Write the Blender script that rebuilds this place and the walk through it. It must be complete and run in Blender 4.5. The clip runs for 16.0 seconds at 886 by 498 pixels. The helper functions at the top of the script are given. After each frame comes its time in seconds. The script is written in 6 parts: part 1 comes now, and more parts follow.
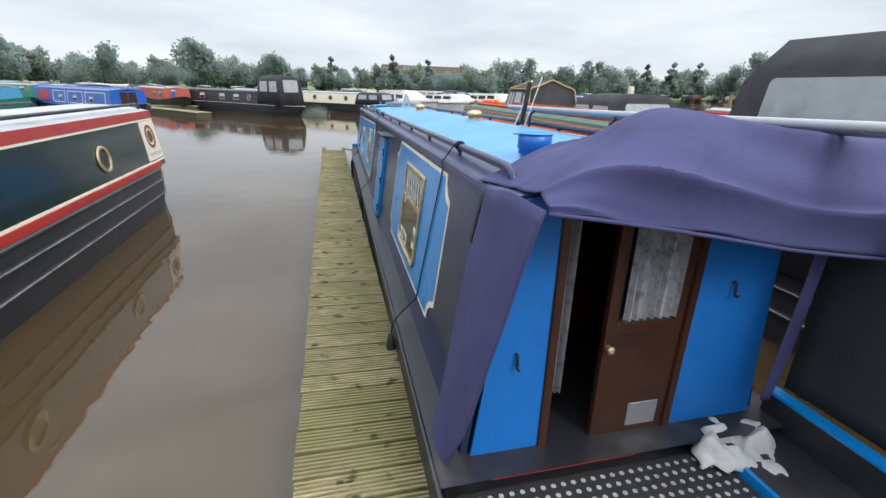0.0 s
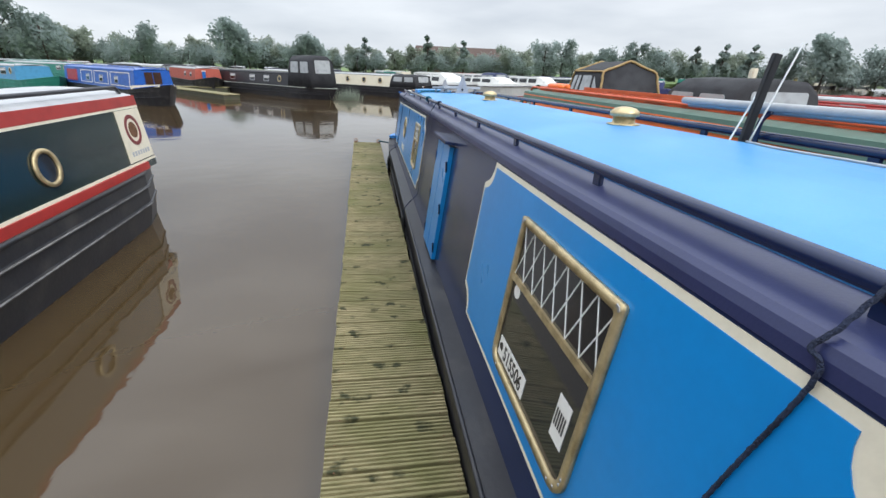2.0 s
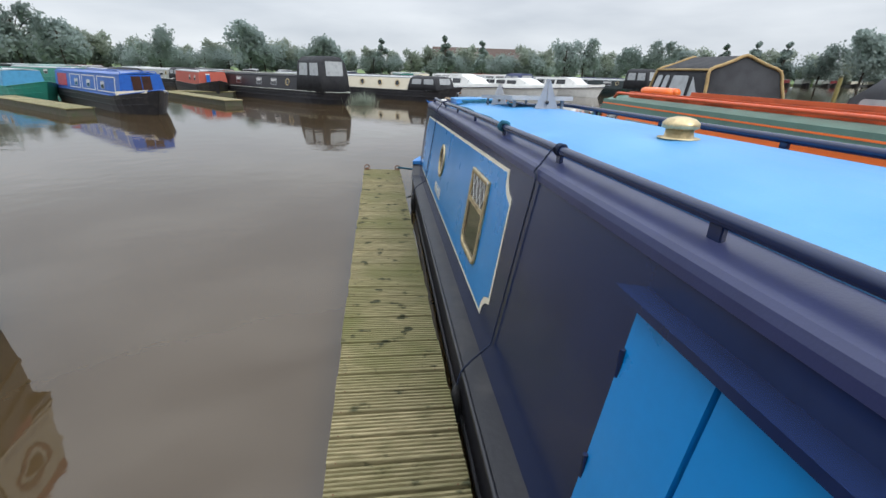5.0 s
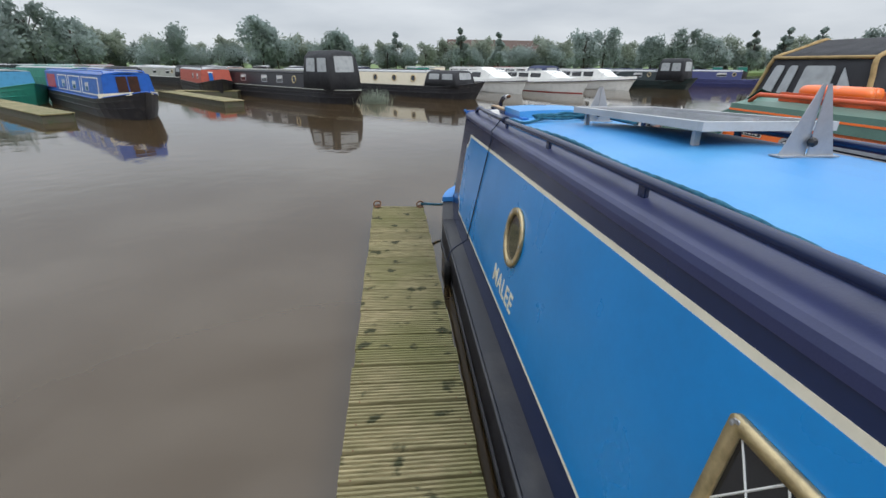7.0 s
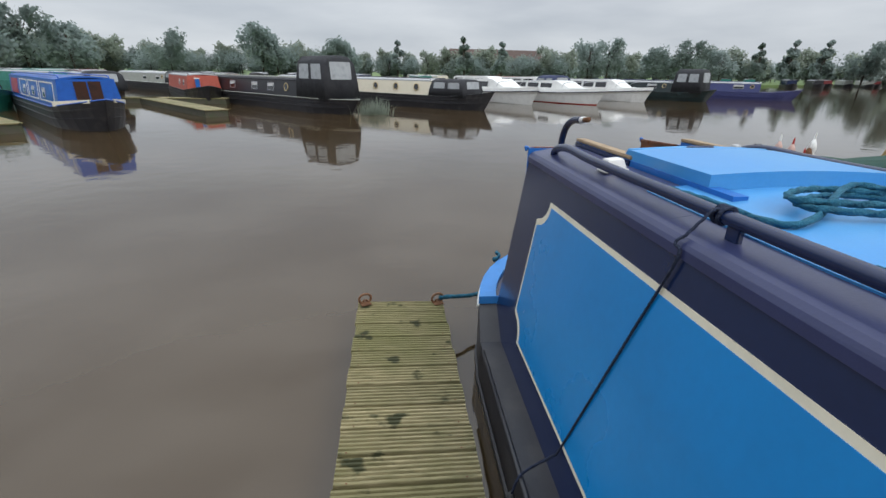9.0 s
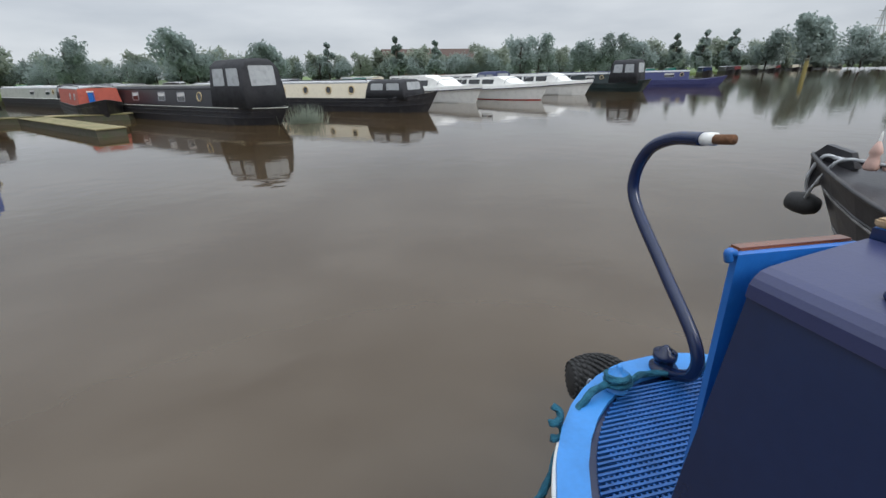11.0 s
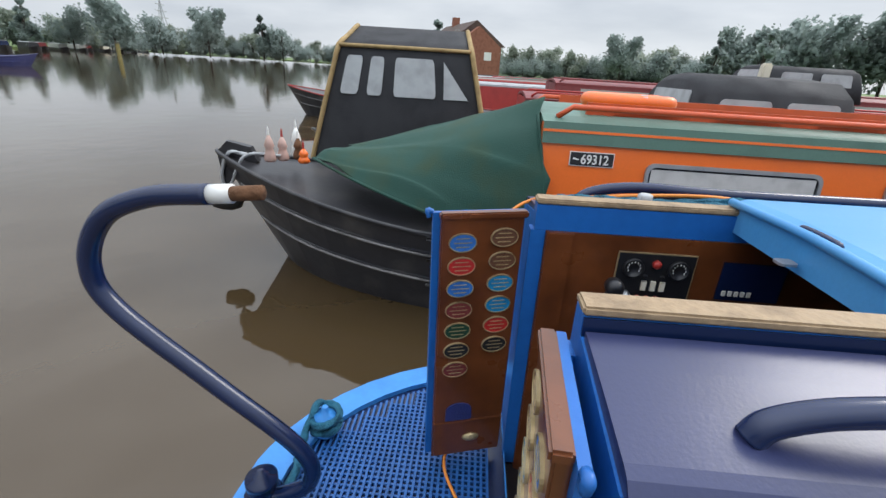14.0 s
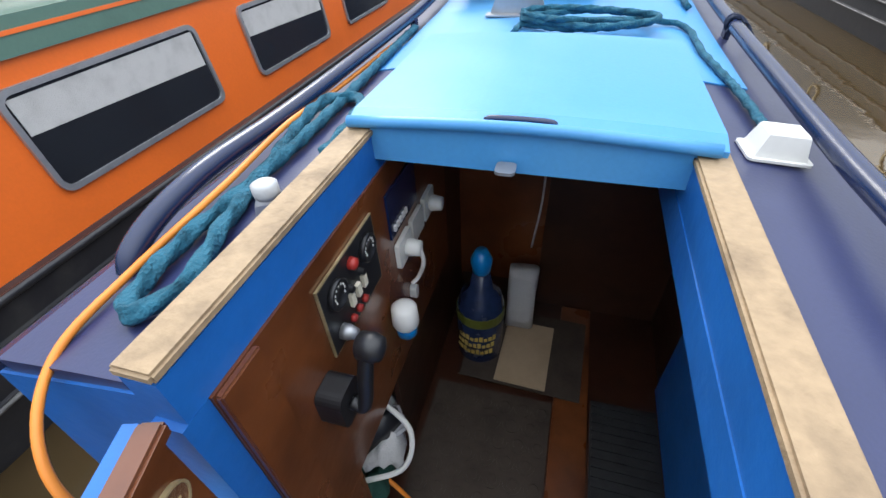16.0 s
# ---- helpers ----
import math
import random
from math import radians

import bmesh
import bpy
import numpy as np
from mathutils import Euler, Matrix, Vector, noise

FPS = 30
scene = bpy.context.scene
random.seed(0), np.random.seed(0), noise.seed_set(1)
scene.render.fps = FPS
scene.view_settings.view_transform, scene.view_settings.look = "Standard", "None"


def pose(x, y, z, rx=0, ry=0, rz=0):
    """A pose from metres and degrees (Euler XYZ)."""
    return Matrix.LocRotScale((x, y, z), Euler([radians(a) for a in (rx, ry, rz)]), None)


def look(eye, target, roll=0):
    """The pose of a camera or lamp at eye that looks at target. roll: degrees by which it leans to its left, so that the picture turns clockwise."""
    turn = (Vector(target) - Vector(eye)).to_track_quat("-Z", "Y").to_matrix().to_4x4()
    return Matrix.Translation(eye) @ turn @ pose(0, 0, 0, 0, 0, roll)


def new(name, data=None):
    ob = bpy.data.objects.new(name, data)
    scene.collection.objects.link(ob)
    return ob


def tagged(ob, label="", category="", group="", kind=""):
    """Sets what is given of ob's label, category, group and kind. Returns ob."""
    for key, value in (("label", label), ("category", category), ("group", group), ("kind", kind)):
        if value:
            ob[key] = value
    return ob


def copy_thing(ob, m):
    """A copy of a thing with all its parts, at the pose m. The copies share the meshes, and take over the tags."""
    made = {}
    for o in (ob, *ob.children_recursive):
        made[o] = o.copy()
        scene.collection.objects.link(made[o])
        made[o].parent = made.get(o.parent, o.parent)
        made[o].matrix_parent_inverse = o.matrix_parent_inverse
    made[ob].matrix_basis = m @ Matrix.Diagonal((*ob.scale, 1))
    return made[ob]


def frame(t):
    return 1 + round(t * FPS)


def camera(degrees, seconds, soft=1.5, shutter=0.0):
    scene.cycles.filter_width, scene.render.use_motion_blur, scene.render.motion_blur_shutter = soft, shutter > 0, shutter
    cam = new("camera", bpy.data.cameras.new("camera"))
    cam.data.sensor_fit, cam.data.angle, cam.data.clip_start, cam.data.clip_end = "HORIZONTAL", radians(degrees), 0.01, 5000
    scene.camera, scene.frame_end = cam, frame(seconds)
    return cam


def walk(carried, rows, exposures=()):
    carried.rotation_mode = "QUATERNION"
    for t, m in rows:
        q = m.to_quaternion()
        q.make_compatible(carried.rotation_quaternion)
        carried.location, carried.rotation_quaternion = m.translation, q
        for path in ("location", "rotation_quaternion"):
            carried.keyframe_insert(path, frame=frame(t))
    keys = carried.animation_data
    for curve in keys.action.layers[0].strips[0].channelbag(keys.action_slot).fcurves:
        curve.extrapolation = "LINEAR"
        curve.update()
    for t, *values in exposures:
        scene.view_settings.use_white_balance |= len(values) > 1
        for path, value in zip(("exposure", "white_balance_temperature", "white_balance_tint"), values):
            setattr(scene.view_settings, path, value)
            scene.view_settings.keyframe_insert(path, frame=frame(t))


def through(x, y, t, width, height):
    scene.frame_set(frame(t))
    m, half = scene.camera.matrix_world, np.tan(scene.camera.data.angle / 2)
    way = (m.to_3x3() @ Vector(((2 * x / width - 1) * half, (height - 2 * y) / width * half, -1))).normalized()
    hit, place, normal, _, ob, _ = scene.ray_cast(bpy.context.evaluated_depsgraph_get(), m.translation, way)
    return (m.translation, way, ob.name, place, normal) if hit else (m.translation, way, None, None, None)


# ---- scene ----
cam = camera(91.2, 16.0)
PATH = [
    (0, (-0.05, -2.167, 1.623), (0.419, -0.351, 0.928), 1.5),
    (0.5, (-0.075, -1.666, 1.589), (0.353, 0.156, 0.884), 2.2),
    (1, (-0.061, -1.179, 1.579), (0.345, 0.639, 0.851), 1.9),
    (1.5, (-0.032, -0.687, 1.574), (0.327, 1.135, 0.831), 2.3),
    (2, (-0.077, -0.235, 1.586), (0.263, 1.581, 0.822), 1.9),
    (2.5, (-0.039, 0.252, 1.562), (0.284, 2.07, 0.795), 1.5),
    (3, (-0.061, 0.745, 1.549), (0.25, 2.564, 0.778), 1.6),
    (3.2, (-0.05, 0.934, 1.554), (0.242, 2.763, 0.799), 1.6),
    (5.3, (-0.028, 3.072, 1.55), (0.237, 4.901, 0.785), 1.2),
    (5.5, (-0.029, 3.332, 1.543), (0.228, 5.157, 0.766), 1.0),
    (6, (-0.007, 3.927, 1.541), (0.235, 5.753, 0.761), 0.7),
    (6.5, (-0.006, 4.479, 1.547), (0.209, 6.307, 0.764), 0.5),
    (7, (-0.027, 5.044, 1.557), (0.177, 6.871, 0.771), 0.4),
    (7.5, (0.008, 5.636, 1.524), (0.208, 7.481, 0.778), 0.3),
    (8, (-0.016, 6.18, 1.505), (0.184, 8.022, 0.752), 0.6),
    (8.2, (-0.038, 6.395, 1.532), (0.171, 8.235, 0.776), 1.1),
    (10.3, (0.01, 8.591, 1.42), (0.219, 10.435, 0.673), 0.7),
    (10.5, (0.003, 8.75, 1.421), (0.28, 10.575, 0.653), 2.2),
    (11, (0.01, 9.107, 1.44), (0.447, 10.908, 0.687), -1.4),
    (11.5, (0.063, 9.361, 1.485), (0.776, 11.072, 0.734), -3.0),
    (12, (0.161, 9.59, 1.447), (1.478, 10.878, 0.67), -2.5),
    (12.5, (0.194, 9.706, 1.465), (1.839, 10.467, 0.619), -1.7),
    (13, (0.246, 9.724, 1.493), (2.003, 10.195, 0.662), 2.9),
    (13.5, (0.299, 9.794, 1.509), (2.114, 10.076, 0.716), 3.6),
    (14, (0.381, 9.864, 1.5), (2.224, 9.938, 0.727), 3.6),
    (14.5, (0.644, 9.915, 1.489), (2.490, 9.823, 0.727), 1.5),
    (15, (0.990, 9.905, 1.582), (2.751, 9.680, 0.662), -3.2),
    (15.2, (1.078, 9.872, 1.592), (2.706, 9.350, 0.556), -7.6),
    (15.5, (1.165, 9.835, 1.572), (2.370, 8.727, 0.424), -13.3),
    (16, (1.245, 9.812, 1.522), (1.680, 8.335, 0.250), -2.9),
]
walk(cam, [(t, look(eye, target, roll)) for t, eye, target, roll in PATH], [(0, 0.38), (1.2, 0.36), (2.0, 0.3), (2.5, 0.1), (3.0, 0.08), (5.7, 0.2), (6.5, 0.15), (7.0, 0.0), (8.0, -0.12), (10.5, -0.1), (12.5, 0.15), (14.5, 0.15), (15.0, 0.55), (16, 0.6)])

# ---- world and light: overcast morning ----
world = bpy.data.worlds.new("overcast")
scene.world = world
world.use_nodes = True
wn, wl = world.node_tree.nodes, world.node_tree.links
sky = wn.new("ShaderNodeTexSky")
sky.sky_type = "NISHITA"
sky.sun_disc = False
sky.sun_elevation, sky.sun_rotation = radians(40), radians(150)
wco = wn.new("ShaderNodeTexCoord")
wmap = wn.new("ShaderNodeMapping")
wmap.inputs["Scale"].default_value = (1.4, 1.4, 6.0)
cloud = wn.new("ShaderNodeTexNoise")
cloud.inputs["Scale"].default_value, cloud.inputs["Detail"].default_value = 2.2, 7
ramp = wn.new("ShaderNodeValToRGB")
ramp.color_ramp.elements[0].position, ramp.color_ramp.elements[0].color = 0.3, (5.0, 5.45, 6.1, 1)
ramp.color_ramp.elements[1].position, ramp.color_ramp.elements[1].color = 0.72, (7.2, 7.6, 8.1, 1)
wmix = wn.new("ShaderNodeMix")
wmix.data_type = "RGBA"
wmix.inputs[0].default_value = 0.93
wl.new(wco.outputs["Generated"], wmap.inputs["Vector"])
wl.new(wmap.outputs["Vector"], cloud.inputs["Vector"])
wl.new(cloud.outputs["Fac"], ramp.inputs["Fac"])
wl.new(sky.outputs["Color"], wmix.inputs[6])
wl.new(ramp.outputs["Color"], wmix.inputs[7])
# an overcast sky is brighter overhead than at the horizon
sep = wn.new("ShaderNodeSeparateXYZ")
grad = wn.new("ShaderNodeMapRange")
grad.inputs["From Min"].default_value, grad.inputs["From Max"].default_value = 0.25, 1.0
grad.inputs["To Min"].default_value, grad.inputs["To Max"].default_value = 1.0, 3.3
gm = wn.new("ShaderNodeVectorMath")
gm.operation = "SCALE"
wl.new(wco.outputs["Generated"], sep.inputs[0])
wl.new(sep.outputs["Z"], grad.inputs["Value"])
wl.new(wmix.outputs[2], gm.inputs[0])
wl.new(grad.outputs["Result"], gm.inputs["Scale"])
wl.new(gm.outputs["Vector"], wn["Background"].inputs["Color"])
wn["Background"].inputs["Strength"].default_value = 0.105
sun = new("sun", bpy.data.lights.new("sun", "SUN"))
sun.data.energy, sun.data.angle, sun.data.color = 1.4, radians(25), (1, 0.97, 0.93)
sun.matrix_world = look((20, -35, 33), (0, 0, 0))


# ---- materials ----
def mat(name, col, rough=0.5, metal=0.0, var=0.2, scale=6.0, bump=0.1, bscale=60.0, stain=None, amount=0.5, rand=0.0, coat=0.0, spec=0.5):
    """Base colour varied at two scales, optional stain colour, fine relief."""
    m = bpy.data.materials.new(name)
    m.use_nodes = True
    n, l = m.node_tree.nodes, m.node_tree.links
    p = n["Principled BSDF"]
    co = n.new("ShaderNodeTexCoord")
    big = n.new("ShaderNodeTexNoise")
    big.inputs["Scale"].default_value, big.inputs["Detail"].default_value = scale, 6
    l.new(co.outputs["Object"], big.inputs["Vector"])
    mix = n.new("ShaderNodeMix")
    mix.data_type = "RGBA"
    dark = stain or tuple(c * (1 - var) for c in col)
    mix.inputs[6].default_value, mix.inputs[7].default_value = (*col, 1), (*dark, 1)
    r = n.new("ShaderNodeValToRGB")
    r.color_ramp.elements[0].position, r.color_ramp.elements[1].position = 0.62 - 0.3 * amount, 0.85 - 0.2 * amount
    l.new(big.outputs["Fac"], r.inputs["Fac"])
    l.new(r.outputs["Color"], mix.inputs[0])
    fine = n.new("ShaderNodeTexNoise")
    fine.inputs["Scale"].default_value, fine.inputs["Detail"].default_value = bscale, 4
    l.new(co.outputs["Object"], fine.inputs["Vector"])
    hsv = n.new("ShaderNodeHueSaturation")
    mr = n.new("ShaderNodeMapRange")
    mr.inputs["To Min"].default_value, mr.inputs["To Max"].default_value = 1 - var * 0.5, 1 + var * 0.5
    l.new(fine.outputs["Fac"], mr.inputs["Value"])
    val = mr.outputs["Result"]
    if rand:
        info = n.new("ShaderNodeObjectInfo")
        mr2 = n.new("ShaderNodeMapRange")
        mr2.inputs["To Min"].default_value, mr2.inputs["To Max"].default_value = 1 - rand, 1 + rand
        l.new(info.outputs["Random"], mr2.inputs["Value"])
        mul = n.new("ShaderNodeMath")
        mul.operation = "MULTIPLY"
        l.new(val, mul.inputs[0])
        l.new(mr2.outputs["Result"], mul.inputs[1])
        val = mul.outputs[0]
    l.new(val, hsv.inputs["Value"])
    l.new(mix.outputs[2], hsv.inputs["Color"])
    l.new(hsv.outputs["Color"], p.inputs["Base Color"])
    rr = n.new("ShaderNodeMapRange")
    rr.inputs["To Min"].default_value, rr.inputs["To Max"].default_value = max(0.02, rough * 0.8), min(1, rough * 1.25)
    l.new(big.outputs["Fac"], rr.inputs["Value"])
    l.new(rr.outputs["Result"], p.inputs["Roughness"])
    p.inputs["Metallic"].default_value = metal
    p.inputs["Coat Weight"].default_value = coat
    p.inputs["Coat Roughness"].default_value = 0.12
    p.inputs["Specular IOR Level"].default_value = spec
    if bump:
        b = n.new("ShaderNodeBump")
        b.inputs["Strength"].default_value, b.inputs["Distance"].default_value = bump, 0.01
        l.new(fine.outputs["Fac"], b.inputs["Height"])
        l.new(b.outputs["Normal"], p.inputs["Normal"])
    return m


def water_material():
    m = bpy.data.materials.new("canal_water")
    m.use_nodes = True
    n, l = m.node_tree.nodes, m.node_tree.links
    p = n["Principled BSDF"]
    co = n.new("ShaderNodeTexCoord")
    a = n.new("ShaderNodeTexNoise")
    a.inputs["Scale"].default_value, a.inputs["Detail"].default_value = 0.25, 4
    l.new(co.outputs["Object"], a.inputs["Vector"])
    r = n.new("ShaderNodeValToRGB")
    r.color_ramp.elements[0].color, r.color_ramp.elements[1].color = (0.050, 0.032, 0.014, 1), (0.064, 0.043, 0.021, 1)
    l.new(a.outputs["Fac"], r.inputs["Fac"])
    l.new(r.outputs["Color"], p.inputs["Base Color"])
    p.inputs["Roughness"].default_value, p.inputs["IOR"].default_value = 0.035, 1.55
    w = n.new("ShaderNodeTexNoise")
    w.inputs["Scale"].default_value, w.inputs["Detail"].default_value = 1.6, 3
    w2 = n.new("ShaderNodeTexNoise")
    w2.inputs["Scale"].default_value, w2.inputs["Detail"].default_value = 9, 2
    add = n.new("ShaderNodeMath")
    add.operation = "MULTIPLY_ADD"
    add.inputs[1].default_value = 0.12
    for t in (w, w2):
        l.new(co.outputs["Object"], t.inputs["Vector"])
    l.new(w2.outputs["Fac"], add.inputs[0])
    l.new(w.outputs["Fac"], add.inputs[2])
    b = n.new("ShaderNodeBump")
    b.inputs["Strength"].default_value, b.inputs["Distance"].default_value = 0.12, 0.045
    l.new(add.outputs[0], b.inputs["Height"])
    l.new(b.outputs["Normal"], p.inputs["Normal"])
    return m


def glass_material(name, tint, rough=0.03):
    m = bpy.data.materials.new(name)
    m.use_nodes = True
    p = m.node_tree.nodes["Principled BSDF"]
    p.inputs["Base Color"].default_value = (*tint, 1)
    p.inputs["Roughness"].default_value = rough
    p.inputs["Transmission Weight"].default_value = 1.0
    p.inputs["IOR"].default_value = 1.45
    return m


def decking_material():
    """Grooved softwood: pale worn ribs, green algae, dark mossy blotches and knots."""
    m = bpy.data.materials.new("weathered_green_decking")
    m.use_nodes = True
    n, l = m.node_tree.nodes, m.node_tree.links
    p = n["Principled BSDF"]
    geo, info = n.new("ShaderNodeNewGeometry"), n.new("ShaderNodeObjectInfo")

    def noise_at(scale, detail, lo, hi, stretch=(1, 1, 1)):
        mp, t, r = n.new("ShaderNodeMapping"), n.new("ShaderNodeTexNoise"), n.new("ShaderNodeMapRange")
        mp.inputs["Scale"].default_value = stretch
        t.inputs["Scale"].default_value, t.inputs["Detail"].default_value = scale, detail
        r.inputs["From Min"].default_value, r.inputs["From Max"].default_value = lo, hi
        l.new(geo.outputs["Position"], mp.inputs["Vector"])
        l.new(mp.outputs["Vector"], t.inputs["Vector"])
        l.new(t.outputs["Fac"], r.inputs["Value"])
        return r.outputs["Result"]

    def mixed(fac, a, b):
        x = n.new("ShaderNodeMix")
        x.data_type = "RGBA"
        l.new(fac, x.inputs[0])
        for k, c in ((6, a), (7, b)):
            if isinstance(c, tuple):
                x.inputs[k].default_value = (*c, 1)
            else:
                l.new(c, x.inputs[k])
        return x.outputs[2]
    wood = mixed(info.outputs["Random"], (0.36, 0.30, 0.165), (0.24, 0.205, 0.105))
    grain = mixed(noise_at(60, 3, 0.3, 0.75, (0.15, 1, 1)), wood, (0.13, 0.115, 0.05))
    algae = mixed(noise_at(1.3, 5, 0.42, 0.68), grain, (0.145, 0.14, 0.05))
    moss = mixed(noise_at(8.5, 4, 0.60, 0.67, (0.8, 1, 1)), algae, (0.04, 0.042, 0.015))
    l.new(moss, p.inputs["Base Color"])
    p.inputs["Roughness"].default_value = 0.8
    bp = n.new("ShaderNodeBump")
    bp.inputs["Strength"].default_value, bp.inputs["Distance"].default_value = 0.5, 0.006
    l.new(noise_at(45, 4, 0, 1, (0.3, 1, 1)), bp.inputs["Height"])
    l.new(bp.outputs["Normal"], p.inputs["Normal"])
    return m


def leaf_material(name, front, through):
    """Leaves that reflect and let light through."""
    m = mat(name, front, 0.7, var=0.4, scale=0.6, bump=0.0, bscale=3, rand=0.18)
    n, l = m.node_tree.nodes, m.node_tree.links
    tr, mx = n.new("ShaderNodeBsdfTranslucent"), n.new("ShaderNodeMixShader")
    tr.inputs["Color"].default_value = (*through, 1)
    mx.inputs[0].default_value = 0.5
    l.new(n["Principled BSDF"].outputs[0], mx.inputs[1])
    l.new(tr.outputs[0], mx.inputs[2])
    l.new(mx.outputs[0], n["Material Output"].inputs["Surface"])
    return m


WATER = water_material()
GLASS = glass_material("clear_glass", (0.85, 0.9, 0.9))
VINYL = mat("clear_vinyl", (0.36, 0.38, 0.39), 0.16, var=0.25, scale=5, bump=0.6, bscale=7, spec=0.7)
DARKGLASS = mat("dark_window_glass", (0.02, 0.022, 0.025), 0.06, var=0.3, scale=3, bump=0.0, spec=0.8)
NAVY = mat("navy_gloss_paint", (0.007, 0.017, 0.062), 0.24, var=0.2, scale=3, bump=0.02, bscale=30, coat=0.15)
NAVYROOF = mat("navy_roof_paint", (0.028, 0.035, 0.098), 0.30, var=0.2, scale=5, bump=0.04, bscale=160)
BLACKHULL = mat("black_bitumen", (0.02, 0.02, 0.024), 0.38, var=0.3, scale=4, bump=0.15, bscale=25, stain=(0.055, 0.052, 0.05), amount=0.35)
BLUE = mat("mid_blue_gloss_paint", (0.003, 0.215, 0.56), 0.28, var=0.12, scale=2, bump=0.03, bscale=30, coat=0.3)
# paler mottling paints in both faded wear and the sky's sheen
ROOFBLUE = mat("pale_blue_faded_sheen_paint", (0.045, 0.25, 0.56), 0.36, var=0.14, scale=1.7, bump=0.04, bscale=120, stain=(0.10, 0.32, 0.57), amount=0.65)
FRAMEBLUE = mat("royal_blue_paint", (0.014, 0.125, 0.43), 0.35, var=0.2, scale=7, bump=0.1, bscale=40)
DECKBLUE = mat("deck_blue_paint", (0.04, 0.24, 0.62), 0.4, var=0.18, scale=8, bump=0.1, bscale=50)
# royal blue, taken darker to hold the deep shade under the canvas
BULKBLUE = mat("shaded_bulkhead_blue_paint", (0.006, 0.14, 0.46), 0.5, var=0.2, scale=3, bump=0.08, bscale=40, stain=(0.005, 0.10, 0.36), amount=0.45)
STRAKEGREY = mat("mottled_grey_strake", (0.19, 0.185, 0.18), 0.6, metal=0.2, var=0.6, scale=5, bump=0.3, bscale=30, stain=(0.045, 0.043, 0.042), amount=0.55)
CREAM = mat("cream_paint", (0.72, 0.66, 0.52), 0.4, var=0.12, scale=9, bump=0.05)
WHITE = mat("white_paint", (0.75, 0.75, 0.72), 0.4, var=0.12, scale=4, bump=0.05)
BRASS = mat("weathered_brass", (0.58, 0.46, 0.26), 0.36, metal=0.6, var=0.35, scale=14, bump=0.15, bscale=90, stain=(0.25, 0.19, 0.1), amount=0.5)
STEEL = mat("grey_steel", (0.42, 0.43, 0.45), 0.4, metal=0.7, var=0.2, scale=10, bump=0.1)
RUST = mat("rusty_iron", (0.16, 0.075, 0.035), 0.85, metal=0.2, var=0.5, scale=20, bump=0.6, bscale=80)
DECKWOOD = decking_material()
JETTYSIDE = mat("wet_dark_timber", (0.07, 0.065, 0.045), 0.8, var=0.4, scale=6, bump=0.4, stain=(0.05, 0.07, 0.03))
VARNISH = mat("varnished_mahogany", (0.15, 0.045, 0.014), 0.28, var=0.55, scale=4, bump=0.1, bscale=22, stain=(0.06, 0.017, 0.006), amount=0.55, coat=0.4)
OAK = mat("pale_oak", (0.33, 0.235, 0.14), 0.65, var=0.5, scale=14, bump=0.35, bscale=70, stain=(0.17, 0.12, 0.075), amount=0.4)
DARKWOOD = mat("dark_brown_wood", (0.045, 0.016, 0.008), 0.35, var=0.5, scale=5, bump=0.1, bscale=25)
COVER = mat("navy_canvas", (0.05, 0.05, 0.138), 0.85, var=0.25, scale=4, bump=0.4, bscale=260)
BLACKCANVAS = mat("black_canvas", (0.022, 0.023, 0.027), 0.8, var=0.3, scale=4, bump=0.35, bscale=90)
GREENCANVAS = mat("green_canvas", (0.012, 0.058, 0.043), 0.8, var=0.3, scale=3, bump=0.35, bscale=120, stain=(0.035, 0.06, 0.03), amount=0.35)
TANCANVAS = mat("tan_binding", (0.36, 0.25, 0.11), 0.8, var=0.35, scale=8, bump=0.3)
ORANGE = mat("orange_paint", (0.86, 0.165, 0.022), 0.35, var=0.12, scale=2, bump=0.03, coat=0.2)
ORANGERED = mat("orange_red_rail_paint", (0.6, 0.09, 0.025), 0.45, var=0.2, scale=6, bump=0.1)
SAGE = mat("sage_green_roof_paint", (0.10, 0.19, 0.15), 0.45, var=0.2, scale=3, bump=0.15)
DKGREEN = mat("dark_green_paint", (0.007, 0.019, 0.020), 0.2, var=0.2, scale=3, bump=0.02, coat=0.4)
RED = mat("red_paint", (0.36, 0.028, 0.022), 0.4, var=0.2, scale=4, bump=0.05)
MAROON = mat("maroon_paint", (0.19, 0.03, 0.03), 0.45, var=0.25, scale=3, bump=0.1)
GREYP = mat("grey_green_paint", (0.34, 0.35, 0.31), 0.5, var=0.25, scale=3, bump=0.1)
GREYROOF = mat("grey_roof_paint", (0.4, 0.41, 0.42), 0.6, var=0.25, scale=3, bump=0.15)
TEAL = mat("teal_green_paint", (0.02, 0.2, 0.15), 0.45, var=0.2, scale=2, bump=0.05)
ROPE_BLUE = mat("teal_blue_rope", (0.012, 0.12, 0.19), 0.85, var=0.5, scale=30, bump=1.0, bscale=150)
ROPE_NAVY = mat("dark_navy_rope", (0.015, 0.025, 0.06), 0.85, var=0.5, scale=30, bump=1.0, bscale=200)
CABLE_O = mat("orange_cable", (0.75, 0.24, 0.03), 0.45, var=0.15, scale=10, bump=0.05)
RUBBER = mat("black_rubber", (0.02, 0.02, 0.02), 0.7, var=0.3, scale=20, bump=0.3)
PLASTICW = mat("white_plastic", (0.74, 0.73, 0.69), 0.35, var=0.08, scale=10, bump=0.03)
PLASTICB = mat("black_plastic", (0.015, 0.015, 0.017), 0.35, var=0.2, scale=10, bump=0.05)
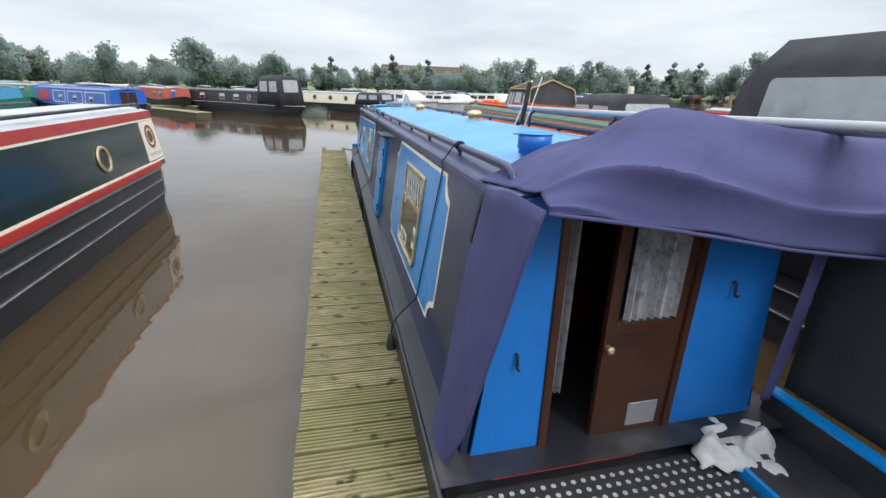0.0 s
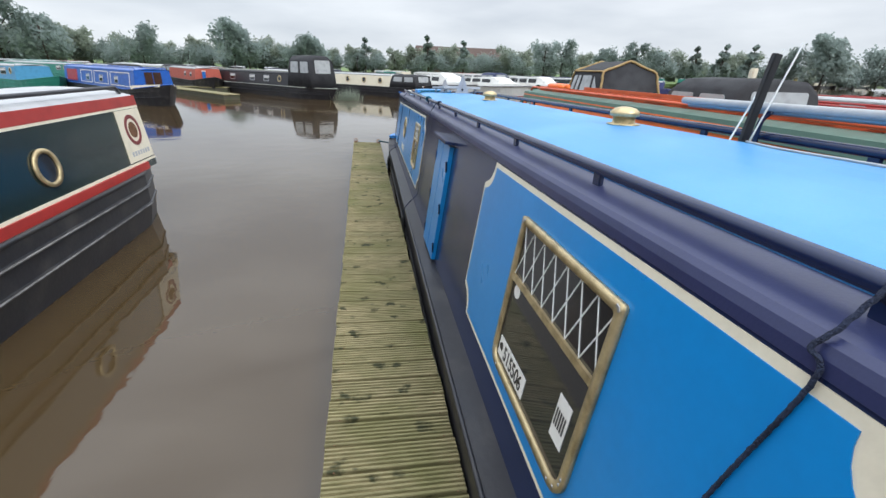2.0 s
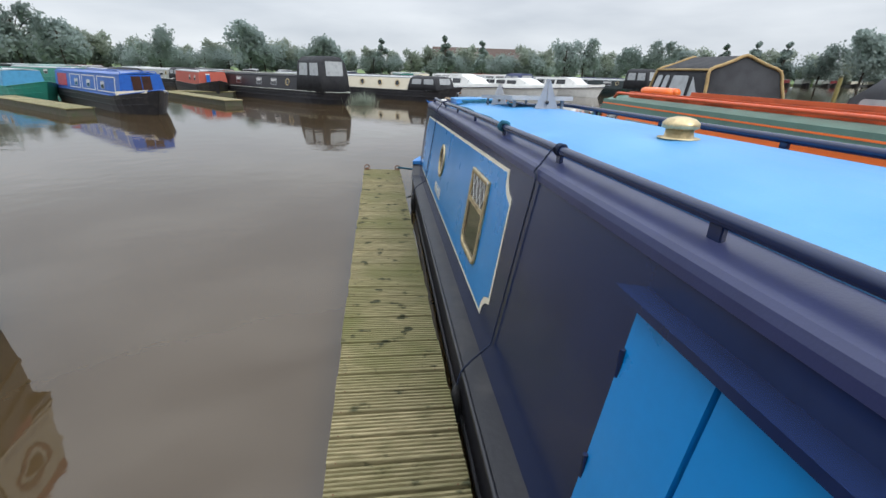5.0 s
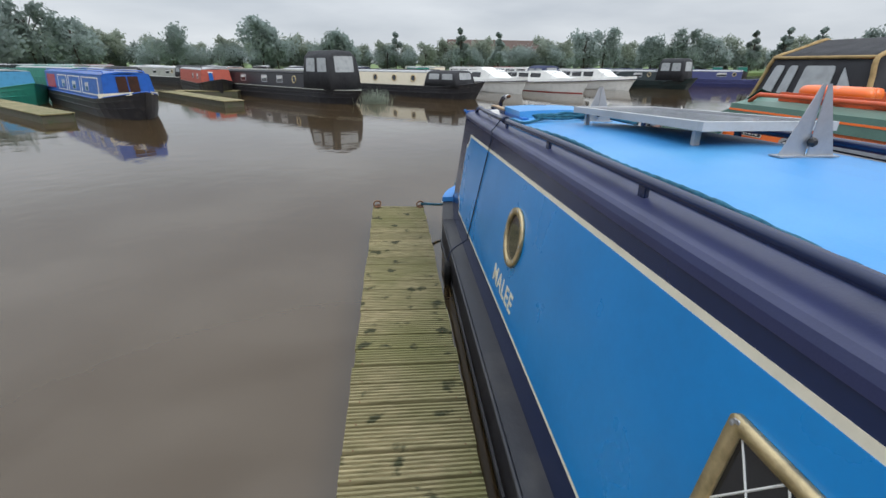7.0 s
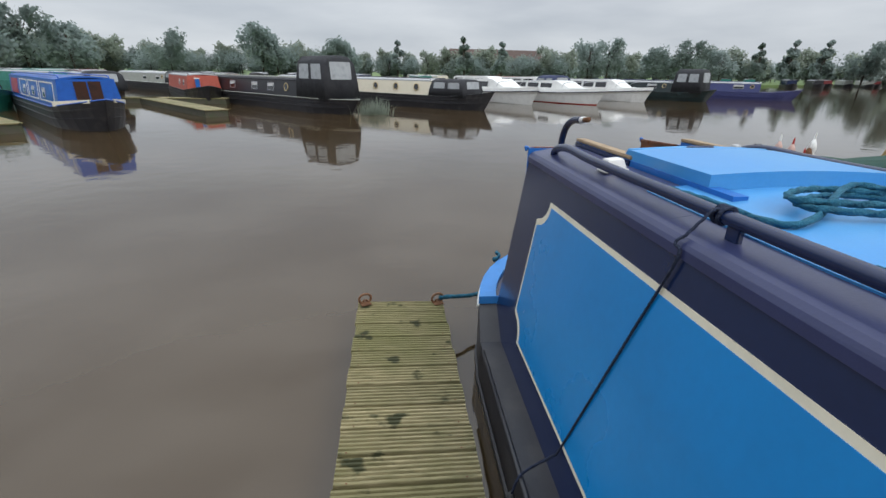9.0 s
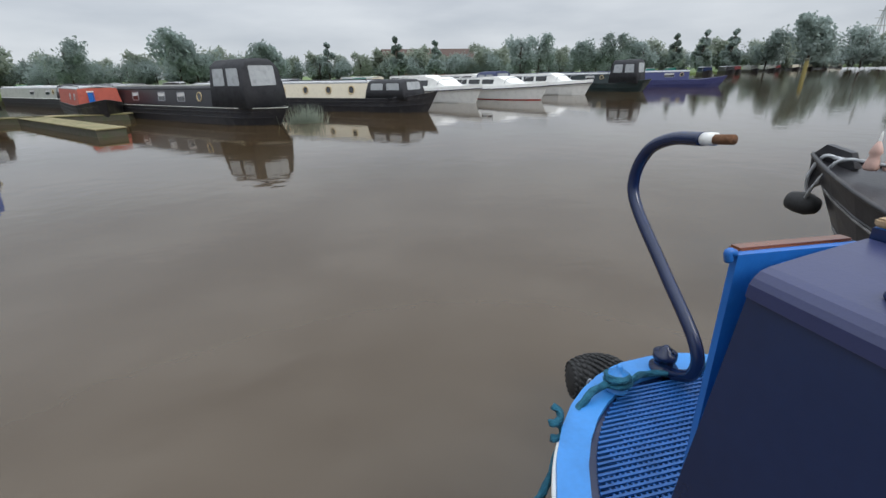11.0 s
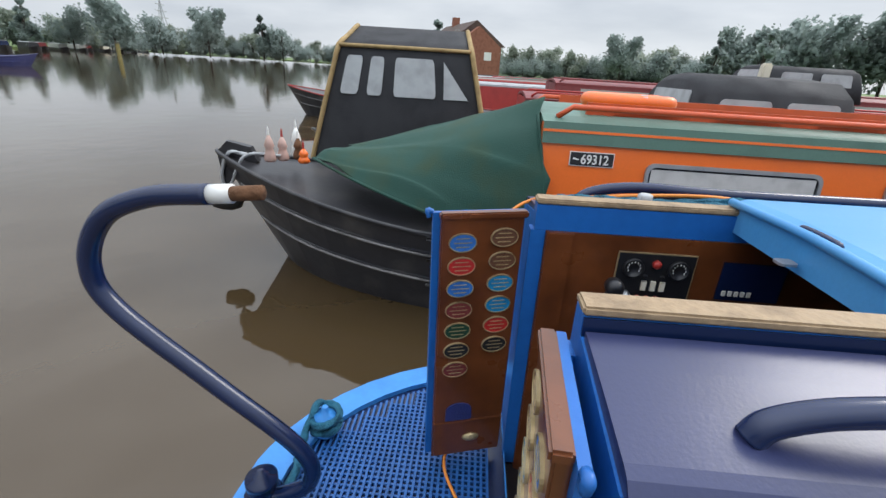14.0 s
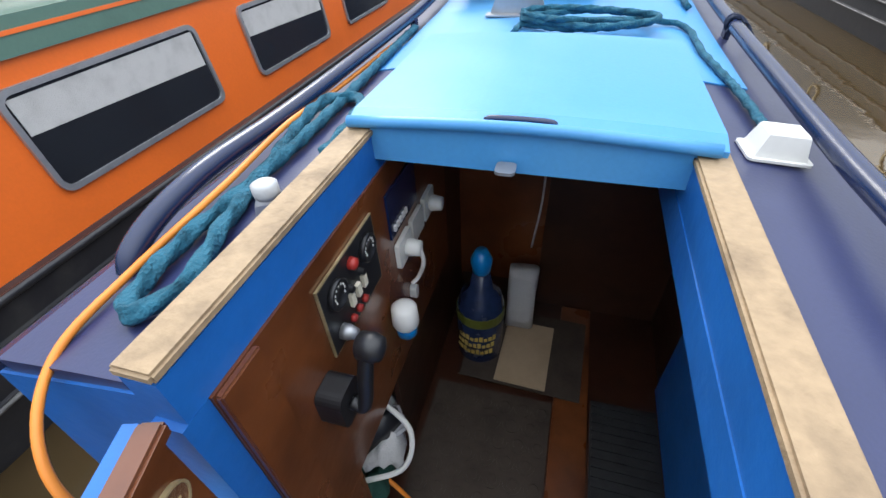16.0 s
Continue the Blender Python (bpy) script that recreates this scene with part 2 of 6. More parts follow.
CLOTH = mat("white_cloth", (0.55, 0.54, 0.53), 0.9, var=0.2, scale=10, bump=0.5, bscale=200)
CURTAIN = mat("grey_patterned_curtain", (0.26, 0.26, 0.27), 0.9, var=0.6, scale=28, bump=0.3)
CARD = mat("cardboard", (0.4, 0.29, 0.18), 0.85, var=0.15, scale=6, bump=0.15)
MATTE_BROWN = mat("brown_rubber_mat", (0.05, 0.035, 0.025), 0.8, var=0.3, scale=10, bump=0.2)
# distance haze is mixed into the tree-line leaf colours, paling and greying them
LEAF = leaf_material("haze_tinted_foliage", (0.115, 0.15, 0.13), (0.42, 0.50, 0.47))
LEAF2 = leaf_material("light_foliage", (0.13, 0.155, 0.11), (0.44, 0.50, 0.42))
BARK = mat("tree_bark", (0.06, 0.05, 0.04), 0.9, var=0.4, scale=4, bump=0.5)
GRASS = mat("meadow_grass", (0.10, 0.16, 0.045), 0.9, var=0.4, scale=0.15, bump=0.3, bscale=6, stain=(0.15, 0.19, 0.07))
BRICK = mat("red_brick", (0.28, 0.11, 0.07), 0.85, var=0.3, scale=2, bump=0.3)
ROOFTILE = mat("brown_roof_tiles", (0.09, 0.06, 0.05), 0.8, var=0.3, scale=2, bump=0.3)
PLAQUES = {k: mat("enamel_" + k, c, 0.3, var=0.2, scale=40, bump=0.4, bscale=220) for k, c in
           dict(blue=(0.03, 0.16, 0.5), red=(0.5, 0.02, 0.02), cyan=(0.01, 0.22, 0.45), maroon=(0.2, 0.03, 0.03), green=(0.01, 0.06, 0.03), black=(0.012, 0.012, 0.014), brown=(0.14, 0.06, 0.03), navy=(0.03, 0.04, 0.16)).items()}


# ---- mesh helpers ----
def part(name, bm, material, parent=None, label="", smooth=False):
    """Links a bmesh as one mesh object under a thing or a part."""
    me = bpy.data.meshes.new(name)
    bmesh.ops.recalc_face_normals(bm, faces=bm.faces)
    bm.to_mesh(me)
    bm.free()
    me.materials.append(material)
    if smooth:
        for p in me.polygons:
            p.use_smooth = True
    ob = new(name, me)
    if parent is not None:
        ob.parent = parent
    if label:
        ob["label"] = label
    return ob


def thing(name, m, label, category, group="", kind=""):
    e = new(name)
    e.empty_display_size = 0.1
    e.matrix_world = m
    return tagged(e, label, category, group, kind)


def box(x0, x1, y0, y1, z0, z1, bev=0.0, bm=None):
    b = bmesh.new()
    bmesh.ops.create_cube(b, size=1)
    for v in b.verts:
        v.co = Vector((x0 + (v.co.x + 0.5) * (x1 - x0), y0 + (v.co.y + 0.5) * (y1 - y0), z0 + (v.co.z + 0.5) * (z1 - z0)))
    if bev:
        bmesh.ops.bevel(b, geom=b.edges[:], offset=bev, segments=2, affect="EDGES")
    return join(bm, b)


def join(bm, b):
    if bm is None:
        return b
    me = bpy.data.meshes.new("tmp")
    b.to_mesh(me)
    b.free()
    bm.from_mesh(me)
    bpy.data.meshes.remove(me)
    return bm


def turned(bm, m):
    bmesh.ops.transform(bm, matrix=m, verts=bm.verts)
    return bm


def lathe(profile, seg=24, m=None):
    """A solid of revolution about z from (radius, height) pairs."""
    b = bmesh.new()
    rings = []
    for r, z in profile:
        rings.append([b.verts.new((r * math.cos(2 * math.pi * i / seg), r * math.sin(2 * math.pi * i / seg), z)) for i in range(seg)])
    for a, c in zip(rings, rings[1:]):
        for i in range(seg):
            b.faces.new((a[i], a[(i + 1) % seg], c[(i + 1) % seg], c[i]))
    b.faces.new(rings[0][::-1])
    b.faces.new(rings[-1])
    if m is not None:
        turned(b, m)
    return b


def smooth_path(pts, n=8):
    """Catmull-Rom through the points."""
    P = [Vector(p) for p in pts]
    P = [2 * P[0] - P[1]] + P + [2 * P[-1] - P[-2]]
    out = []
    for i in range(1, len(P) - 2):
        for k in range(n):
            t = k / n
            out.append(0.5 * ((2 * P[i]) + (P[i + 1] - P[i - 1]) * t + (2 * P[i - 1] - 5 * P[i] + 4 * P[i + 1] - P[i + 2]) * t * t + (3 * P[i] - P[i - 1] - 3 * P[i + 1] + P[i + 2]) * t ** 3))
    out.append(P[-2])
    return out


def tube(pts, r, seg=10, n=8, twist=0.0, curve=True, bm=None):
    """A round bar or rope along a path; twist gives it strands."""
    path = smooth_path(pts, n) if curve else [Vector(p) for p in pts]
    b = bm or bmesh.new()
    rings, up, run = [], None, 0.0
    for i, p in enumerate(path):
        d = (path[min(i + 1, len(path) - 1)] - path[max(i - 1, 0)]).normalized()
        if up is None:
            up = d.orthogonal().normalized()
        up = (up - d * up.dot(d)).normalized()
        side = d.cross(up)
        run += (p - path[i - 1]).length if i else 0
        ring = []
        for k in range(seg):
            a = 2 * math.pi * k / seg
            rr = r * (1 + (0.28 * math.cos(3 * (a + run * twist)) if twist else 0))
            ring.append(b.verts.new(p + rr * (math.cos(a) * up + math.sin(a) * side)))
        rings.append(ring)
    for a, c in zip(rings, rings[1:]):
        for k in range(seg):
            b.faces.new((a[k], a[(k + 1) % seg], c[(k + 1) % seg], c[k]))
    b.faces.new(rings[0][::-1])
    b.faces.new(rings[-1])
    return b


def rope(pts, r, n=14, bm=None):
    return tube(pts, r, seg=12, n=n, twist=2 * math.pi / (r * 22), bm=bm)


def slab(outline, place, t0, t1):
    """A plate with a 2D outline; place(a, b, off) puts it into space."""
    b = bmesh.new()
    lo = [b.verts.new(place(p[0], p[1], t0)) for p in outline]
    hi = [b.verts.new(place(p[0], p[1], t1)) for p in outline]
    b.faces.new(hi)
    b.faces.new(lo[::-1])
    n = len(lo)
    for i in range(n):
        b.faces.new((lo[i], lo[(i + 1) % n], hi[(i + 1) % n], hi[i]))
    bmesh.ops.triangulate(b, faces=[f for f in b.faces if len(f.verts) > 4])
    return b


def ring_slab(outer, inner, place, t0, t1):
    """A flat frame between two outlines of the same number of points."""
    b = bmesh.new()
    L = [[b.verts.new(place(p[0], p[1], t)) for p in o] for o, t in ((outer, t0), (outer, t1), (inner, t1), (inner, t0))]
    n = len(outer)
    for i in range(n):
        j = (i + 1) % n
        for k in range(4):
            A, B = L[k], L[(k + 1) % 4]
            b.faces.new((A[i], A[j], B[j], B[i]))
    return b


def rounded(a0, a1, b0, b1, r, n=5):
    pts = []
    for cx, cy, s in ((a1 - r, b1 - r, 0), (a0 + r, b1 - r, 90), (a0 + r, b0 + r, 180), (a1 - r, b0 + r, 270)):
        for i in range(n + 1):
            t = radians(s + 90 * i / n)
            pts.append((cx + r * math.cos(t), cy + r * math.sin(t)))
    return pts


def loft(sections, closed=False, caps=True):
    """Skin over cross-sections of equal length."""
    b = bmesh.new()
    R = [[b.verts.new(p) for p in s] for s in sections]
    m = len(sections[0])
    for A, B in zip(R, R[1:]):
        for i in range(m if closed else m - 1):
            b.faces.new((A[i], A[(i + 1) % m], B[(i + 1) % m], B[i]))
    if caps:
        b.faces.new(R[0][::-1])
        b.faces.new(R[-1])
    return b


WZ = -0.26  # water level; the finger pontoon's deck is at 0

# ---- the setting: water, ground, sky-line ----
b = bmesh.new()
bmesh.ops.create_grid(b, x_segments=2, y_segments=2, size=900)
turned(b, Matrix.Translation((0, 0, WZ)))
tagged(part("water", b, WATER), "still brown marina water with faint ripples", "water", kind="structure")

b = bmesh.new()
shore = [(-70, -70), (24, -70), (24, -6), (60, 2), (230, 70), (260, 190), (60, 92), (-70, 80)]
outer = [(-1500, -1500), (1500, -1500), (1500, 1500), (-1500, 1500)]
edges = []
for loop in (shore, outer):
    vs = [b.verts.new((x, y, 0.12)) for x, y in loop]
    edges += [b.edges.new((vs[i], vs[(i + 1) % len(vs)])) for i in range(len(vs))]
bmesh.ops.triangle_fill(b, edges=edges, use_beauty=True)
bank = [e for e in b.edges if e.is_boundary and all(max(abs(v.co.x), abs(v.co.y)) < 1000 for v in e.verts)]
ex = bmesh.ops.extrude_edge_only(b, edges=bank)
for v in [g for g in ex["geom"] if isinstance(g, bmesh.types.BMVert)]:
    v.co.z = -1.2
tagged(part("ground", b, GRASS), "green meadow and grassy bank around the marina", "ground", kind="structure")


# ---- finger pontoon ----
PW0, PW1, PY0, PY1 = -0.30, 0.29, -9.0, 10.0
pont = thing("pontoon", pose(0, 0, 0), "finger pontoon of grooved weathered decking boards, green with algae", "pontoon", kind="structure")
BOARD, GAP = 0.136, 0.012


def board_mesh(width):
    """One grooved decking board lying across the pontoon."""
    b = bmesh.new()
    prof, grooves = [], 6
    pitch = BOARD / grooves
    for i in range(grooves):
        a = i * pitch
        prof += [(a + 0.12 * pitch, 0.0), (a + 0.52 * pitch, 0.0), (a + 0.58 * pitch, -0.011), (a + 0.99 * pitch, -0.011)]
    prof = [(0.0, -0.004)] + prof + [(BOARD, -0.004), (BOARD, -0.028), (0.0, -0.028)]
    A = [b.verts.new((PW0, y, z)) for y, z in prof]
    B = [b.verts.new((PW0 + width, y, z)) for y, z in prof]
    n = len(prof)
    for i in range(n):
        b.faces.new((A[i], A[(i + 1) % n], B[(i + 1) % n], B[i]))
    b.faces.new(A[::-1])
    b.faces.new(B)
    return b


b = board_mesh(PW1 - PW0)
first = part("board", b, DECKWOOD, pont)
rng = random.Random(4)
yb, k = PY1 - BOARD, 0
while yb > PY0:
    o = first if k == 0 else new("board", first.data)
    o.parent = pont
    o.matrix_local = Matrix.Translation((rng.uniform(-0.006, 0.006), yb, 0.0 + rng.uniform(-0.003, 0.003))) @ pose(0, 0, 0, 0, 1.8, rng.uniform(-0.35, 0.35))
    yb -= BOARD + GAP + rng.uniform(-0.002, 0.002)
    k += 1
part("edge_beam", box(PW0 + 0.02, PW0 + 0.07, PY0, PY1 - 0.02, -0.22, -0.032), JETTYSIDE, pont)
part("edge_beam", box(PW1 - 0.07, PW1 - 0.02, PY0, PY1 - 0.02, -0.24, -0.05), JETTYSIDE, pont)
part("end_beam", box(PW0 + 0.02, PW1 - 0.02, PY1 - 0.06, PY1 - 0.015, -0.22, -0.04), JETTYSIDE, pont)
part("float", box(PW0 + 0.08, PW1 - 0.08, PY0, PY1 - 0.1, WZ - 0.3, -0.06), JETTYSIDE, pont)
b = bmesh.new()
for yy in range(int((PY1 - PY0) / 0.148)):
    for xx in (PW0 + 0.05, PW1 - 0.05):
        join(b, lathe([(0.004, 0), (0.004, 0.0015)], 6, Matrix.Translation((xx + rng.uniform(-0.01, 0.01), PY0 + yy * 0.148 + 0.07, 0.003 - 0.03 * xx))))
part("deck_screw", b, RUST, pont, "rusty deck screw heads")["kind"] = "stuff"


def mooring_ring(x, y, z):
    t = thing("mooring_ring", pose(x, y, z, 0, 0, 20), "rusty iron mooring ring on the pontoon end", "ring", "pontoon rings")
    part("plate", box(-0.035, 0.035, -0.03, 0.03, 0, 0.006, 0.002), RUST, t)
    pts = [(0.042 * math.cos(radians(a)), 0.012, 0.035 + 0.034 * math.sin(radians(a))) for a in range(0, 360, 30)]
    part("ring", tube(pts + [pts[0]], 0.008, 8, 3), RUST, t, smooth=True)
    part("eye", tube([(-0.015, 0.012, 0.004), (-0.012, 0.012, 0.022), (0.012, 0.012, 0.022), (0.015, 0.012, 0.004)], 0.006, 8, 4), RUST, t, smooth=True)


mooring_ring(PW0 + 0.05, PY1 - 0.05, 0.012)
mooring_ring(PW1 - 0.04, PY1 - 0.04, -0.008)

# ---- the blue narrowboat beside the pontoon ----
BM = Matrix.Translation((1.14, 0, 0)) @ pose(0, 0, 0, -0.95, 0, -1.03)
Y0, Y1 = -0.85, 9.632          # cabin front and rear bulkheads
GZ, RZ, CZ = 0.18, 1.25, 1.31  # gunwale, roof edge, roof centre


def side_x(z):
    """Half width of the cabin at a height: it leans inwards."""
    return 0.737 - (z - GZ) * 0.14


def near(y, z, off=0.0):
    return Vector((-(side_x(z) + off), y, z + off * 0.14))


def roof_z(x, y=4.0):
    """Cambered roof, a little higher on the far side, flattening towards the stern hatch."""
    w = min(1.0, max(0.0, (y - 6.9) / 1.4))
    w = w * w * (3 - 2 * w)
    return (1.37 - 0.075 * (x / 0.56) ** 2 + 0.05 * x) * (1 - w) + (CZ - (CZ - RZ - 0.01) * (x / 0.56) ** 2) * w


boat = thing("narrowboat", BM, "navy and bright blue steel narrowboat moored beside the pontoon", "narrowboat")


def hull_half(y):
    """Half breadth of the hull along the boat, full amidships, round at the stern, pointed at the bow."""
    if y > 9.4:
        t = min(1, (y - 9.4) / 1.13)
        return 0.86 * math.sqrt(max(0.0, 1 - t ** 2.3)) * 0.93 + 0.86 * 0.07 * (1 - t)
    if y < -2.2:
        t = min(1, (-2.2 - y) / 2.2)
        return 0.86 * (1 - t ** 2)
    return 0.86


ys = [-4.4, -4.3, -4.0, -3.5, -2.9, -2.2, -1, 1, 3, 5, 7, 8.5, 9.4, 9.7, 9.95, 10.15, 10.3, 10.4, 10.47, 10.52]
secs = []
for y in ys:
    h = max(hull_half(y), 0.01)
    top = GZ + (0.12 * max(0, (-2.2 - y) / 2.2)) + (0.15 if y > 9.68 else 0.0)
    secs.append([(-h * 0.97, y, -0.75), (-h * 0.99, y, -0.12), (-h - 0.012, y, -0.11), (-h - 0.012, y, -0.075), (-h, y, -0.07), (-h, y, top), (h, y, top), (h, y, -0.07), (h + 0.012, y, -0.075), (h + 0.012, y, -0.11), (h * 0.99, y, -0.12), (h * 0.97, y, -0.75)])
# the well deck ahead of the front bulkhead is open, so the hull top is left out there
b = bmesh.new()
R = [[b.verts.new(p) for p in s] for s in secs]
for i, (A, B) in enumerate(zip(R, R[1:])):
    for k in range(12):
        if k == 5 and -2.95 < ys[i] < Y0 - 0.3:
            continue
        b.faces.new((A[k], A[(k + 1) % 12], B[(k + 1) % 12], B[k]))
b.faces.new(R[0][::-1])
b.faces.new(R[-1])
part("hull", b, BLACKHULL, boat, "black hull with rubbing strakes")
# thin worn edge along the gunwale
part("gunwale_edge", tube([(-0.862, y, GZ + 0.004) for y in (-2.2, 0, 3, 6, 9.3)], 0.012, 8, 4), BLACKHULL, boat, smooth=True)

# cabin sides as plates with thickness
out = [(Y0, GZ), (Y1, GZ), (Y1, RZ - 0.03), (Y0, RZ - 0.03)]
part("cabin_side", slab(out, near, -0.03, 0.0), NAVY, boat, "glossy navy cabin side")
part("cabin_side", slab(out, lambda y, z, o: Vector((side_x(z) + o, y, z)), -0.03, 0.0), NAVY, boat)


def roof_strip(x0, x1, ya, yb, z_up, n=8):
    secs = []
    for y in [ya + (yb - ya) * i / 30 for i in range(31)]:
        top = [(x0 + (x1 - x0) * i / n, y, roof_z(x0 + (x1 - x0) * i / n, y) + z_up) for i in range(n + 1)]
        secs.append(top + [(x, y, z - 0.03) for x, y, z in top[::-1]])
    return loft(secs, closed=True)


HX0, HX1, HYF = -0.282, 0.285, 9.08   # hatch opening in the roof, from here aft
part("roof", roof_strip(-0.56, 0.56, Y0, 8.35, 0.0), NAVYROOF, boat, "navy roof edges, paler than the cabin sides")
part("roof", roof_strip(-0.56, HX0 - 0.06, 8.35, Y1, 0.0, 3), NAVYROOF, boat)
part("roof", roof_strip(HX1 + 0.06, 0.56, 8.35, Y1, 0.0, 3), NAVYROOF, boat)
part("roof_panel", roof_strip(-0.47, 0.47, Y0 + 0.1, 8.62, 0.004), ROOFBLUE, boat, "pale blue painted roof")
for s in (-1, 1):  # rounded roof edge
    rows = []
    for y in [Y0 + (Y1 - Y0) * i / 30 for i in range(31)]:
        e = roof_z(s * 0.56, y)
        pr = [(0.56, e), (0.578, e - 0.006), (0.590, e - 0.018), (0.597, RZ - 0.02), (0.599, RZ - 0.045), (0.58, RZ - 0.045), (0.55, e - 0.03)]
        rows.append([(s * x, y, z) for x, z in pr])
    part("roof_edge", loft(rows, closed=True), NAVYROOF if s < 0 else NAVY, boat, "rounded navy roof edge")


def scallop(y0, y1, z0, z1, r, d=0.03):
    """Panel outline with hollowed, spiked corners."""
    pts = []
    for cy, cz, sy, sz in ((y1, z1, -1, -1), (y0, z1, 1, -1), (y0, z0, 1, 1), (y1, z0, -1, 1)):
        arc = []
        for i in range(9):
            a = i / 8
            ang = radians(90 * a)
            arc.append((cy + sy * r * math.sin(ang), cz + sz * r * 0.92 * math.cos(ang)))
        # spikes at both ends of the hollow
        arc[0] = (cy - sy * d * 0.0, cz + sz * r * 1.0)
        if (sy, sz) in ((-1, -1), (1, 1)):
            pts += arc
        else:
            pts += arc[::-1]
    return pts


def painted_panel(y0, y1, z0, z1, r=0.13, w=0.022, drop=0.0):
    def near_p(y, z, o):
        return near(y, z - drop * (y - y0) / (y1 - y0) * (z - z0) / (z1 - z0), o)

    part("panel_border", slab(scallop(y0, y1, z0, z1, r), near_p, 0.001, 0.0035), CREAM, boat, "cream lining")
    inner = scallop(y0 + w, y1 - w, z0 + w, z1 - w, r + 0.008)
    part("side_panel", slab(inner, near_p, 0.0038, 0.006), BLUE, boat, "bright blue painted panel")


painted_panel(-0.10, 1.96, 0.345, 1.195)
painted_panel(4.68, 9.28, 0.335, 1.172, drop=0.08)


def text_mesh(s, size, depth, place, material, name, parent, spacing=1.0):
    """Lettering from the built-in font, its plane mapped by place(a, b, off)."""
    cu = bpy.data.curves.new("letters", "FONT")
    cu.body, cu.size, cu.extrude, cu.space_character = s, size, depth / 2, spacing
    cu.offset = size * 0.018
    ob = bpy.data.objects.new("letters", cu)
    scene.collection.objects.link(ob)
    me = bpy.data.meshes.new_from_object(ob.evaluated_get(bpy.context.evaluated_depsgraph_get()))
    bpy.data.objects.remove(ob)
    b = bmesh.new()
    b.from_mesh(me)
    bpy.data.meshes.remove(me)
    for v in b.verts:
        v.co = place(v.co.x, v.co.y, v.co.z)
    return part(name, b, material, parent)


def square_top(y0, y1, z0, z1, r):
    """Outline with crisp top corners and rounded lower ones."""
    p = rounded(y0, y1, z0, z1, r)
    q = rounded(y0, y1, z0, z1, 0.012)
    return q[:12] + p[12:]


def side_window(y0, y1, z0, z1, parent, lattice=True):
    """Brass-framed window: fixed lower pane, latticed hopper above."""
    o, i = square_top(y0, y1, z0, z1, 0.07), square_top(y0 + 0.03, y1 - 0.03, z0 + 0.03, z1 - 0.03, 0.05)
    w = new("window")
    w.parent = parent
    f = part("window_frame", ring_slab(o, i, near, 0.004, 0.022), BRASS, w, "screwed brass frame", True)
    part("pane", slab(i, near, 0.007, 0.010), DARKGLASS, w)
    zm = z0 + (z1 - z0) * 0.62
    part("bar", slab([(y0 + 0.03, zm - 0.012), (y1 - 0.03, zm - 0.012), (y1 - 0.03, zm + 0.012), (y0 + 0.03, zm + 0.012)], near, 0.009, 0.021), BRASS, w)
    b = bmesh.new()
    n = max(3, int((y1 - y0) / 0.1))
    step = (y1 - y0 - 0.06) / n
    for k in range(n):
        for a, c in ((k, k + 1), (k + 1, k)):
            ya, yc = y0 + 0.03 + a * step, y0 + 0.03 + c * step
            p, q = near(ya, zm + 0.012, 0.011), near(yc, z1 - 0.03, 0.011)
            tube([p, q], 0.0025, 5, curve=False, bm=b)
    part("lattice", b, WHITE, w, "white diamond lattice")
    b = bmesh.new()
    for t in range(14):
        a = o[int(t * len(o) / 14)]
        c = ((a[0] * 0.96 + 0.04 * (y0 + y1) / 2), (a[1] * 0.965 + 0.035 * (z0 + z1) / 2))
        m = Matrix.Translation(near(c[0], c[1], 0.021)) @ pose(0, 0, 0, 0, -90, 0)
        join(b, lathe([(0.006, 0), (0.005, 0.003)], 8, m))
    part("screws", b, STEEL, w)["kind"] = "stuff"
    return w


wa = side_window(0.545, 1.285, 0.44, 1.085, boat)
side_window(5.11, 5.60, 0.49, 1.035, boat)
# paper notices in the first window
for y0, z0, w, h, lab in ((0.62, 0.56, 0.08, 0.15, "white paper notice"),):
    t = thing("notice", BM, lab + " in the boat window", "notice")
    part("card", slab([(y0, z0), (y0 + w, z0), (y0 + w, z0 + h), (y0, z0 + h)], near, 0.0105, 0.0125), PLASTICW, t)
    b = bmesh.new()
    for k in range(5):
        c = y0 + w * (0.14 + 0.17 * k)
        join(b, slab([(c, z0 + h * 0.3), (c + w * 0.1, z0 + h * 0.3), (c + w * 0.1, z0 + h * 0.7), (c, z0 + h * 0.7)], near, 0.0126, 0.0132))
    part("lettering", b, PLASTICB, t)
t = thing("number_plate", BM, "white registration plate with black digits in the window", "plate")
part("card", slab([(0.93, 0.49), (1.235, 0.49), (1.235, 0.575), (0.93, 0.575)], near, 0.0105, 0.0125), PLASTICW, t)
text_mesh("515506", 0.085, 0.001, lambda a, h, o: near(1.17 - a * 0.84, 0.502 + h, 0.0132 + o), PLASTICB, "digits", t)
part("emblem", slab([(1.19, 0.52), (1.22, 0.52), (1.225, 0.54), (1.205, 0.555), (1.19, 0.545)], near, 0.0126, 0.0134), PLASTICB, t)
t = thing("sticker", BM, "round white sticker in the boat window", "sticker")
part("disc", slab([(1.19 + 0.03 * math.cos(a * 0.4), 0.80 + 0.03 * math.sin(a * 0.4)) for a in range(16)], near, 0.0105, 0.0122), PLASTICW, t)


def circle(cy, cz, r, n=32):
    return [(cy + r * math.cos(2 * math.pi * i / n), cz + r * math.sin(2 * math.pi * i / n)) for i in range(n)]


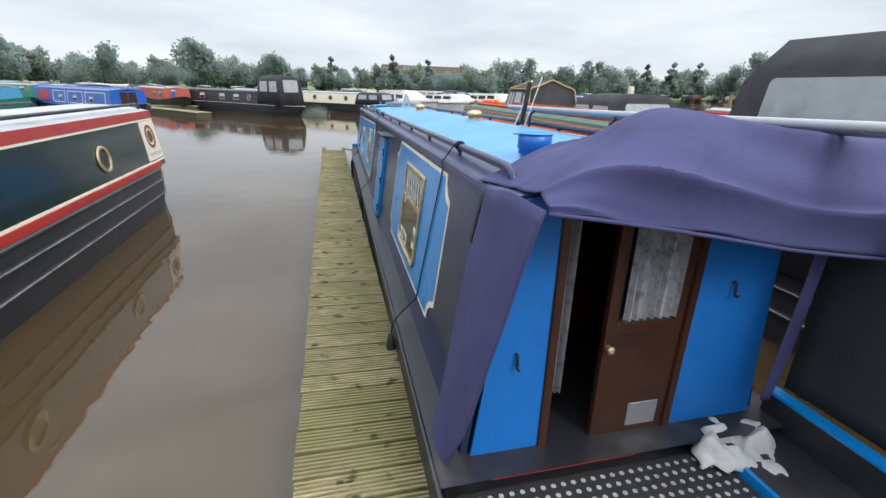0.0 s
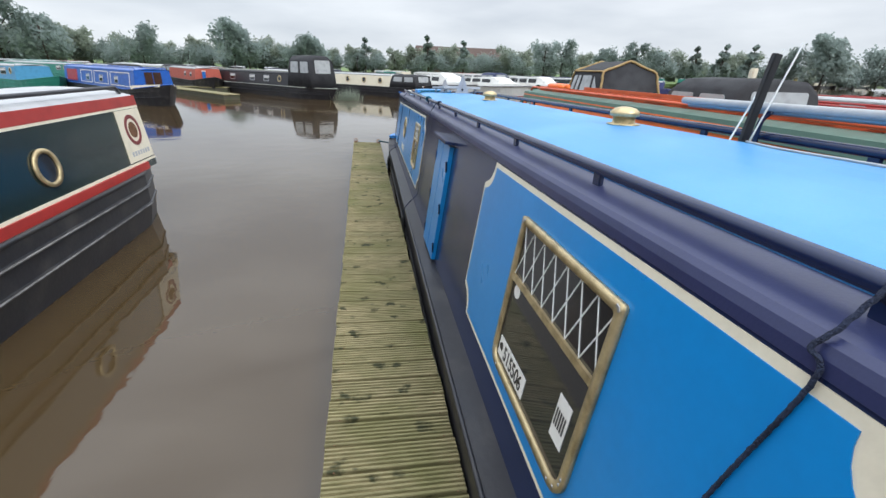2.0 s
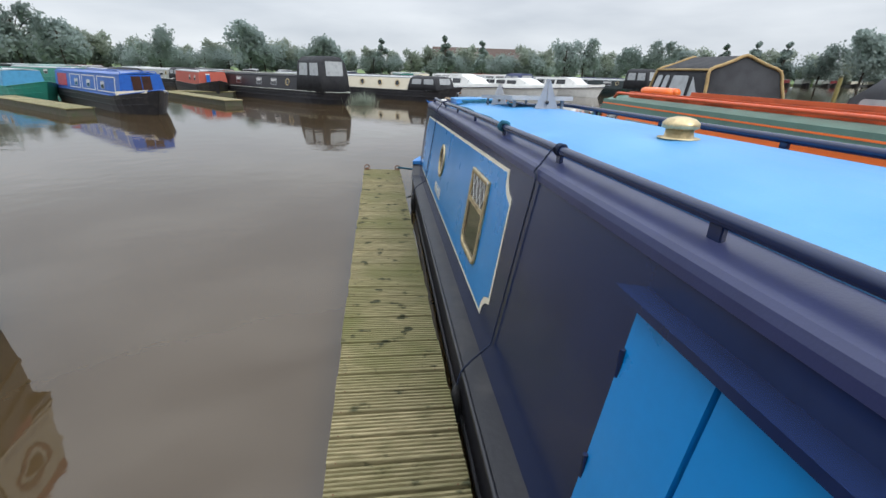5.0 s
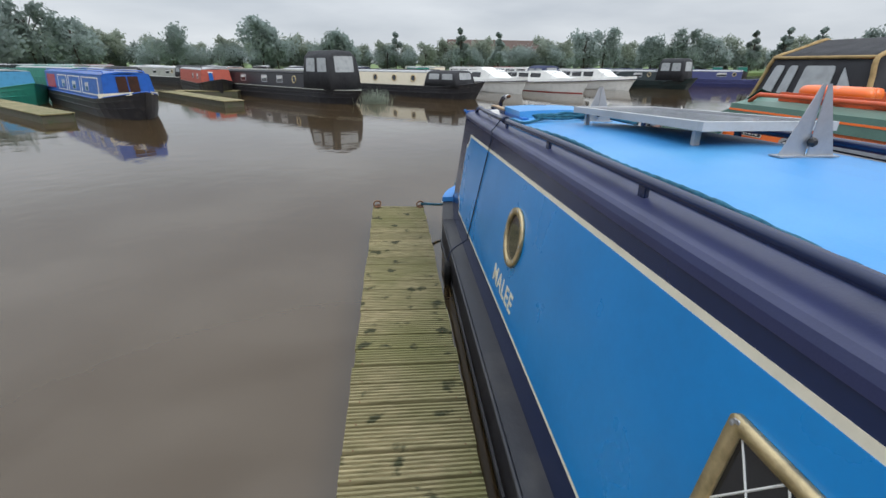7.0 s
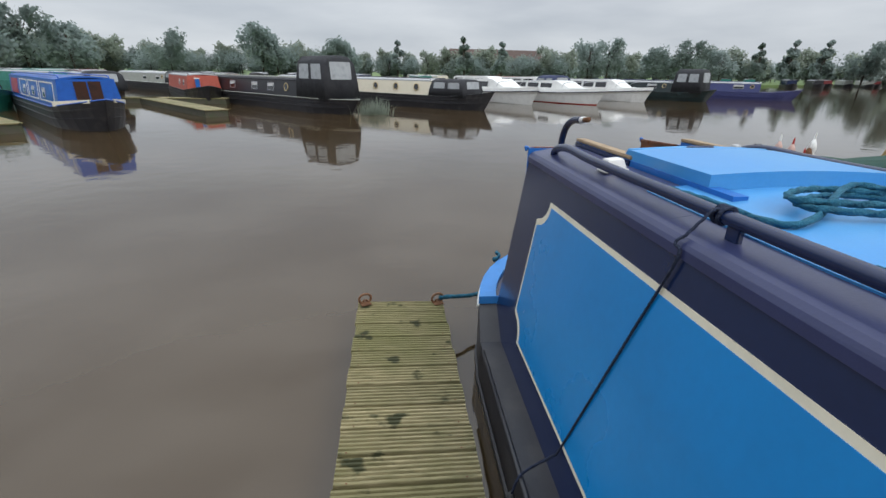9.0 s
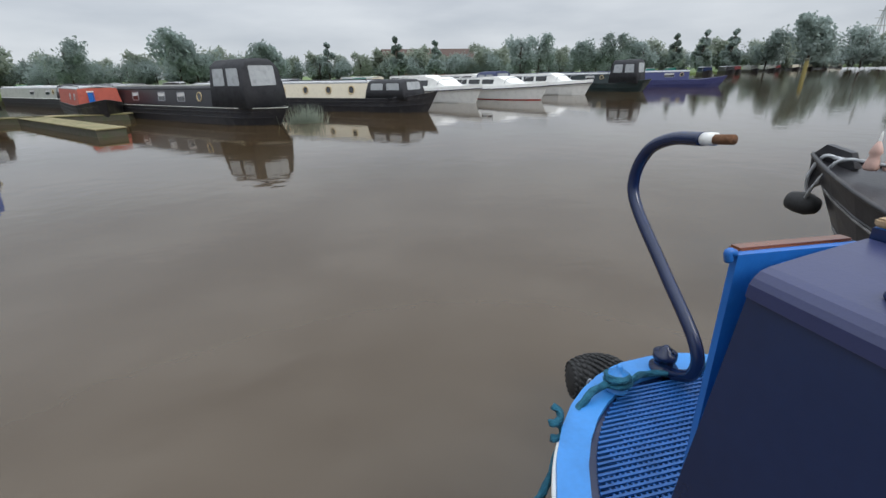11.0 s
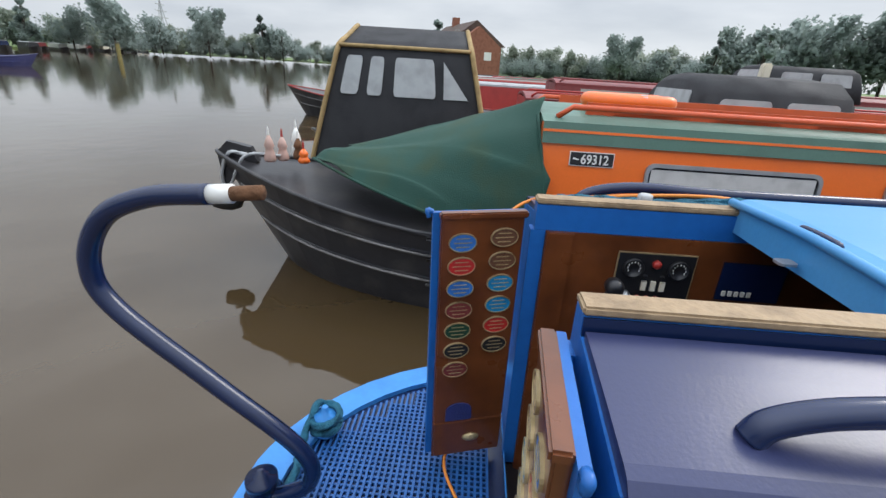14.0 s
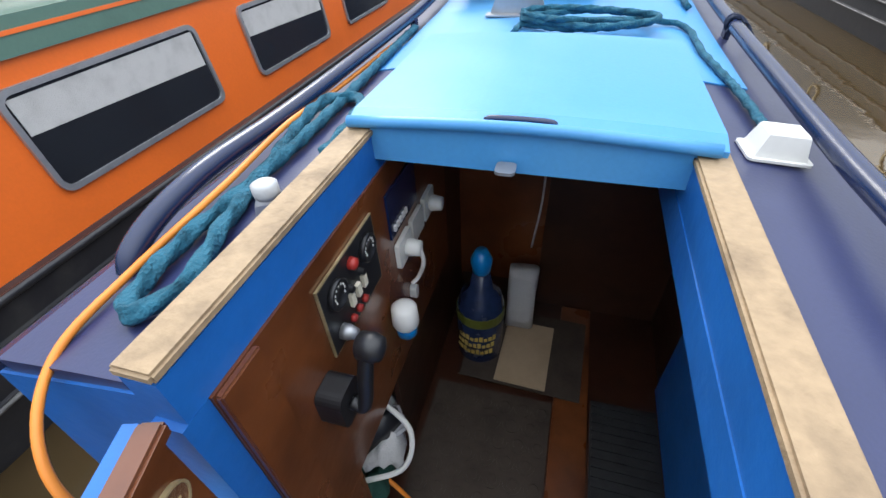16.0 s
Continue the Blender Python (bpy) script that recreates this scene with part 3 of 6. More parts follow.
w = new("porthole")
w.parent = boat
part("window_frame", ring_slab(circle(7.19, 0.795, 0.165), circle(7.19, 0.795, 0.128), near, 0.004, 0.022), BRASS, w, "brass porthole ring", True)
part("pane", slab(circle(7.19, 0.795, 0.13), near, 0.007, 0.010), DARKGLASS, w)
b = bmesh.new()
for k in range(8):
    a = 2 * math.pi * k / 8
    join(b, lathe([(0.007, 0), (0.006, 0.003)], 8, Matrix.Translation(near(7.19 + 0.147 * math.cos(a), 0.795 + 0.147 * math.sin(a), 0.021)) @ pose(0, 0, 0, 0, -90, 0)))
part("screws", b, STEEL, w)["kind"] = "stuff"


text_mesh("MALEE", 0.15, 0.002, lambda a, h, o: near(7.46 - a, 0.425 + h, 0.0075 + o), CREAM, "name_lettering", boat, 1.1)

# side hatch with a drip lip
part("side_hatch_door", slab([(2.94, 0.20), (3.21, 0.20), (3.21, 1.10), (2.94, 1.10)], near, 0.002, 0.035), BLUE, boat, "blue side hatch door")
part("side_hatch_door", slab([(3.225, 0.20), (3.49, 0.20), (3.49, 1.10), (3.225, 1.10)], near, 0.002, 0.035), BLUE, boat, "blue side hatch door")
part("drip_lip", slab([(2.90, 1.12), (3.53, 1.12), (3.53, 1.14), (2.90, 1.14)], near, 0.0, 0.085), NAVY, boat)
for yy in (2.945, 3.485):
    for zz in (0.3, 0.62, 0.95):
        p = near(yy, zz, 0.036)
        part("hinge", tube([p - Vector((0, 0, 0.04)), p + Vector((0, 0, 0.04))], 0.008, 8, curve=False), NAVY, boat)

# handrails along both roof edges
RAIL = 0.51
for s in (-1, 1):
    rail_pt = lambda y, h, s=s: (s * RAIL, y, roof_z(s * RAIL, y) + h)
    pts = [rail_pt(-0.66, -0.004), rail_pt(-0.645, 0.022), rail_pt(-0.60, 0.042), rail_pt(-0.52, 0.048)]
    pts += [rail_pt(y, 0.048) for y in (-0.2, 0.6, 1.6, 2.6, 3.6, 4.6, 5.6, 6.4, 6.9, 7.3, 7.7, 8.1, 8.5, 9.0)]
    pts += [rail_pt(9.25, 0.056), rail_pt(9.38, 0.045), rail_pt(9.45, 0.022), rail_pt(9.47, -0.004)]
    part("handrail", tube(pts, 0.0185, 14, 8), NAVY, boat, "navy tubular handrail", True)
    for y in (0.14, 0.98, 1.82, 2.63, 3.47, 4.4, 5.33, 6.26, 7.2, 8.15):
        x, _, z = rail_pt(y, 0)
        part("rail_post", box(x - 0.008, x + 0.008, y - 0.022, y + 0.022, z - 0.012, z + 0.044, 0.003), NAVY, boat)

# sliding hatch, coaming and timber strips
b = bmesh.new()
secs = []
for y in (8.52, 8.55, 9.04, HYF):
    e = 0.012 if y in (8.42, HYF) else 0.0
    top = [(-0.325 + 0.655 * i / 8, y, 1.352 + 0.012 * (1 - ((i - 4) / 4) ** 2) - e) for i in range(9)]
    secs.append([(-0.325, y, 1.265)] + top + [(0.33, y, 1.265)])
b = loft(secs, closed=True)
part("sliding_hatch", b, ROOFBLUE, boat, "pale blue steel sliding hatch")
part("hatch_lip", tube([(-0.312, HYF + 0.002, 1.342), (0, HYF + 0.002, 1.354), (0.327, HYF + 0.002, 1.342)], 0.012, 8, 4), ROOFBLUE, boat, smooth=True)
part("hatch_handle", tube([(-0.05, HYF - 0.012, 1.352), (-0.045, HYF - 0.012, 1.362), (0.055, HYF - 0.012, 1.362), (0.06, HYF - 0.012, 1.352)], 0.006, 8, 6), NAVY, boat, "dark hatch grab handle", True)
b = slab(rounded(-0.018, 0.018, -0.02, 0.02, 0.010), lambda a, h, o: Vector((a + 0.02, HYF + 0.008 + h + 0.02, 1.285 + o)), 0, 0.006)
part("hasp", b, STEEL, boat, "steel hasp")
for x0, x1 in ((HX0 - 0.048, HX0), (HX1, HX1 + 0.048)):
    part("coaming", box(x0, x1, 8.4, Y1 + 0.004, 1.235, 1.312), FRAMEBLUE, boat, "blue hatch coaming")
    part("timber_strip", box(x0 - 0.004, x1 + 0.004, HYF - 0.06, Y1 + 0.006, 1.314, 1.330, 0.004), OAK, boat, "bare timber strip on the coaming")

part("coaming_face", box(HX0 - 0.053, HX0 - 0.0485, HYF - 0.06, Y1 + 0.003, 1.24, 1.311), NAVY, boat)

# rear bulkhead in pieces around the doorway
DX0, DX1 = HX0, HX1
pts_l = lambda s: [(s * side_x(0.3), 0.3), (s * 0.58, RZ - 0.02), (s * 0.32, RZ + 0.03), (s * 0.32, 0.3)]
part("rear_bulkhead", slab(pts_l(-1), lambda a, h, o: Vector((a, Y1 + o, h)), -0.02, 0.004), FRAMEBLUE, boat)
part("rear_bulkhead", slab(pts_l(1), lambda a, h, o: Vector((a, Y1 + o, h)), -0.02, 0.004), FRAMEBLUE, boat)
for x0, x1 in ((DX0 - 0.045, DX0), (DX1, DX1 + 0.045)):
    part("door_post", box(x0, x1, Y1 - 0.03, Y1 + 0.014, 0.3, 1.234), FRAMEBLUE, boat, "blue door post")

# open rear doors with enamel plaques on the inner face
def rear_door(m, w, plaques, label):
    d = thing("rear_door", BM @ m, label, "door", "rear cabin doors")
    part("skin", box(0, w + 0.02, -0.028, -0.012, 0.0, 0.9), FRAMEBLUE, d, "blue steel outer face")
    part("panel", box(0.01, w, -0.012, 0.012, 0.0, 0.895, 0.004), VARNISH, d, "varnished wooden inner face")
    part("trim", box(0.01, w, -0.010, 0.016, 0.14, 0.155, 0.003), VARNISH, d)
    part("top_trim", box(0.0, w + 0.004, -0.012, 0.018, 0.885, 0.905, 0.004), OAK if not plaques else VARNISH, d)
    cols = ["brown", "brown", "cyan", "cyan", "red", "black"], ["blue", "red", "blue", "maroon", "green", "black", "maroon"]
    for c, (px, names) in enumerate(zip((0.068, 0.192), cols)):
        for r, cname in enumerate(names):
            z = 0.828 - 0.0735 * r - (0.012 if c else 0)
            place = lambda a, h, o, px=px, z=z: Vector((px + a, 0.012 + o, z + h))
            e = [(0.042 * math.cos(2 * math.pi * i / 28), 0.029 * math.sin(2 * math.pi * i / 28)) for i in range(28)]
            e2 = [(x * 0.93, y * 0.90) for x, y in e]
            p = part("plaque", ring_slab(e, e2, place, 0, 0.006), BRASS, d, "oval brass plaque with " + cname + " enamel")
            part("enamel", slab(e2, place, 0, 0.004), PLAQUES[cname], p)
            bb = bmesh.new()
            for q, (hw, zz) in enumerate(((0.02, 0.013), (0.027, 0.0), (0.02, -0.013))):
                join(bb, slab([(-hw, zz - 0.0014), (hw, zz - 0.0014), (hw, zz + 0.0014), (-hw, zz + 0.0014)], place, 0.0035, 0.0052))
            part("raised_lettering", bb, BRASS, p)
    place = lambda a, h, o: Vector((0.17 + a, 0.012 + o, 0.19 + h))
    arch = [(-0.045, -0.03), (0.045, -0.03), (0.045, 0.01)] + [(0.045 * math.cos(radians(k)), 0.012 + 0.03 * math.sin(radians(k))) for k in range(10, 180, 17)] + [(-0.045, 0.01)]
    part("arched_plaque", slab(arch, place, 0, 0.005), PLAQUES["navy"], d, "arched navy plaque")
    part("finger_pull", lathe([(0.028, 0), (0.026, 0.006), (0.012, 0.012), (0.0005, 0.013)], 20, Matrix.Translation((0.12, 0.012, 0.075)) @ Matrix.Diagonal((1.1, 1, 0.6, 1)) @ pose(0, 0, 0, -90, 0, 0)), BRASS, d, "brass finger pull", True)
    part("latch_eye", tube([(w + 0.02, -0.02, 0.90), (w + 0.035, -0.02, 0.905), (w + 0.03, -0.02, 0.885)], 0.008, 8, 4), FRAMEBLUE, d, smooth=True)
    return d


rear_door(pose(DX1 - 0.005, Y1 + 0.03, 0.39, 0, 0, 107), 0.255, True, "open blue steel door lined with varnished wood and enamel plaques")
rear_door(pose(DX0 - 0.03, Y1 + 0.05, 0.37, 0, 0, 176) @ Matrix.Diagonal((1, -1, 1, 1)), 0.255, True, "open blue door folded back, varnished wood with plaques")

# stern counter
DZ = GZ + 0.155
st = [(hull_half(y), y) for y in (9.64, 9.8, 9.95, 10.1, 10.22, 10.32, 10.4, 10.46, 10.5, 10.515)]
outl = [(-x, y) for x, y in st] + [(0, 10.525)] + [(x, y) for x, y in st[::-1]]
inn = [(x * 0.87, 9.66 + (y - 9.66) * 0.86) for x, y in outl]
flat = lambda a, h, o: Vector((a, h, DZ + o))
part("stern_rim", ring_slab(outl, inn, flat, -0.03, 0.022), DECKBLUE, boat, "pale blue stern deck rim")
# navy here paints the shadow seen through the grating's holes
part("stern_plate", slab(inn, flat, -0.03, 0.0), NAVY, boat, "deck plate under the mat, darkened as shadow in its holes")
b = tube([(x * 1.0, y, DZ - 0.04) for x, y in outl], 0.012, 8, 2)
part("white_band", b, WHITE, boat, "white band round the counter", True)
matb = bmesh.new()
yy = 9.70
while yy < 10.36:
    hw = 0.86 * hull_half(9.66 + (yy - 9.66) / 0.86) - 0.03
    if hw > 0.05:
        join(matb, box(-hw, hw, yy, yy + 0.009, DZ + 0.002, DZ + 0.014))
    yy += 0.021
for k in range(-36, 37):
    x = k * 0.021
    ymax = max([9.66 + (y - 9.66) * 0.86 for xx, y in st if xx * 0.87 > abs(x) + 0.02] or [9.7])
    if ymax > 9.75:
        join(matb, box(x, x + 0.008, 9.70, ymax - 0.03, DZ + 0.001, DZ + 0.008))
mt = thing("deck_mat", BM, "blue ribbed plastic grating mat on the stern deck", "mat")
part("grating", matb, mat("blue_matting", (0.012, 0.10, 0.33), 0.5, var=0.3, scale=12, bump=0.1), mt)

# swan neck and tiller bar
sw = thing("tiller", BM, "navy swan-neck tiller with chipped white end", "tiller")
TX = 0.01
path = [(TX, 10.43, DZ + 0.03), (TX, 10.37, DZ + 0.035), (TX, 10.27, DZ + 0.11), (TX, 10.29, DZ + 0.24), (TX, 10.52, DZ + 0.46), (TX, 10.76, DZ + 0.69), (TX, 10.80, DZ + 0.82), (TX, 10.73, DZ + 0.95), (TX, 10.60, DZ + 1.012), (TX, 10.44, DZ + 1.03)]
part("swan_neck", tube(path, 0.026, 16, 10), NAVY, sw, "bent navy steel tube", True)
part("worn_end", tube([(TX, 10.44, DZ + 1.03), (TX, 10.385, DZ + 1.035)], 0.0235, 16, curve=False), WHITE, sw, "chipped white paint", True)
part("tiller_pin", tube([(TX, 10.39, DZ + 1.034), (TX, 10.31, DZ + 1.042)], 0.018, 12, curve=False), RUST, sw, "bare rusty spigot", True)
part("rudder_post", lathe([(0.06, 0.0), (0.06, 0.015), (0.042, 0.02), (0.042, 0.055), (0.05, 0.058), (0.05, 0.085), (0.025, 0.09), (0.025, 0.105), (0.012, 0.106), (0.012, 0.118)], 20, Matrix.Translation((TX, 10.43, DZ + 0.02))), NAVY, sw, smooth=True)


def dolly(x, y):
    d = thing("mooring_dolly", BM @ pose(x, y, DZ + 0.02), "blue mooring dolly bollard on the stern deck", "bollard", "stern dollies")
    part("post", lathe([(0.045, 0), (0.045, 0.008), (0.034, 0.014), (0.03, 0.06), (0.042, 0.068), (0.042, 0.08), (0.014, 0.084), (0.013, 0.115), (0.009, 0.12)], 18), DECKBLUE, d, smooth=True)


dolly(-0.27, 10.36)
dolly(0.30, 10.32)
r = thing("mooring_rope", BM, "teal blue mooring rope tied from dolly to pontoon ring", "rope")
ringl = BM.inverted() @ Vector((PW1 - 0.03, PY1 - 0.03, 0.03))
coil = [(-0.27 + 0.045 * math.cos(a * 0.9), 10.36 + 0.045 * math.sin(a * 0.9), DZ + 0.045 + 0.004 * a) for a in range(14)]
part("line", rope([ringl, (-0.72, 10.12, DZ - 0.19), (-0.55, 10.26, DZ - 0.03), (-0.38, 10.34, DZ + 0.06)] + coil, 0.014, 12), ROPE_BLUE, r, smooth=True)
part("knot", rope([(-0.60 + 0.02 * math.cos(a * 1.3), 10.22 + 0.018 * a / 4 + 0.02 * math.sin(a * 1.3), DZ - 0.07 + 0.012 * a) for a in range(12)], 0.013, 8), ROPE_BLUE, r, smooth=True)
r = thing("mooring_rope", BM, "teal rope coiled round the far stern dolly", "rope")
part("line", rope([(0.30 + 0.05 * math.cos(a * 0.8), 10.32 + 0.05 * math.sin(a * 0.8), DZ + 0.035 + 0.0045 * a) for a in range(18)] + [(0.2, 10.38, DZ + 0.04), (0.06, 10.36, DZ + 0.035), (-0.1, 10.40, DZ + 0.035), (-0.22, 10.36, DZ + 0.05)], 0.013, 10), ROPE_BLUE, r, smooth=True)

# woven stern fender on a chain
fd = thing("stern_fender", BM @ pose(-0.16, 10.66, 0.16, 0, 90, -12) @ Matrix.Scale(0.9, 4), "black woven rope fender hung on the stern by a chain", "fender")
b = bmesh.new()
prof = [(0.05, -0.16), (0.10, -0.14), (0.125, -0.08), (0.13, 0), (0.125, 0.08), (0.10, 0.14), (0.05, 0.16)]
join(b, lathe(prof, 24))
for rr in range(-6, 7):
    z = rr * 0.023
    rad = 0.13 * math.sqrt(max(0.2, 1 - (z / 0.19) ** 2)) + 0.006
    for k in range(20):
        a = 2 * math.pi * (k + 0.5 * (rr % 2)) / 20
        m = Matrix.Translation((rad * math.cos(a), rad * math.sin(a), z)) @ pose(0, 0, 0, 0, 0, math.degrees(a)) @ pose(0, 0, 0, 35, 0, 0) @ Matrix.Diagonal((0.010, 0.024, 0.011, 1))
        s = bmesh.new()
        bmesh.ops.create_icosphere(s, subdivisions=1, radius=1)
        join(b, turned(s, m))
part("woven_body", b, RUBBER, fd, smooth=True)
ch = thing("fender_chain", BM, "galvanised chain holding the stern fender", "chain")
b = bmesh.new()
for k in range(14):
    m = Matrix.Translation((-0.33 + 0.012 * k, 10.47 + 0.006 * k, DZ - 0.02 - 0.03 * k)) @ pose(0, 0, 0, 90 * (k % 2), 12, 0)
    q = [(0.009 * math.cos(radians(a)), 0, 0.02 * math.sin(radians(a))) for a in range(0, 360, 60)]
    join(b, turned(tube(q + [q[0]], 0.0035, 6, 3), m))
part("links", b, STEEL, ch, smooth=True)

# ---- inside the rear hatch ----
FZ = 0.22
inn = thing("engine_cabin", BM, "varnished rear cabin under the open hatch", "cabin", kind="structure")
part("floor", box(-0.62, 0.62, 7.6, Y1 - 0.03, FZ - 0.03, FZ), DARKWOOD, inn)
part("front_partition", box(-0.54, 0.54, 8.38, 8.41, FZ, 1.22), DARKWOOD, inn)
part("partition_panel", box(-0.05, 0.30, 8.411, 8.425, 0.35, 1.15, 0.004), VARNISH, inn)
part("side_lining", box(DX1 - 0.004, DX1 + 0.014, 8.62, Y1 - 0.031, 0.62, 1.234), VARNISH, inn, "varnished mahogany control panel")
part("side_lining", box(DX1 - 0.004, DX1 + 0.014, 9.42, Y1 - 0.031, FZ, 0.618), VARNISH, inn)
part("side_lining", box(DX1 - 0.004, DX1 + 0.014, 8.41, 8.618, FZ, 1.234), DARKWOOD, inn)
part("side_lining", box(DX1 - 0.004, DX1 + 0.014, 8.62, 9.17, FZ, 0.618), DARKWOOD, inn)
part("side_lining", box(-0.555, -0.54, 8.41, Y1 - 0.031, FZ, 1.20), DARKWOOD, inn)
part("kick_panel", box(-0.538, -0.526, 8.75, 9.25, FZ, 0.66), FRAMEBLUE, inn, "blue painted lower lining")
part("coaming_lining", box(DX0 - 0.012, DX0 + 0.002, 8.41, Y1 - 0.031, 1.165, 1.234), FRAMEBLUE, inn, "blue painted coaming inside")
part("floor_strip", box(-0.29, -0.17, 8.42, Y1 - 0.04, FZ, FZ + 0.012, 0.003), VARNISH, inn, "varnished floor edge")
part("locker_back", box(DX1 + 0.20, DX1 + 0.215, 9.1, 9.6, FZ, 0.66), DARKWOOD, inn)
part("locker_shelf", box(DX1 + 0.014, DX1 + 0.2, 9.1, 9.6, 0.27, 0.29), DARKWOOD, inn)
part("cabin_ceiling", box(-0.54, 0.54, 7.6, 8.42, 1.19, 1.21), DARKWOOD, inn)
part("corner_bead", box(DX1 - 0.016, DX1 - 0.004, 9.52, 9.60, 0.40, 1.234, 0.003), VARNISH, inn)
tread = thing("ribbed_mat", BM, "black ribbed rubber tread on the cabin floor", "mat")
part("sheet", box(-0.52, -0.30, 8.85, 9.3, FZ, FZ + 0.006), RUBBER, tread)
for k in range(14):
    part("rib", box(-0.515, -0.305, 8.86 + 0.031 * k, 8.875 + 0.031 * k, FZ + 0.0055, FZ + 0.014), RUBBER, tread)
rub = thing("rubber_mat", BM, "brown ringed rubber mat on the cabin floor", "mat")
b = box(-0.165, DX1 - 0.03, 8.90, 9.6, FZ, FZ + 0.008)
for i in range(6):
    for j in range(10):
        join(b, lathe([(0.03, 0), (0.03, 0.006), (0.018, 0.006), (0.016, 0.001)], 12, Matrix.Translation((-0.135 + i * 0.065 + 0.032 * (j % 2), 8.95 + j * 0.065, FZ + 0.008))))
part("sheet", b, MATTE_BROWN, rub)
cb = thing("cardboard_sheet", BM @ pose(0.0, 8.6, FZ + 0.013, 0, 0, -2), "flat sheet of brown cardboard on the cabin floor", "cardboard")
part("under_sheet", box(-0.27, 0.18, -0.1, 0.27, 0, 0.004), MATTE_BROWN, cb)
part("sheet", box(-0.145, 0.045, -0.04, 0.26, 0.0045, 0.010), CARD, cb)
bt = thing("gas_bottle", BM @ pose(0.135, 8.72, FZ + 0.017) @ Matrix.Diagonal((1.05, 1.05, 1.25, 1)), "dark blue dumpy bottle with printed label and blue cap", "bottle")
part("body", lathe([(0.07, 0), (0.082, 0.01), (0.084, 0.2), (0.07, 0.25), (0.04, 0.28), (0.03, 0.33)], 28), mat("dark_blue_bottle", (0.02, 0.035, 0.09), 0.25, var=0.4, scale=20, bump=0.1), bt, smooth=True)
part("band", lathe([(0.0848, 0.17), (0.085, 0.175), (0.085, 0.2), (0.0848, 0.205)], 28), mat("olive_band", (0.11, 0.12, 0.02), 0.4), bt)
part("cap", lathe([(0.022, 0.33), (0.03, 0.34), (0.036, 0.38), (0.02, 0.41)], 16), BLUE, bt, smooth=True)
b = bmesh.new()
for k in range(9):
    for j in range(3):
        a = radians(40 + 11 * k + 4 * j)
        join(b, turned(box(-0.006, 0.006, -0.001, 0.001, -0.006, 0.006 + 0.004 * (k % 3)), Matrix.Translation((0.085 * math.cos(a), 0.085 * math.sin(a), 0.06 + 0.03 * j)) @ pose(0, 0, 0, 0, 0, math.degrees(a) + 90)))
part("label_print", b, mat("gold_print", (0.5, 0.35, 0.08), 0.5), bt)
bag = thing("paper_bag", BM @ pose(0.0, 8.555, FZ + 0.017), "creased white paper bag standing on the floor", "bag")
b = loft([[(0.055 * (1 + 0.06 * math.sin(5 * a + z * 9)) * math.copysign(abs(math.cos(a)) ** 0.5, math.cos(a)), 0.04 * math.copysign(abs(math.sin(a)) ** 0.5, math.sin(a)) * (1 + 0.1 * math.sin(3 * a + 7 * z)), z) for a in [2 * math.pi * i / 20 for i in range(20)]] for z in (0, 0.08, 0.16, 0.22, 0.27, 0.30)], closed=True)
part("bag", b, CLOTH, bag, smooth=True)
for nm, pts, r, m, lab in (("pull_cord", [(-0.02, 8.43, 1.1), (-0.03, 8.43, 0.8), (-0.01, 8.43, 0.55)], 0.004, CLOTH, "white pull cord hanging on the partition"),
                           ("orange_cable", [(DX1 + 0.1, 9.30, 0.37), (DX1 - 0.02, 9.33, 0.30), (0.2, 9.34, 0.2), (0.12, 9.4, FZ + 0.02), (0.1, 9.6, FZ + 0.02)], 0.007, CABLE_O, "orange cable on the cabin floor"),
                           ("white_cable", [(DX1 + 0.06, 9.38, 0.40), (DX1 - 0.06, 9.33, 0.45), (DX1 - 0.07, 9.27, 0.55), (DX1 + 0.03, 9.22, 0.58)], 0.008, PLASTICW, "white mains cable with plug")):
    t = thing(nm, BM, lab, "cable")
    part("line", tube(pts, r, 8, 8), m, t, smooth=True)
t = thing("shoe", BM @ pose(DX1 + 0.07, 9.28, 0.43, 0, 25, 40), "black and grey trainer shoe in the locker", "shoe")
part("upper", loft([[(x, 0.04 * w * math.cos(a), 0.02 + 0.06 * h * math.sin(a)) for a in [math.pi * i / 8 for i in range(9)]] for x, w, h in ((-0.13, 0.6, 0.8), (-0.08, 0.95, 1.2), (0, 1.0, 1.1), (0.07, 1.1, 0.7), (0.13, 0.7, 0.4))], closed=True), PLASTICB, t, smooth=True)
part("sole", box(-0.135, 0.135, -0.045, 0.045, 0, 0.022, 0.01), GREYROOF, t)
t = thing("white_rag", BM @ pose(DX1 + 0.07, 9.22, 0.42, 0, 0, 20), "crumpled white rag in the locker", "rag")


def crumple(w, d, h, seed, n=14):
    b = bmesh.new()
    bmesh.ops.create_grid(b, x_segments=n, y_segments=n, size=0.5)
    for v in b.verts:
        q = v.co.copy()
        f = noise.noise(Vector((q.x * 4 + seed, q.y * 4, seed)))
        g = noise.noise(Vector((q.x * 9, q.y * 9 + seed, 1.7)))
        edge = max(abs(q.x), abs(q.y)) * 2
        v.co = Vector((q.x * w * (1 + 0.25 * f), q.y * d * (1 + 0.25 * g), max(0.004, h * (0.55 + 0.7 * f + 0.4 * g) * (1 - edge ** 4) + 0.006)))
    low = bmesh.ops.solidify(b, geom=b.faces[:], thickness=0.004)
    return b


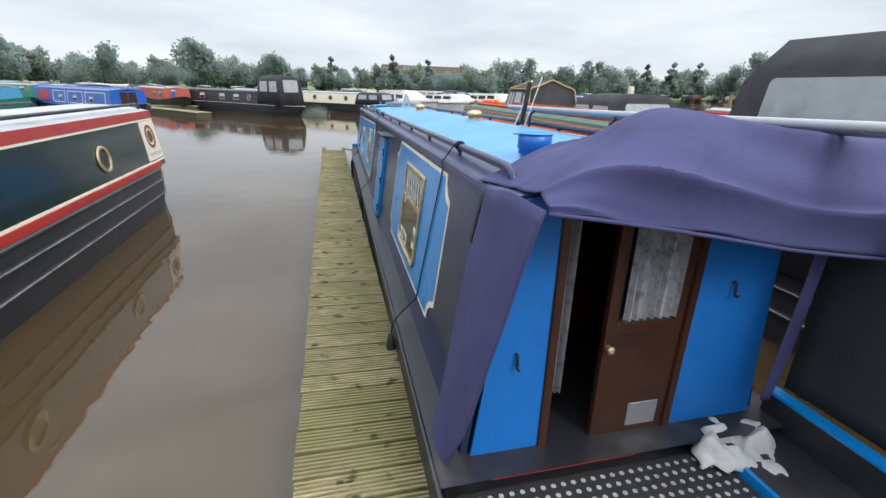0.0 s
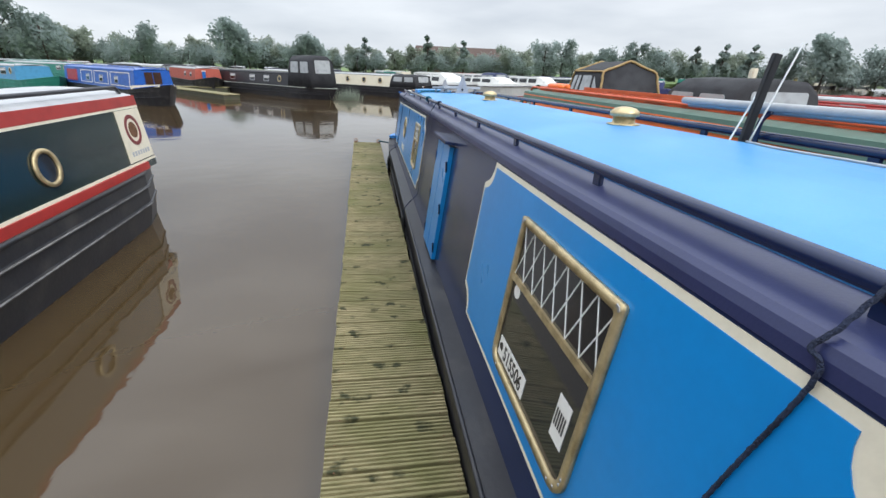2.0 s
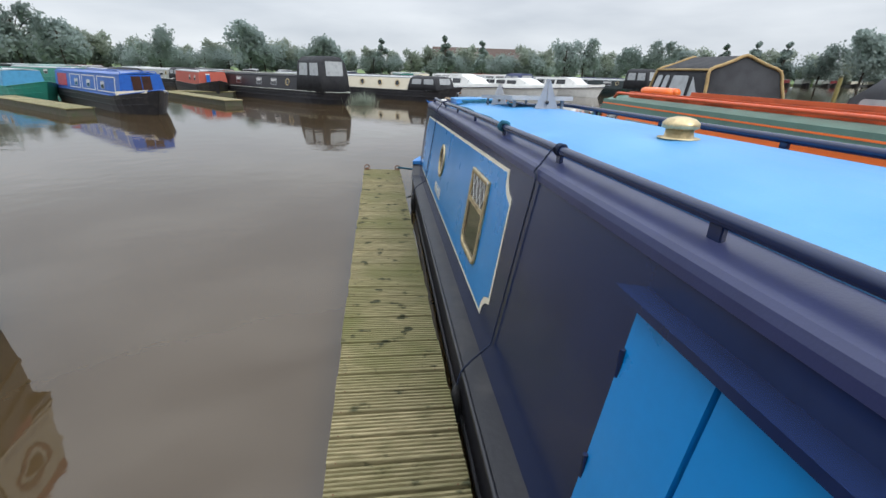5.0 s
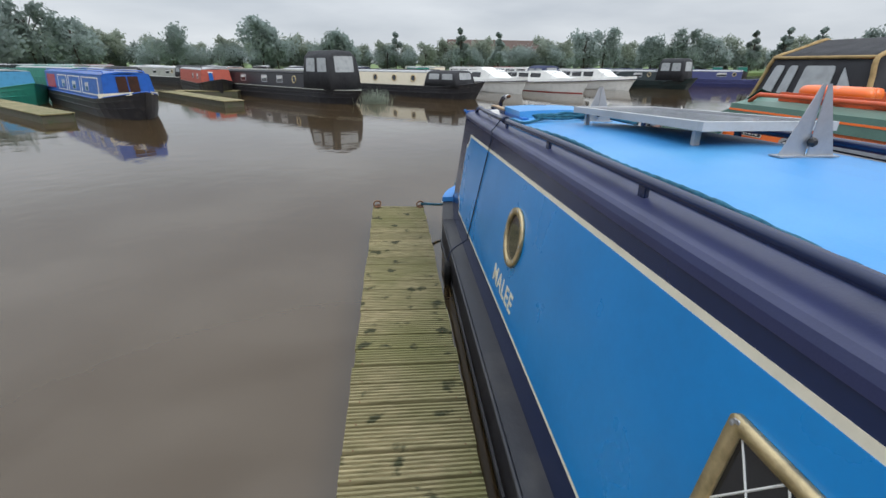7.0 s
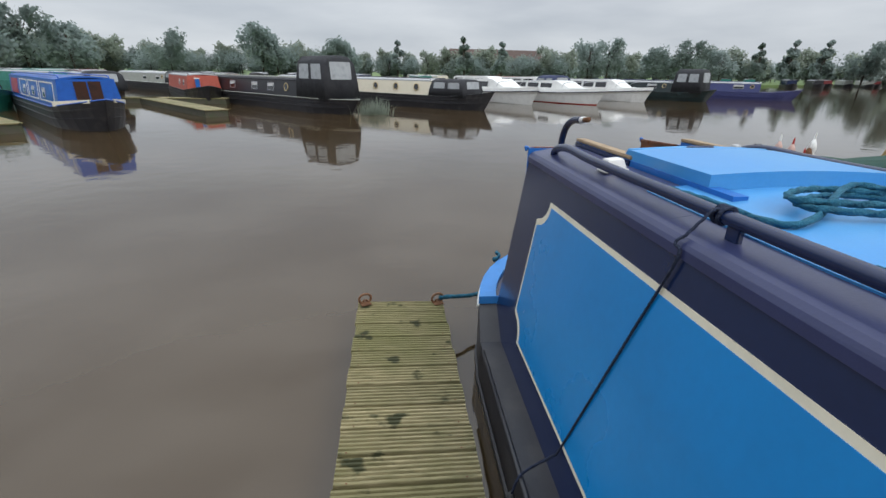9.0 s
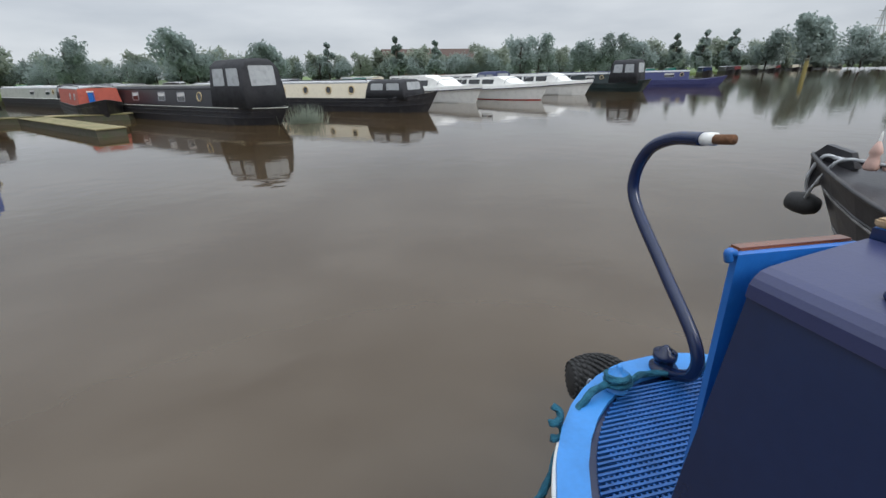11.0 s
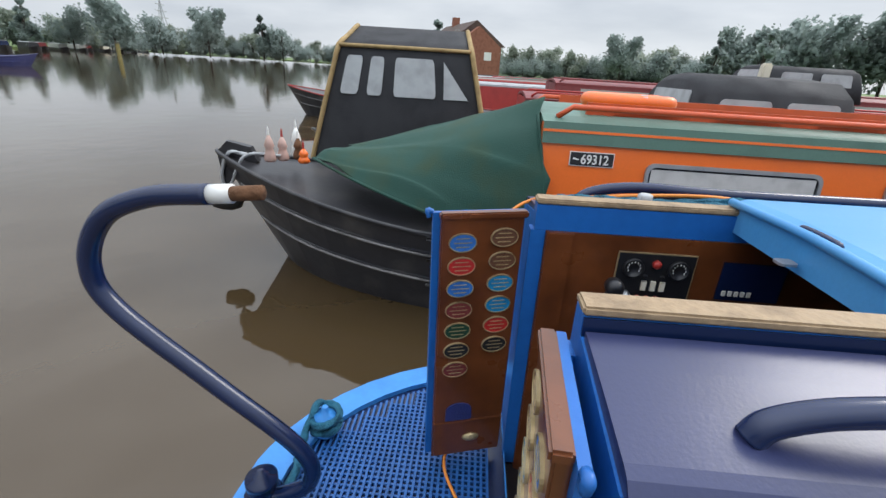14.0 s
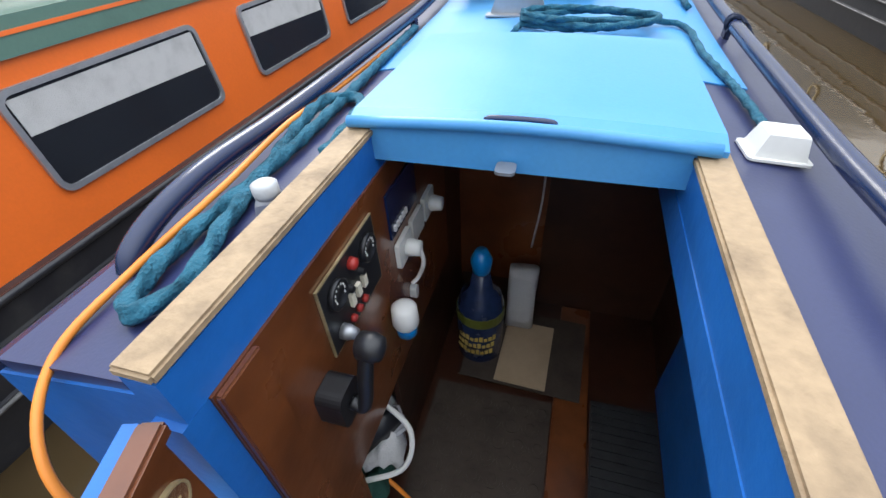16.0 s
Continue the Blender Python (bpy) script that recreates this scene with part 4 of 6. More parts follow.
part("cloth", crumple(0.18, 0.26, 0.12, 3.1), CLOTH, t, smooth=True)
t = thing("green_bag", BM @ pose(DX1 + 0.07, 9.36, 0.322, 0, 0, 10), "green and red folded bag in the locker", "bag")
part("bag", crumple(0.16, 0.2, 0.09, 8.2), GREENCANVAS, t, smooth=True)

# instrument panel and sockets on the varnished lining
ix = DX1 - 0.005


def on_lining(a, h, o):
    return Vector((ix - o, 9.38 - a, 1.035 + 0.15 + h))


ip = thing("instrument_panel", BM, "black engine instrument panel with gauges and switches", "instrument panel")
part("plate", slab([(0, 0), (0.22, 0), (0.22, -0.165), (0, -0.165)], on_lining, 0, 0.006), PLASTICB, ip)
part("edge", ring_slab([(-0.003, 0.003), (0.223, 0.003), (0.223, -0.168), (-0.003, -0.168)], [(0, 0), (0.22, 0), (0.22, -0.165), (0, -0.165)], on_lining, 0, 0.005), BRASS, ip)
toward = pose(0, 0, 0, 0, -90, 0)
for a in (0.045, 0.175):
    g = part("gauge", lathe([(0.03, 0), (0.03, 0.01), (0.026, 0.012), (0.025, 0.008)], 24, Matrix.Translation(on_lining(a, -0.045, 0.006)) @ toward), PLASTICB, ip, "round black gauge", True)
    bb = bmesh.new()
    for k in range(9):
        an = radians(210 - 30 * k)
        join(bb, turned(box(-0.001, 0.001, -0.001, 0.001, 0, 0.005), Matrix.Translation(on_lining(a + 0.018 * math.cos(an), -0.045 + 0.018 * math.sin(an), 0.0155))))
    part("dial_marks", bb, WHITE, g)
part("warning_lamp", lathe([(0.013, 0), (0.012, 0.012), (0.004, 0.016)], 16, Matrix.Translation(on_lining(0.11, -0.03, 0.006)) @ toward), RED, ip, "red warning lamp", True)
for a in (0.085, 0.112, 0.139):
    part("rocker_switch", slab([(a - 0.007, -0.115), (a + 0.007, -0.115), (a + 0.007, -0.085), (a - 0.007, -0.085)], on_lining, 0.006, 0.014), CREAM, ip, "cream rocker switch")
    part("indicator", lathe([(0.009, 0), (0.008, 0.009)], 14, Matrix.Translation(on_lining(a - 0.01, -0.143, 0.006)) @ toward), RED, ip, "small red light", True)
for a in (0.085, 0.135):
    part("knob", lathe([(0.008, 0), (0.007, 0.012)], 12, Matrix.Translation(on_lining(a, -0.072, 0.006)) @ toward), PLASTICB, ip)
part("key_switch", lathe([(0.016, 0), (0.016, 0.012), (0.01, 0.03)], 16, Matrix.Translation(on_lining(0.035, -0.135, 0.006)) @ toward), STEEL, ip, "metal key switch", True)
th = thing("throttle_lever", BM, "black single-lever engine control", "lever")
part("base", slab(rounded(-0.09, -0.02, -0.26, -0.17, 0.02), on_lining, 0, 0.05), PLASTICB, th)
part("arm", tube([on_lining(-0.055, -0.215, 0.05), on_lining(-0.055, -0.215, 0.075), on_lining(-0.045, -0.14, 0.085), on_lining(-0.03, -0.075, 0.09)], 0.014, 10, 6), PLASTICB, th, smooth=True)
part("grip", lathe([(0.015, 0), (0.024, 0.006), (0.026, 0.03), (0.02, 0.045), (0.006, 0.05)], 16, Matrix.Translation(on_lining(-0.03, -0.07, 0.075)) @ toward), PLASTICB, th, smooth=True)
sw2 = thing("switch_panel", BM, "dark blue switch panel with row of small switches", "switch panel")
part("plate", slab([(0.30, -0.01), (0.48, -0.01), (0.48, -0.13), (0.30, -0.13)], on_lining, 0, 0.006), NAVY, sw2)
for k in range(5):
    part("toggle", slab([(0.315 + k * 0.018, -0.115), (0.325 + k * 0.018, -0.115), (0.325 + k * 0.018, -0.1), (0.315 + k * 0.018, -0.1)], on_lining, 0.006, 0.011), PLASTICW, sw2)
for k, a in enumerate((0.36, 0.46, 0.56)):
    so = thing("power_socket", BM, "white mains socket" + (" with plug and lead" if k == 0 else " on the cabin lining"), "socket", "cabin sockets")
    part("faceplate", slab(rounded(a - 0.045, a + 0.04, -0.235, -0.16, 0.006), on_lining, 0, 0.012), PLASTICW, so)
    if k != 1:
        part("plug", lathe([(0.02, 0), (0.024, 0.008), (0.02, 0.035), (0.008, 0.038)], 16, Matrix.Translation(on_lining(a + 0.005, -0.2, 0.012)) @ toward), PLASTICW, so, smooth=True)
    if k == 0:
        part("lead", tube([on_lining(a + 0.005, -0.2, 0.045), on_lining(a + 0.01, -0.25, 0.05), on_lining(a + 0.015, -0.31, 0.03), on_lining(a + 0.0, -0.325, 0.015)], 0.006, 8, 6), PLASTICW, so, smooth=True)
pl = thing("shore_plug", BM, "white and blue shore-power plug", "plug")
part("body", lathe([(0.02, 0.03), (0.032, 0.02), (0.034, -0.03), (0.03, -0.04)], 18, Matrix.Translation(on_lining(0.235, -0.30, 0.04))), PLASTICW, pl, smooth=True)
part("collar", lathe([(0.026, -0.04), (0.026, -0.07), (0.02, -0.072)], 18, Matrix.Translation(on_lining(0.235, -0.30, 0.04))), BLUE, pl, smooth=True)
t = thing("small_switch", BM, "small white oval pull switch", "switch")
part("body", slab(rounded(0.37, 0.395, -0.40, -0.355, 0.012), on_lining, 0, 0.018), PLASTICW, t)

# ---- things on the roof ----
def on_roof(x, y, h=0.0):
    return (x, y, roof_z(x, y) + 0.004 + h)


def mushroom_vent(x, y, k=1.0):
    t = thing("mushroom_vent", BM @ pose(*on_roof(x, y)), "polished brass mushroom roof vent", "roof vent", "roof vents")
    part("flange", lathe([(0.085 * k, 0), (0.085 * k, 0.004), (0.06 * k, 0.006), (0.055 * k, 0.045)], 28), BRASS, t, smooth=True)
    part("cap", lathe([(0.06 * k, 0.04), (0.075 * k, 0.045), (0.074 * k, 0.065), (0.055 * k, 0.082), (0.025 * k, 0.09), (0.001, 0.091)], 28), BRASS, t, smooth=True)


mushroom_vent(0.12, 1.95)
mushroom_vent(0.035, 4.45)
t = thing("chimney_collar", BM @ pose(*on_roof(-0.27, -0.30)), "blue steel chimney collar with loose lid", "chimney")
part("collar", lathe([(0.072, 0), (0.072, 0.022), (0.078, 0.024), (0.078, 0.085), (0.072, 0.087), (0.070, 0.078)], 28), FRAMEBLUE, t, smooth=True)
part("lid", lathe([(0.082, 0.087), (0.084, 0.092), (0.074, 0.094), (0.07, 0.088)], 28), DECKBLUE, t, smooth=True)
part("lid_lug", box(-0.105, -0.06, -0.018, 0.018, 0.086, 0.092, 0.002), DECKBLUE, t)


def fin(y, x, h=0.235, w=0.10):
    t = thing("solar_bracket", BM @ pose(*on_roof(x, y)), "pointed pale aluminium bracket standing on the roof", "bracket", "solar brackets")
    for s in (-1, 1):
        part("plate", slab([(-w * (0.5 + 0.5 * s), 0), (w * (0.5 - 0.5 * s), 0), (0.006 - 0.006 * s, h), (-0.006 - 0.006 * s, h)], lambda a, hh, o: Vector((a, o, hh)), -0.002 + 0.004 * s, 0.001 + 0.004 * s), STEEL, t)
    part("foot", box(-w - 0.01, w + 0.01, -0.02, 0.03, 0, 0.005), STEEL, t)
    part("bolt", lathe([(0.016, 0), (0.016, 0.012), (0.008, 0.02)], 8, Matrix.Translation((0, -0.006, 0.05)) @ pose(0, 0, 0, 90, 0, 0)), PLASTICB, t)


fin(6.38, 0.12)
fin(8.12, 0.14)
sp = thing("photovoltaic_array", BM @ pose(0.18, 7.20, roof_z(0.2, 7.2) + 0.075, -1.6, 0, 0), "dark framed photovoltaic array lying flat above the roof", "solar array")
part("frame", ring_slab([(-0.30, -0.60), (0.26, -0.60), (0.26, 0.72), (-0.30, 0.72)], [(-0.27, -0.57), (0.23, -0.57), (0.23, 0.69), (-0.27, 0.69)], lambda a, h, o: Vector((a, h, o)), -0.02, 0.015), GREYROOF, sp, "pale aluminium frame")
part("cells", box(-0.27, 0.23, -0.57, 0.69, -0.004, 0.006), mat("solar_cells", (0.12, 0.13, 0.16), 0.15, var=0.2, scale=4, bump=0.0), sp)
for x, y in ((-0.25, -0.5), (0.2, -0.5), (-0.25, 0.6), (0.2, 0.6)):
    part("leg", box(x - 0.012, x + 0.012, y - 0.012, y + 0.012, -0.10, -0.02), GREYROOF, sp)
# coil of rope and lines on the roof
t = thing("rope_coil", BM, "loose teal rope coil on the pale blue roof", "rope")
c = [(-0.09 + (0.17 + 0.035 * math.sin(a * 1.3)) * math.cos(a * 0.6), 8.25 + (0.10 + 0.02 * math.cos(a * 0.9)) * math.sin(a * 0.6), roof_z(0.1, 8.25) + 0.018 + 0.0012 * a) for a in range(2, 24)]
c = [on_roof(0.12, 8.36, 0.012), on_roof(0.10, 8.28, 0.012)] + c
part("line", rope(c + [on_roof(-0.36, 8.15, 0.012), on_roof(-0.40, 8.43, 0.01), on_roof(-0.43, 8.66, 0.01), on_roof(-0.44, 8.8, 0.01), on_roof(-0.44, 8.9, 0.01)], 0.0085, 8), ROPE_BLUE, t, smooth=True)
t = thing("mooring_rope", BM, "thick teal rope doubled back along the roof edge", "rope")
loop = ((0.49, 8.2), (0.47, 8.55), (0.45, 8.85), (0.44, 9.1), (0.445, 9.3), (0.45, 9.42), (0.43, 9.53), (0.395, 9.555), (0.37, 9.49), (0.405, 9.38), (0.44, 9.22), (0.47, 9.02), (0.475, 8.91), (0.43, 8.86), (0.385, 8.91), (0.36, 9.03), (0.352, 9.15))
part("line", rope([on_roof(x, y, 0.012 + 0.014 * (10 < k < 13)) for k, (x, y) in enumerate(loop)], 0.0115, 12), ROPE_BLUE, t, smooth=True)
t = thing("roof_line", BM, "teal rope lying along the roof inside the handrail", "rope")
part("line", rope([on_roof(x, y, h) for x, y, h in ((-0.48, 5.34, 0.05), (-0.455, 5.5, 0.012), (-0.43, 6.1, 0.012), (-0.44, 6.6, 0.012), (-0.415, 7.2, 0.012), (-0.43, 7.9, 0.012))], 0.010, 14), ROPE_BLUE, t, smooth=True)
part("hitch", rope([(-RAIL + 0.026 * math.cos(a * 1.2), 5.30 + 0.008 * a, roof_z(-RAIL, 5.3) + 0.05 + 0.026 * math.sin(a * 1.2)) for a in range(13)], 0.008, 8), ROPE_BLUE, t, smooth=True)
t = thing("extension_cable", BM, "orange extension cable along the roof and down the bulkhead", "cable")
part("line", tube([(0.50, 8.4, 1.285), (0.50, 8.8, 1.29), (0.48, 9.05, 1.315), (0.465, 9.28, 1.31), (0.485, 9.48, 1.285), (0.47, 9.62, 1.275), (0.42, 9.71, 1.22), (0.37, 9.735, 1.1), (0.33, 9.74, 0.8), (0.30, 9.80, 0.45), (0.2, 9.86, DZ + 0.03), (0.0, 9.78, DZ + 0.03), (-0.2, 9.72, DZ + 0.05)], 0.0058, 8, 10), CABLE_O, t, smooth=True)
t = thing("roof_lamp", BM @ pose(0.365, 9.31, roof_z(0.4, 9.3) + 0.004, 0, 0, 30) @ Matrix.Scale(0.7, 4), "small silver and black clamp lamp on the roof", "lamp")
part("base", loft([[(sx * w, sy * w * 0.8, z) for sx, sy in ((-1, -1), (1, -1), (1, 1), (-1, 1))] for z, w in ((0, 0.035), (0.03, 0.03), (0.05, 0.02))], closed=True), STEEL, t)
part("head", lathe([(0.028, 0.04), (0.03, 0.05), (0.03, 0.07), (0.022, 0.075)], 18), GREYROOF, t, smooth=True)
part("grip", box(-0.05, -0.02, -0.018, 0.018, 0.0, 0.035, 0.006), PLASTICB, t)
t = thing("plastic_vent", BM @ pose(-0.435, 8.955, roof_z(-0.435, 8.955) + 0.004, 0, -5, 4) @ Matrix.Diagonal((0.82, 0.9, 0.8, 1)), "white moulded plastic roof vent", "roof vent")
part("base", slab(rounded(-0.065, 0.065, -0.045, 0.045, 0.012), lambda a, h, o: Vector((a, h, o)), 0, 0.006), PLASTICW, t)
part("cowl", loft([[(sx * w, sy * d, z) for sx, sy in ((-1, -1), (1, -1), (1, 1), (-1, 1))] for z, w, d in ((0.006, 0.052, 0.036), (0.055, 0.04, 0.028), (0.06, 0.036, 0.024))], closed=True), PLASTICW, t)
# pole rack and aerial rods near the bow end
t = thing("pole_rack", BM, "boat poles and planks lying in a roof rack", "pole rack")
for x, z, r, m in ((0.50, 1.505, 0.018, GREYROOF), (0.54, 1.485, 0.015, STEEL)):
    part("pole", tube([(x, -1.4, z + 0.02), (x, 0.5, z), (x - 0.01, 2.0, z + 0.0)], r, 12, 6), m, t, smooth=True)
for y in (0.25, 1.45):
    part("bracket", tube([(0.47, y, roof_z(0.47)), (0.47, y, 1.44), (0.51, y, 1.485)], 0.012, 8, 4), NAVY, t, smooth=True)
t = thing("aerial", BM @ pose(0.38, 1.42, roof_z(0.38, 1.4), 0, 8, 0), "dark folded aerial mast and thin rods on the roof", "aerial")
part("mast", box(-0.018, 0.018, -0.012, 0.012, 0, 0.36, 0.003), PLASTICB, t)
part("rod", tube([(-0.05, 0.02, 0), (0.02, 0.0, 0.38)], 0.004, 6, curve=False), WHITE, t)
part("rod", tube([(0.03, 0.0, 0), (0.10, 0.0, 0.42)], 0.004, 6, curve=False), WHITE, t)
t = thing("roof_cable", BM, "thin grey cable trailing over the roof", "cable")
part("line", tube([on_roof(x, y, 0.005) for x, y in ((0.38, 1.40), (0.25, 1.1), (0.3, 0.8), (0.28, 0.4), (0.40, 0.1), (0.42, -0.5))], 0.005, 6, 8), GREYROOF, t)


def fender_line(y, z_end, yb, lab="dark fender rope from the handrail down the side"):
    t = thing("fender_line", BM, lab, "rope", "fender lines")
    top = roof_z(-RAIL, y) + 0.05
    p = [(-RAIL, y, top + 0.018), (-RAIL - 0.03, y + 0.005, top + 0.006), (-0.585, y + 0.012, roof_z(-0.56, y) + 0.006), (-0.606, y + 0.02, RZ - 0.01)]
    p += [near(y + (yb - y) * k / 4, RZ - 0.05 - (RZ - 0.05 - z_end) * k / 4, 0.012) for k in range(5)]
    part("line", rope(p, 0.0038, 22), ROPE_NAVY, t, smooth=True)
    part("hitch", rope([(-RAIL + 0.022 * math.cos(a * 1.2), y - 0.02 + 0.004 * a, top + 0.022 * math.sin(a * 1.2)) for a in range(11)], 0.005, 8), ROPE_NAVY, t, smooth=True)
    f = thing("side_fender", BM @ pose(-0.895, yb, -0.02), "small dark rope fender hanging beside the hull", "fender", "side fenders")
    part("body", lathe([(0.012, -0.12), (0.03, -0.10), (0.034, 0.0), (0.026, 0.08), (0.012, 0.13)], 12), RUBBER, f, smooth=True)
    part("tail", rope([near(yb, z_end, 0.012), (-0.86, yb, GZ + 0.03), (-0.895, yb, 0.10)], 0.005, 8), ROPE_NAVY, t, smooth=True)


fender_line(0.13, 0.35, 0.30)
fender_line(4.40, 0.35, 4.48)
fender_line(8.20, 0.30, 8.45)

# ---- front well deck and its canvas ----
fb = thing("front_bulkhead", BM, "blue front bulkhead of the narrowboat cabin", "bulkhead", kind="structure")
bx = lambda a, h, o: Vector((a, Y0 - o, h))
part("panel", slab([(-side_x(GZ) + 0.03, 0.10), (-0.40, 0.10), (-0.40, 1.30), (-0.56, RZ)], bx, 0, 0.02), BULKBLUE, fb)
part("panel", slab([(0.24, 0.10), (side_x(GZ) - 0.03, 0.10), (0.60, RZ), (0.24, 1.30)], bx, 0, 0.02), BULKBLUE, fb)
for px in (-0.38, 0.23):
    part("door_post", box(px - 0.02, px + 0.02, Y0 - 0.03, Y0 + 0.03, 0.12, 1.27, 0.004), DARKWOOD, fb, "dark wooden door post")
part("curtain", loft([[(-0.375 + 0.075 * i / 16, Y0 + 0.01 + 0.014 * math.sin(i * 1.7), z) for i in range(17)] for z in (0.42, 0.6, 0.9, 1.25)], caps=False), CURTAIN, fb, "gathered grey patterned curtain")
# dark sheet added behind the doorway in place of the unlit cabin
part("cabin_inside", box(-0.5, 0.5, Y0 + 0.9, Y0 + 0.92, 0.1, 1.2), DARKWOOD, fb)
part("sill", box(-0.62, 0.05, Y0 - 0.09, Y0 - 0.02, 0.10, 0.135, 0.005), RED, fb, "red step edge")
for k, (hx, hz) in enumerate(((-0.53, 0.62), (0.42, 0.85))):
    part("hook", tube([(hx, Y0 - 0.02, hz + 0.03), (hx, Y0 - 0.035, hz + 0.03), (hx, Y0 - 0.04, hz - 0.02), (hx, Y0 - 0.06, hz - 0.02)], 0.006, 8, 4), PLASTICB, fb, "black hook", True)
for hx0, ang, lab in ((-0.40, 72, "dark mahogany front door standing open"), (0.22, 178, "dark mahogany front door, closed, with curtained window")):
    d = thing("front_door", BM @ pose(hx0, Y0 + 0.0 if ang == 72 else Y0 - 0.005, 0.13, 0, 0, ang if ang == 72 else 180), lab, "door", "front doors")
    W2 = 0.285 if ang == 72 else 0.37
    part("bottom_panel", box(0, W2, -0.014, 0.014, 0, 0.55, 0.003), DARKWOOD, d)
    part("frame", ring_slab([(0, 0.55), (W2, 0.55), (W2, 1.13), (0, 1.13)], [(0.05, 0.6), (W2 - 0.05, 0.6), (W2 - 0.05, 1.08), (0.05, 1.08)], lambda a, h, o: Vector((a, o, h)), -0.014, 0.014), DARKWOOD, d)
    part("glass", box(0.05, W2 - 0.05, -0.002, 0.002, 0.6, 1.08), DARKGLASS, d)
    b = bmesh.new()
    sgrid = [[(0.055 + (W2 - 0.11) * i / 24, 0.012 * math.sin(i * 1.9) + (0.02 if ang == 72 else 0.02), z) for i in range(25)] for z in (0.62, 0.8, 1.0, 1.1)]
    part("curtain", loft(sgrid, caps=False), CURTAIN, d, "patterned grey curtain")
    part("vent", box(0.05, 0.2, 0.013, 0.018, 0.08, 0.2, 0.002), STEEL, d, "metal door vent")
    part("handle", lathe([(0.012, 0), (0.012, 0.02), (0.018, 0.025), (0.01, 0.035)], 12, Matrix.Translation((W2 - 0.02, 0.014, 0.5)) @ pose(0, 0, 0, -90, 0, 0)), BRASS, d)
well = thing("well_deck", BM, "front well deck, inner side and bench blackened for shade, blue edges", "deck", kind="structure")
part("deck", box(-0.82, 0.82, -3.0, Y0 - 0.02, 0.06, 0.08), BLACKHULL, well)
# inner side and bench are coloured black for the shade under the cover
part("inner_side", box(0.78, 0.83, -3.0, Y0 - 0.02, 0.08, 0.285), BLACKHULL, well)
part("inner_edge", box(0.77, 0.835, -3.0, Y0 - 0.02, 0.286, 0.305, 0.004), BLUE, well, "thin blue painted edge")
part("bench", box(0.45, 0.78, -3.0, Y0 - 0.02, 0.08, 0.13), BLACKHULL, well)
part("bench_edge", box(0.43, 0.45, -3.0, Y0 - 0.02, 0.08, 0.135), BLUE, well)
b = box(-0.78, 0.42, -2.6, Y0 - 0.12, 0.082, 0.094)
rm = thing("rubber_mat", BM, "black perforated rubber mat on the well deck", "mat")
part("sheet", b, RUBBER, rm)
b = bmesh.new()
for i in range(26):
    for j in range(30):
        x, y = -0.74 + i * 0.045, Y0 - 0.16 - j * 0.045
        b.faces.new([b.verts.new((x + 0.011 * math.cos(q * math.pi / 4), y + 0.011 * math.sin(q * math.pi / 4), 0.0975)) for q in range(8)])
part("perforation", b, GREYROOF, rm, "round holes showing pale deck")["kind"] = "stuff"
t = thing("towel", BM @ pose(0.50, -1.0, 0.115, 0, 0, -25), "crumpled white towel on the well deck", "towel")
part("cloth", crumple(0.36, 0.30, 0.10, 5.5, 22), CLOTH, t, smooth=True)


def canvas(rows, seed, amp=0.015, n=10, m=6, fan=0.0):
    """Cloth skinned over rows of points, with folds; fan: depth of creases that spread from its first end."""
    fine = [smooth_path(r, n) for r in rows]
    cols = [smooth_path([r[i] for r in fine], m) for i in range(len(fine[0]))]
    b = bmesh.new()
    V = []
    for i, c in enumerate(cols):
        u = i / (len(cols) - 1)
        line = []
        for j, p in enumerate(c):
            v = j / (len(c) - 1)
            k = noise.noise(Vector((i * 0.12 * 10 / n + seed, j * 0.22 * 6 / m, seed))) + 0.6 * math.sin(j * 3.3 / m + i * 0.7 / n + seed)
            q = v * 9 + 1.1 * math.sin(u * 4 + seed) + 0.8 * noise.noise(Vector((u * 3, v * 2, seed)))
            crease = (1 - abs(math.sin(q))) ** 2 * (0.3 + 0.7 * math.sin(min(1, u * 1.5) * math.pi * 0.5)) * (0.4 + noise.noise(Vector((u * 2.2 + 3, v * 4, seed))))
            line.append(b.verts.new(p + Vector((0, 0.4, 1)) * (amp * k) + Vector((0, -0.7, 0.8)) * fan * crease))
        V.append(line)
    for A, B in zip(V, V[1:]):
        for k in range(len(A) - 1):
            b.faces.new((A[k], A[k + 1], B[k + 1], B[k]))
    bmesh.ops.recalc_face_normals(b, faces=b.faces)
    bmesh.ops.solidify(b, geom=b.faces[:], thickness=0.004)
    return b


cv = thing("cratch_cover", BM, "navy canvas cratch cover, folded back and sagging, side flap hanging loose", "canvas cover")
